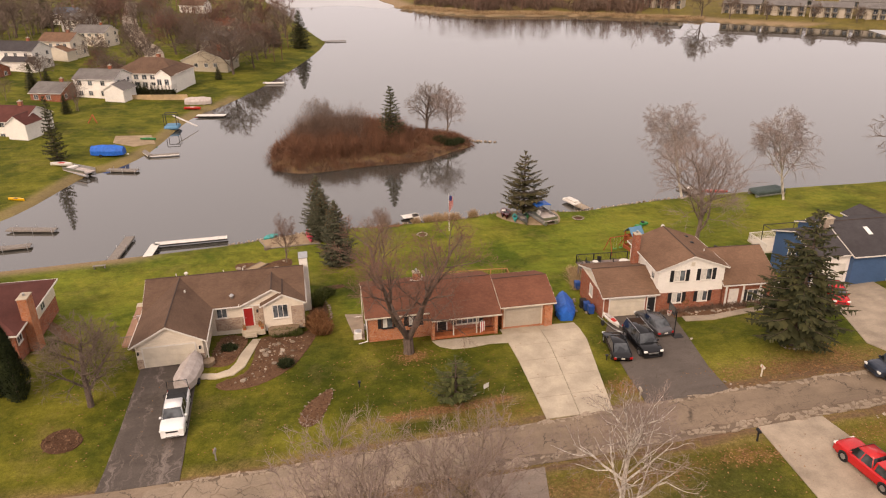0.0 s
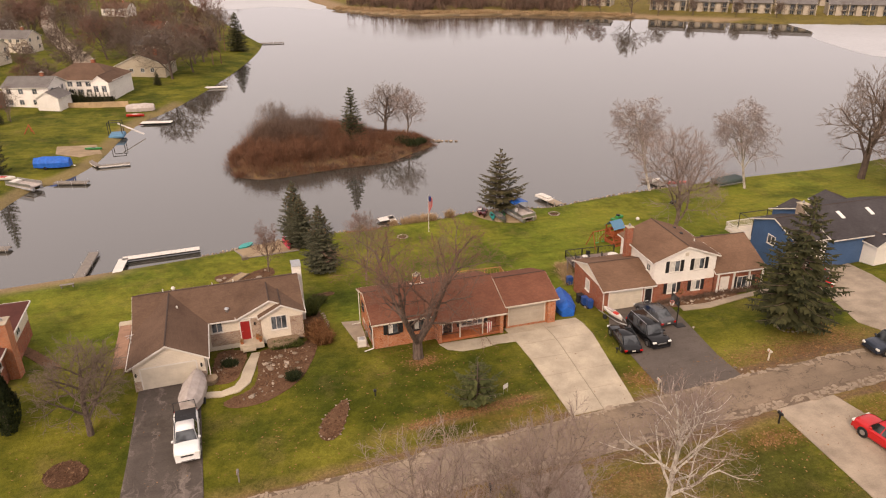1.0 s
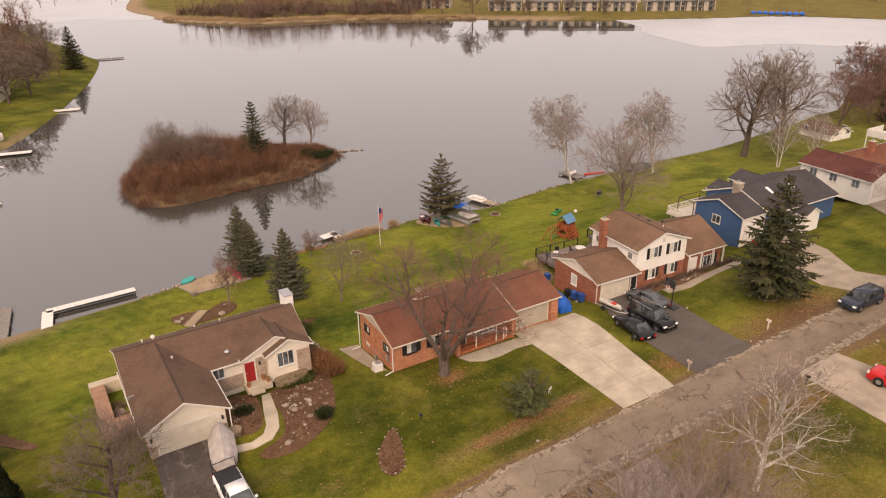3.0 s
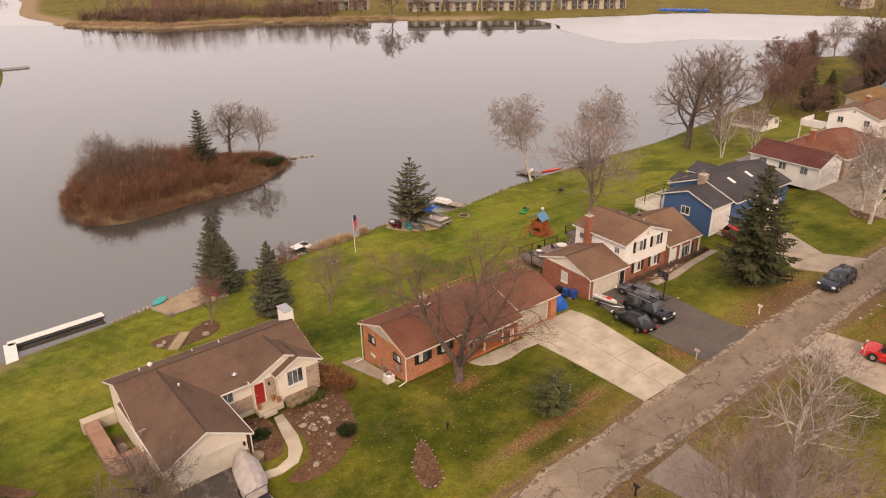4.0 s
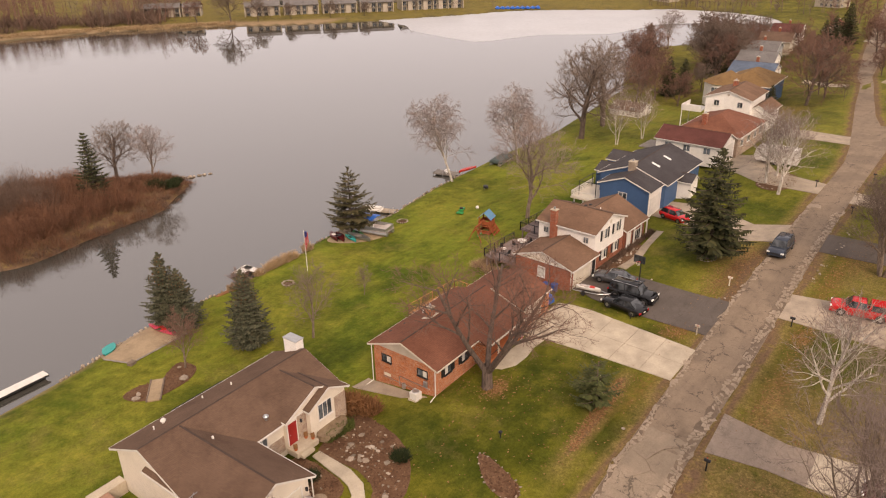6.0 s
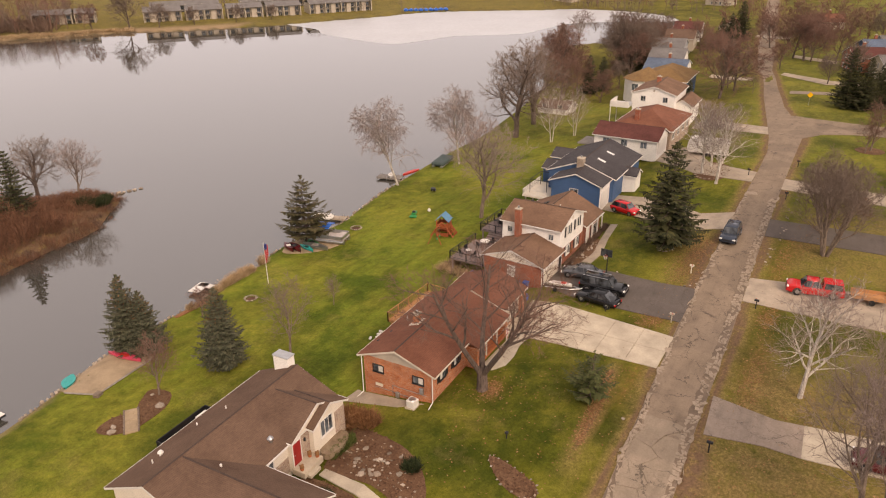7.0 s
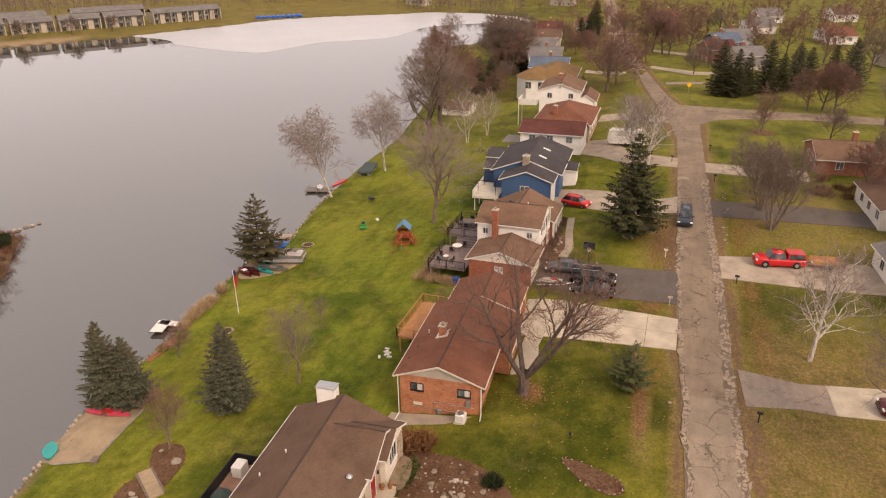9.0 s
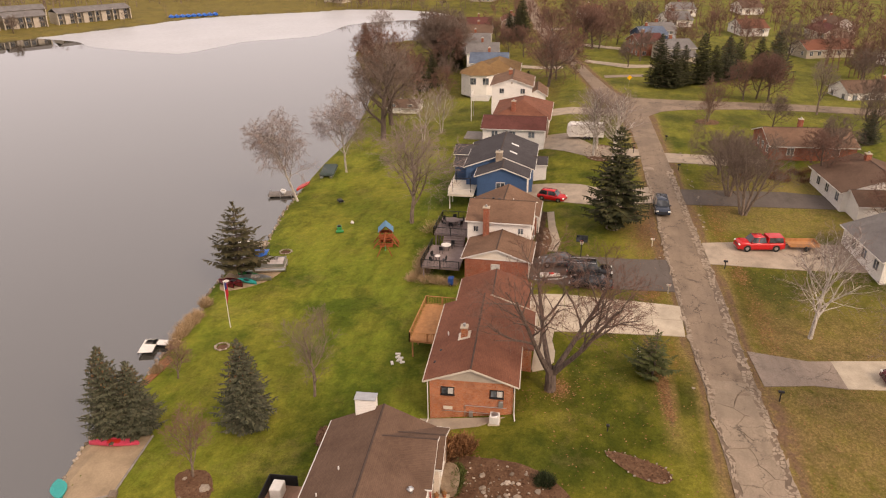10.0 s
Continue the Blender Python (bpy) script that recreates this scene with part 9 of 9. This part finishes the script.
# ---- the row of townhouses over the lake ----
def townhouse(x, y, rot, n, label):
    h = thing("townhouse", label, "townhouse", (x, y, -2.4), rot, "townhouses over the lake")
    wdt = 8.6
    part("roof", extrude_profile([(-0.8, 5.4), (4.2, 7.4), (9.6, 5.6), (9.6, 5.4), (4.2, 7.1), (-0.8, 5.2)], "x", -0.3, n * wdt + 0.3), M["shingle_grey"], h)
    part("wall", box(0, n * wdt, 1.6, 9.0, -0.5, 5.5), M["tan_siding"], h)
    for i in range(n):
        a = i * wdt
        part("party_wall", box(a - 0.2, a + 0.2, -0.6, 9.2, -0.4, 5.7), M["tan_siding"], h)
        part("bay", box(a + 3.2, a + 5.6, 0.2, 1.6, 0.2, 5.3), M["taupe_panel"], h)
        for u in (0.5, 5.9):
            b = part("balcony", box(a + u, a + u + 2.3, -0.2, 1.6, 2.5, 2.7), M["greywood"], h)
            part("railing", rods([((a + u, -0.15, 3.5), (a + u + 2.3, -0.15, 3.5), 0.05), ((a + u, -0.15, 3.1), (a + u + 2.3, -0.15, 3.1), 0.04), ((a + u, -0.15, 2.7), (a + u, -0.15, 3.5), 0.05), ((a + u + 2.3, -0.15, 2.7), (a + u + 2.3, -0.15, 3.5), 0.05)]), M["dark_metal"], b)
            for z in (0.2, 2.8):
                window(h, "S", 1.6, a + u + 0.3, a + u + 2.0, z, z + 1.9, 2, sill=False, trim="offwhite")
    part("party_wall", box(n * wdt - 0.2, n * wdt + 0.2, -0.6, 9.2, -0.4, 5.7), M["tan_siding"], h)


townhouse(184, 347, -37, 2, "tan two-storey townhouse row with balconies over the lake")
townhouse(199, 334.5, -36, 2, "tan two-storey townhouse row with balconies over the lake")
townhouse(214.5, 322.5, -36, 2, "tan two-storey townhouse row with balconies over the lake")
townhouse(230, 311, -36, 2, "tan two-storey townhouse row with balconies over the lake")
townhouse(249, 299, -30, 4, "long tan townhouse row with balconies over the lake")
townhouse(150, 384, -38, 2, "tan two-storey townhouse row among trees")
townhouse(165, 373, -38, 1, "tan two-storey townhouse row among trees")
townhouse(204, 368, -36, 4, "red-brown townhouse row behind trees")
townhouse(242, 342, -36, 4, "red-brown townhouse row behind trees")
for i in range(9):
    covered_boat("small boat under a blue cover on the far shore", "tarp", 289 + i * 1.9, 266 - i * 2.0, 40, 4.5, 2.4, 1.1, wheels=False, group="covered boats on the far shore")


# ---- woods ----
def woods(rows, twig, label, seed, per=26, thick=0.09):
    """Far woods: many bare trees with rounded crowns of twigs, in one mesh. rows: x, y, height."""
    r = random.Random(seed)
    b = Branches()
    gz = height([q[0] for q in rows], [q[1] for q in rows])
    for (x, y, h), g in zip(rows, gz):
        foot = Vector((x, y, g - 0.3))
        lean = Vector((r.gauss(0, 0.05), r.gauss(0, 0.05), 1))
        b.spike(foot, foot + lean * h * 0.9, 0.018 * h)
        wide, mid = h * r.uniform(0.24, 0.36), h * r.uniform(0.58, 0.66)
        for k in range(per):
            d = Vector((r.gauss(0, 1), r.gauss(0, 1), r.gauss(0, 1))).normalized() * r.uniform(0.55, 1.0)
            e = foot + Vector((lean.x * mid + d.x * wide, lean.y * mid + d.y * wide, mid + d.z * (h - mid)))
            p = foot + lean * max(h * 0.18, min(e.z - foot.z - h * 0.15, h * 0.8))
            side = Vector((r.gauss(0, 1), r.gauss(0, 1), r.gauss(0, 0.4))).normalized()
            b.blade(p, e, side, thick * 0.45)
            for _ in range(4):
                q = p.lerp(e, r.uniform(0.35, 1))
                b.blade(q, q + Vector((r.gauss(0, 0.6), r.gauss(0, 0.6), r.uniform(-0.2, 0.9))) * h * 0.11, side, thick * 0.4)
    return tagged(piece("woods", b.mesh("woods", twig), None), label, "trees", "", "stuff")


r = random.Random(9)


def band(pts, n, depth, h0, h1, off=4.0):
    """Tree places in a band behind a line, away from the lake."""
    out = []
    for _ in range(n):
        i = r.randrange(len(pts) - 1)
        u = r.random()
        ax, ay = pts[i]
        bx, by = pts[i + 1]
        nx, ny = by - ay, ax - bx
        k = math.hypot(nx, ny)
        s = off + depth * r.random() ** 0.8
        out.append((ax + (bx - ax) * u + nx / k * s, ay + (by - ay) * u + ny / k * s, r.uniform(h0, h1)))
    return out


woods(band([(29, 424), (63, 380), (110, 367), (150, 345)][::-1], 330, 100, 9, 16, 7), M["twig_red"], "dense brown leafless woods across the lake", 1, 18, 0.16)
woods(band([(200, 345), (250, 308), (300, 275), (345, 230)][::-1], 260, 90, 9, 15, 26), M["twig"], "leafless trees behind the townhouses", 2, 18, 0.16)
woods([(r.uniform(120, 175), r.uniform(372, 400), r.uniform(9, 14)) for _ in range(50)], M["twig"], "leafless trees round far townhouses", 3, 18, 0.16)
woods([(r.uniform(355, 470), r.uniform(-60, 330), r.uniform(9, 15)) for _ in range(300)], M["twig_red"], "leafless trees beyond the lake's end", 4, 20, 0.28)
woods([(r.uniform(225, 345), r.uniform(-80, 108), r.uniform(8, 13)) for _ in range(210)], M["twig_red"], "reddish leafless trees between far houses", 5, 26, 0.24)
woods([(r.uniform(150, 225), r.uniform(-70, -5), r.uniform(8, 12)) for _ in range(130)], M["twig_red"], "reddish leafless trees between far houses", 6, 30, 0.18)
woods([(r.uniform(-170, -112), r.uniform(215, 400), r.uniform(10, 17)) for _ in range(90)] + [(r.uniform(-140, -24), r.uniform(296, 345), r.uniform(9, 14)) for _ in range(60)], M["twig"], "leafless trees on the far bank", 7, 18, 0.24)
woods([(r.uniform(-118, -30), r.uniform(330, 520), r.uniform(9, 15)) for _ in range(130)], M["twig_red"], "leafless trees on the far bank", 8, 18, 0.26)
woods([(r.uniform(-60, -20), r.uniform(240, 330), r.uniform(8, 13)) for _ in range(26)], M["twig_red"], "leafless trees by far lakeside houses", 9, 26, 0.12)
woods([(r.uniform(-200, 700), r.uniform(520, 900), r.uniform(10, 16)) for _ in range(260)], M["twig"], "leafless woods on the skyline", 10, 10, 0.3)
woods([(r.uniform(470, 900), r.uniform(-300, 520), r.uniform(10, 16)) for _ in range(260)], M["twig_red"], "leafless woods on the skyline", 11, 10, 0.3)
woods([(184 + 12.4 * u + r.uniform(-3, 3), 340 - 9.3 * u + r.uniform(-3, 2), r.uniform(6, 9)) for u in (0.3, 1.2, 2.1, 2.6, 3.7, 4.4, 5.3, 6.8, 8.1)], M["twig"], "leafless trees before the townhouses", 12, 30, 0.1)
woods([(r.uniform(343, 352), r.uniform(118, 215), r.uniform(7, 13)) for _ in range(46)], M["twig"], "leafless trees along the lake's end", 14, 22, 0.22)
brush("reeds", [(*p[:2], 2.6, 1.4) for p in band([(29, 424), (63, 380), (110, 367), (165, 331)][::-1], 300, 9, 1, 2, 0.5)], M["reed"], "dry tan reeds fringing the far shore", 40, 0.12, 31, "reeds")
brush("brush", [(*p[:2], 3.2, 2.4 + p[2]) for p in band([(29, 424), (63, 380), (110, 367), (140, 350)][::-1], 200, 34, 1, 4, 7)], M["shrub_brown"], "brown brush behind the far reeds", 36, 0.16, 32, fan=1.1)


# ---- broken tarmac plates and edge rubble of the street ----
road_n = lambda x: float(np.interp(x, [p[0] for p in ROAD_N], [p[1] for p in ROAD_N]))
road_s = lambda x: float(np.interp(x, [p[0] for p in ROAD_S[::-1]], [p[1] for p in ROAD_S[::-1]]))
BREAK_W, BREAK_E = -15.0, 63.0
xs = list(np.arange(BREAK_W, BREAK_E + 0.1, 3.0))
drape("roadbed", [(x, road_n(x) - 0.05) for x in xs] + [(x, road_s(x) + 0.05) for x in xs[::-1]], 0.057, M["dirt"], "", step=4.0, parent=ROAD)


def cells(sites, bounds, reach):
    """Voronoi cells of plan sites, by clipping a square round each."""
    out = []
    for i, (x, y) in enumerate(sites):
        poly = [(x - reach, y - reach), (x + reach, y - reach), (x + reach, y + reach), (x - reach, y + reach)]
        for j, (a, b) in enumerate(sites):
            if abs(a - x) > 2 * reach or abs(b - y) > 2 * reach or i == j:
                continue
            nx, ny = a - x, b - y
            c = (a * a + b * b - x * x - y * y) / 2
            res = []
            for (px, py), (qx, qy) in zip(poly, poly[1:] + poly[:1]):
                dp, dq = px * nx + py * ny - c, qx * nx + qy * ny - c
                if dp <= 0:
                    res.append((px, py))
                if (dp < 0) != (dq < 0):
                    t = dp / (dp - dq)
                    res.append((px + (qx - px) * t, py + (qy - py) * t))
            poly = res
            if len(poly) < 3:
                break
        poly = [(px, min(max(py, bounds[0](px)), bounds[1](px))) for px, py in poly]
        if len(poly) > 2:
            out.append(((x, y), poly))
    return out


def ragged(poly, step, gap):
    """Breaks a cell's edges into wandering lines, alike on both sides of a crack."""
    out = []
    cx, cy = sum(p[0] for p in poly) / len(poly), sum(p[1] for p in poly) / len(poly)
    for (ax, ay), (bx, by) in zip(poly, poly[1:] + poly[:1]):
        n = max(1, int(math.hypot(bx - ax, by - ay) / step))
        for i in range(n):
            x, y = ax + (bx - ax) * i / n, ay + (by - ay) * i / n
            w = noise.noise_vector(Vector((x * 0.5, y * 0.5, 3))) * 0.45 + noise.noise_vector(Vector((x * 1.7, y * 1.7, 9))) * 0.16 + noise.noise_vector(Vector((x * 5, y * 5, 5))) * 0.05
            x, y = x + w.x, y + w.y
            d = math.hypot(cx - x, cy - y) or 1
            g = gap if gap > 0.017 else max(0.001, 0.04 * (noise.noise(Vector((x * 0.7, y * 0.7, 21))) + 0.12))
            out.append((x + (cx - x) / d * g, y + (cy - y) / d * g))
    return out


rng = random.Random(77)
west, rim = [], []
JOINT = 6.3  # where the plates end and the smoother tarmac begins
for _ in range(4000):
    x = rng.uniform(BREAK_W, JOINT)
    y = road_s(x) + 1.0 + (road_n(x) - road_s(x) - 1.9) * rng.random()
    if all(math.hypot(x - a, (y - b) * 1.15) > 1.75 for a, b in west):
        west.append((x, y))
x = BREAK_W
while x < BREAK_E:
    for k in range(3):
        rim.append((x + rng.uniform(-0.18, 0.18), road_s(x) + 0.12 + (0.3 if x > JOINT else 0.24) * k + rng.uniform(-0.12, 0.12)))
    for k in range(2):
        rim.append((x + rng.uniform(-0.2, 0.2), road_n(x) - 0.1 - 0.26 * k + rng.uniform(-0.1, 0.1)))
    x += rng.uniform(0.25, 0.5)
# the smoother tarmac down the middle, with a ragged rim
xs = list(np.arange(JOINT, BREAK_E + 0.3, 0.4))
rag = lambda x, k: 0.22 * noise.noise(Vector((x * 0.8, k, 2))) + 0.1 * noise.noise(Vector((x * 3.1, k, 7)))
drape("surface", [(x, road_n(x) - 0.42 + rag(x, 1)) for x in xs] + [(x, road_s(x) + 0.95 + rag(x, 5)) for x in xs[::-1]], 0.088, M["road"], "", step=4.0, parent=ROAD)
# stand-ins that keep the edge cells from growing under the middle
span = np.arange(BREAK_W, BREAK_E, 0.5)
guard = [(x, road_s(x) + (1.1 if x > JOINT else 0.9)) for x in span] + [(x, road_n(x) - 0.62) for x in span]
polys = [c for c in cells(rim + guard, (road_s, road_n), 1.2) if c[0] not in guard]
polys += cells(west, (lambda x: road_s(x) + 0.72, lambda x: road_n(x) - 0.46), 2.4)
shapes = []
for k, (site, poly) in enumerate(polys):
    small = site in rim
    shapes.append((small, ragged(poly, 0.35 if small else 0.5, rng.uniform(0.015, 0.07) if small else rng.uniform(0.006, 0.016)), rng.uniform(0.0, 0.04) if small else rng.uniform(0.0, 0.015)))
flat = [p for s in shapes for p in s[1]]
zz = height([p[0] for p in flat], [p[1] for p in flat])
at = 0
rubble = Branches()
for small, pts, rise in shapes:
    z = zz[at:at + len(pts)]
    at += len(pts)
    n = len(pts)
    if small and rng.random() < 0.35:
        continue
    cx, cy = sum(p[0] for p in pts) / n, sum(p[1] for p in pts) / n
    top = [(x + (cx - x) * 0.02, y + (cy - y) * 0.02, h + 0.085 + rise) for (x, y), h in zip(pts, z)]
    low = [(x, y, h + 0.03) for (x, y), h in zip(pts, z)]
    side = [(i, (i + 1) % n, n + (i + 1) % n, n + i) for i in range(n)]
    if small:
        b0 = len(rubble.v)
        rubble.v += low + top
        rubble.f += [tuple(b0 + i for i in f) for f in side] + [tuple(b0 + n + i for i in range(n))]
    else:
        me = bpy.data.meshes.new("plate")
        me.from_pydata(low + top, [], side + [tuple(range(n, 2 * n))])
        me.materials.append(M["plate"])
        piece("plate", me, ROAD)
me = rubble.mesh("rubble", M["rubble"])
tagged(piece("rubble", me, ROAD), "", "", "", "stuff")
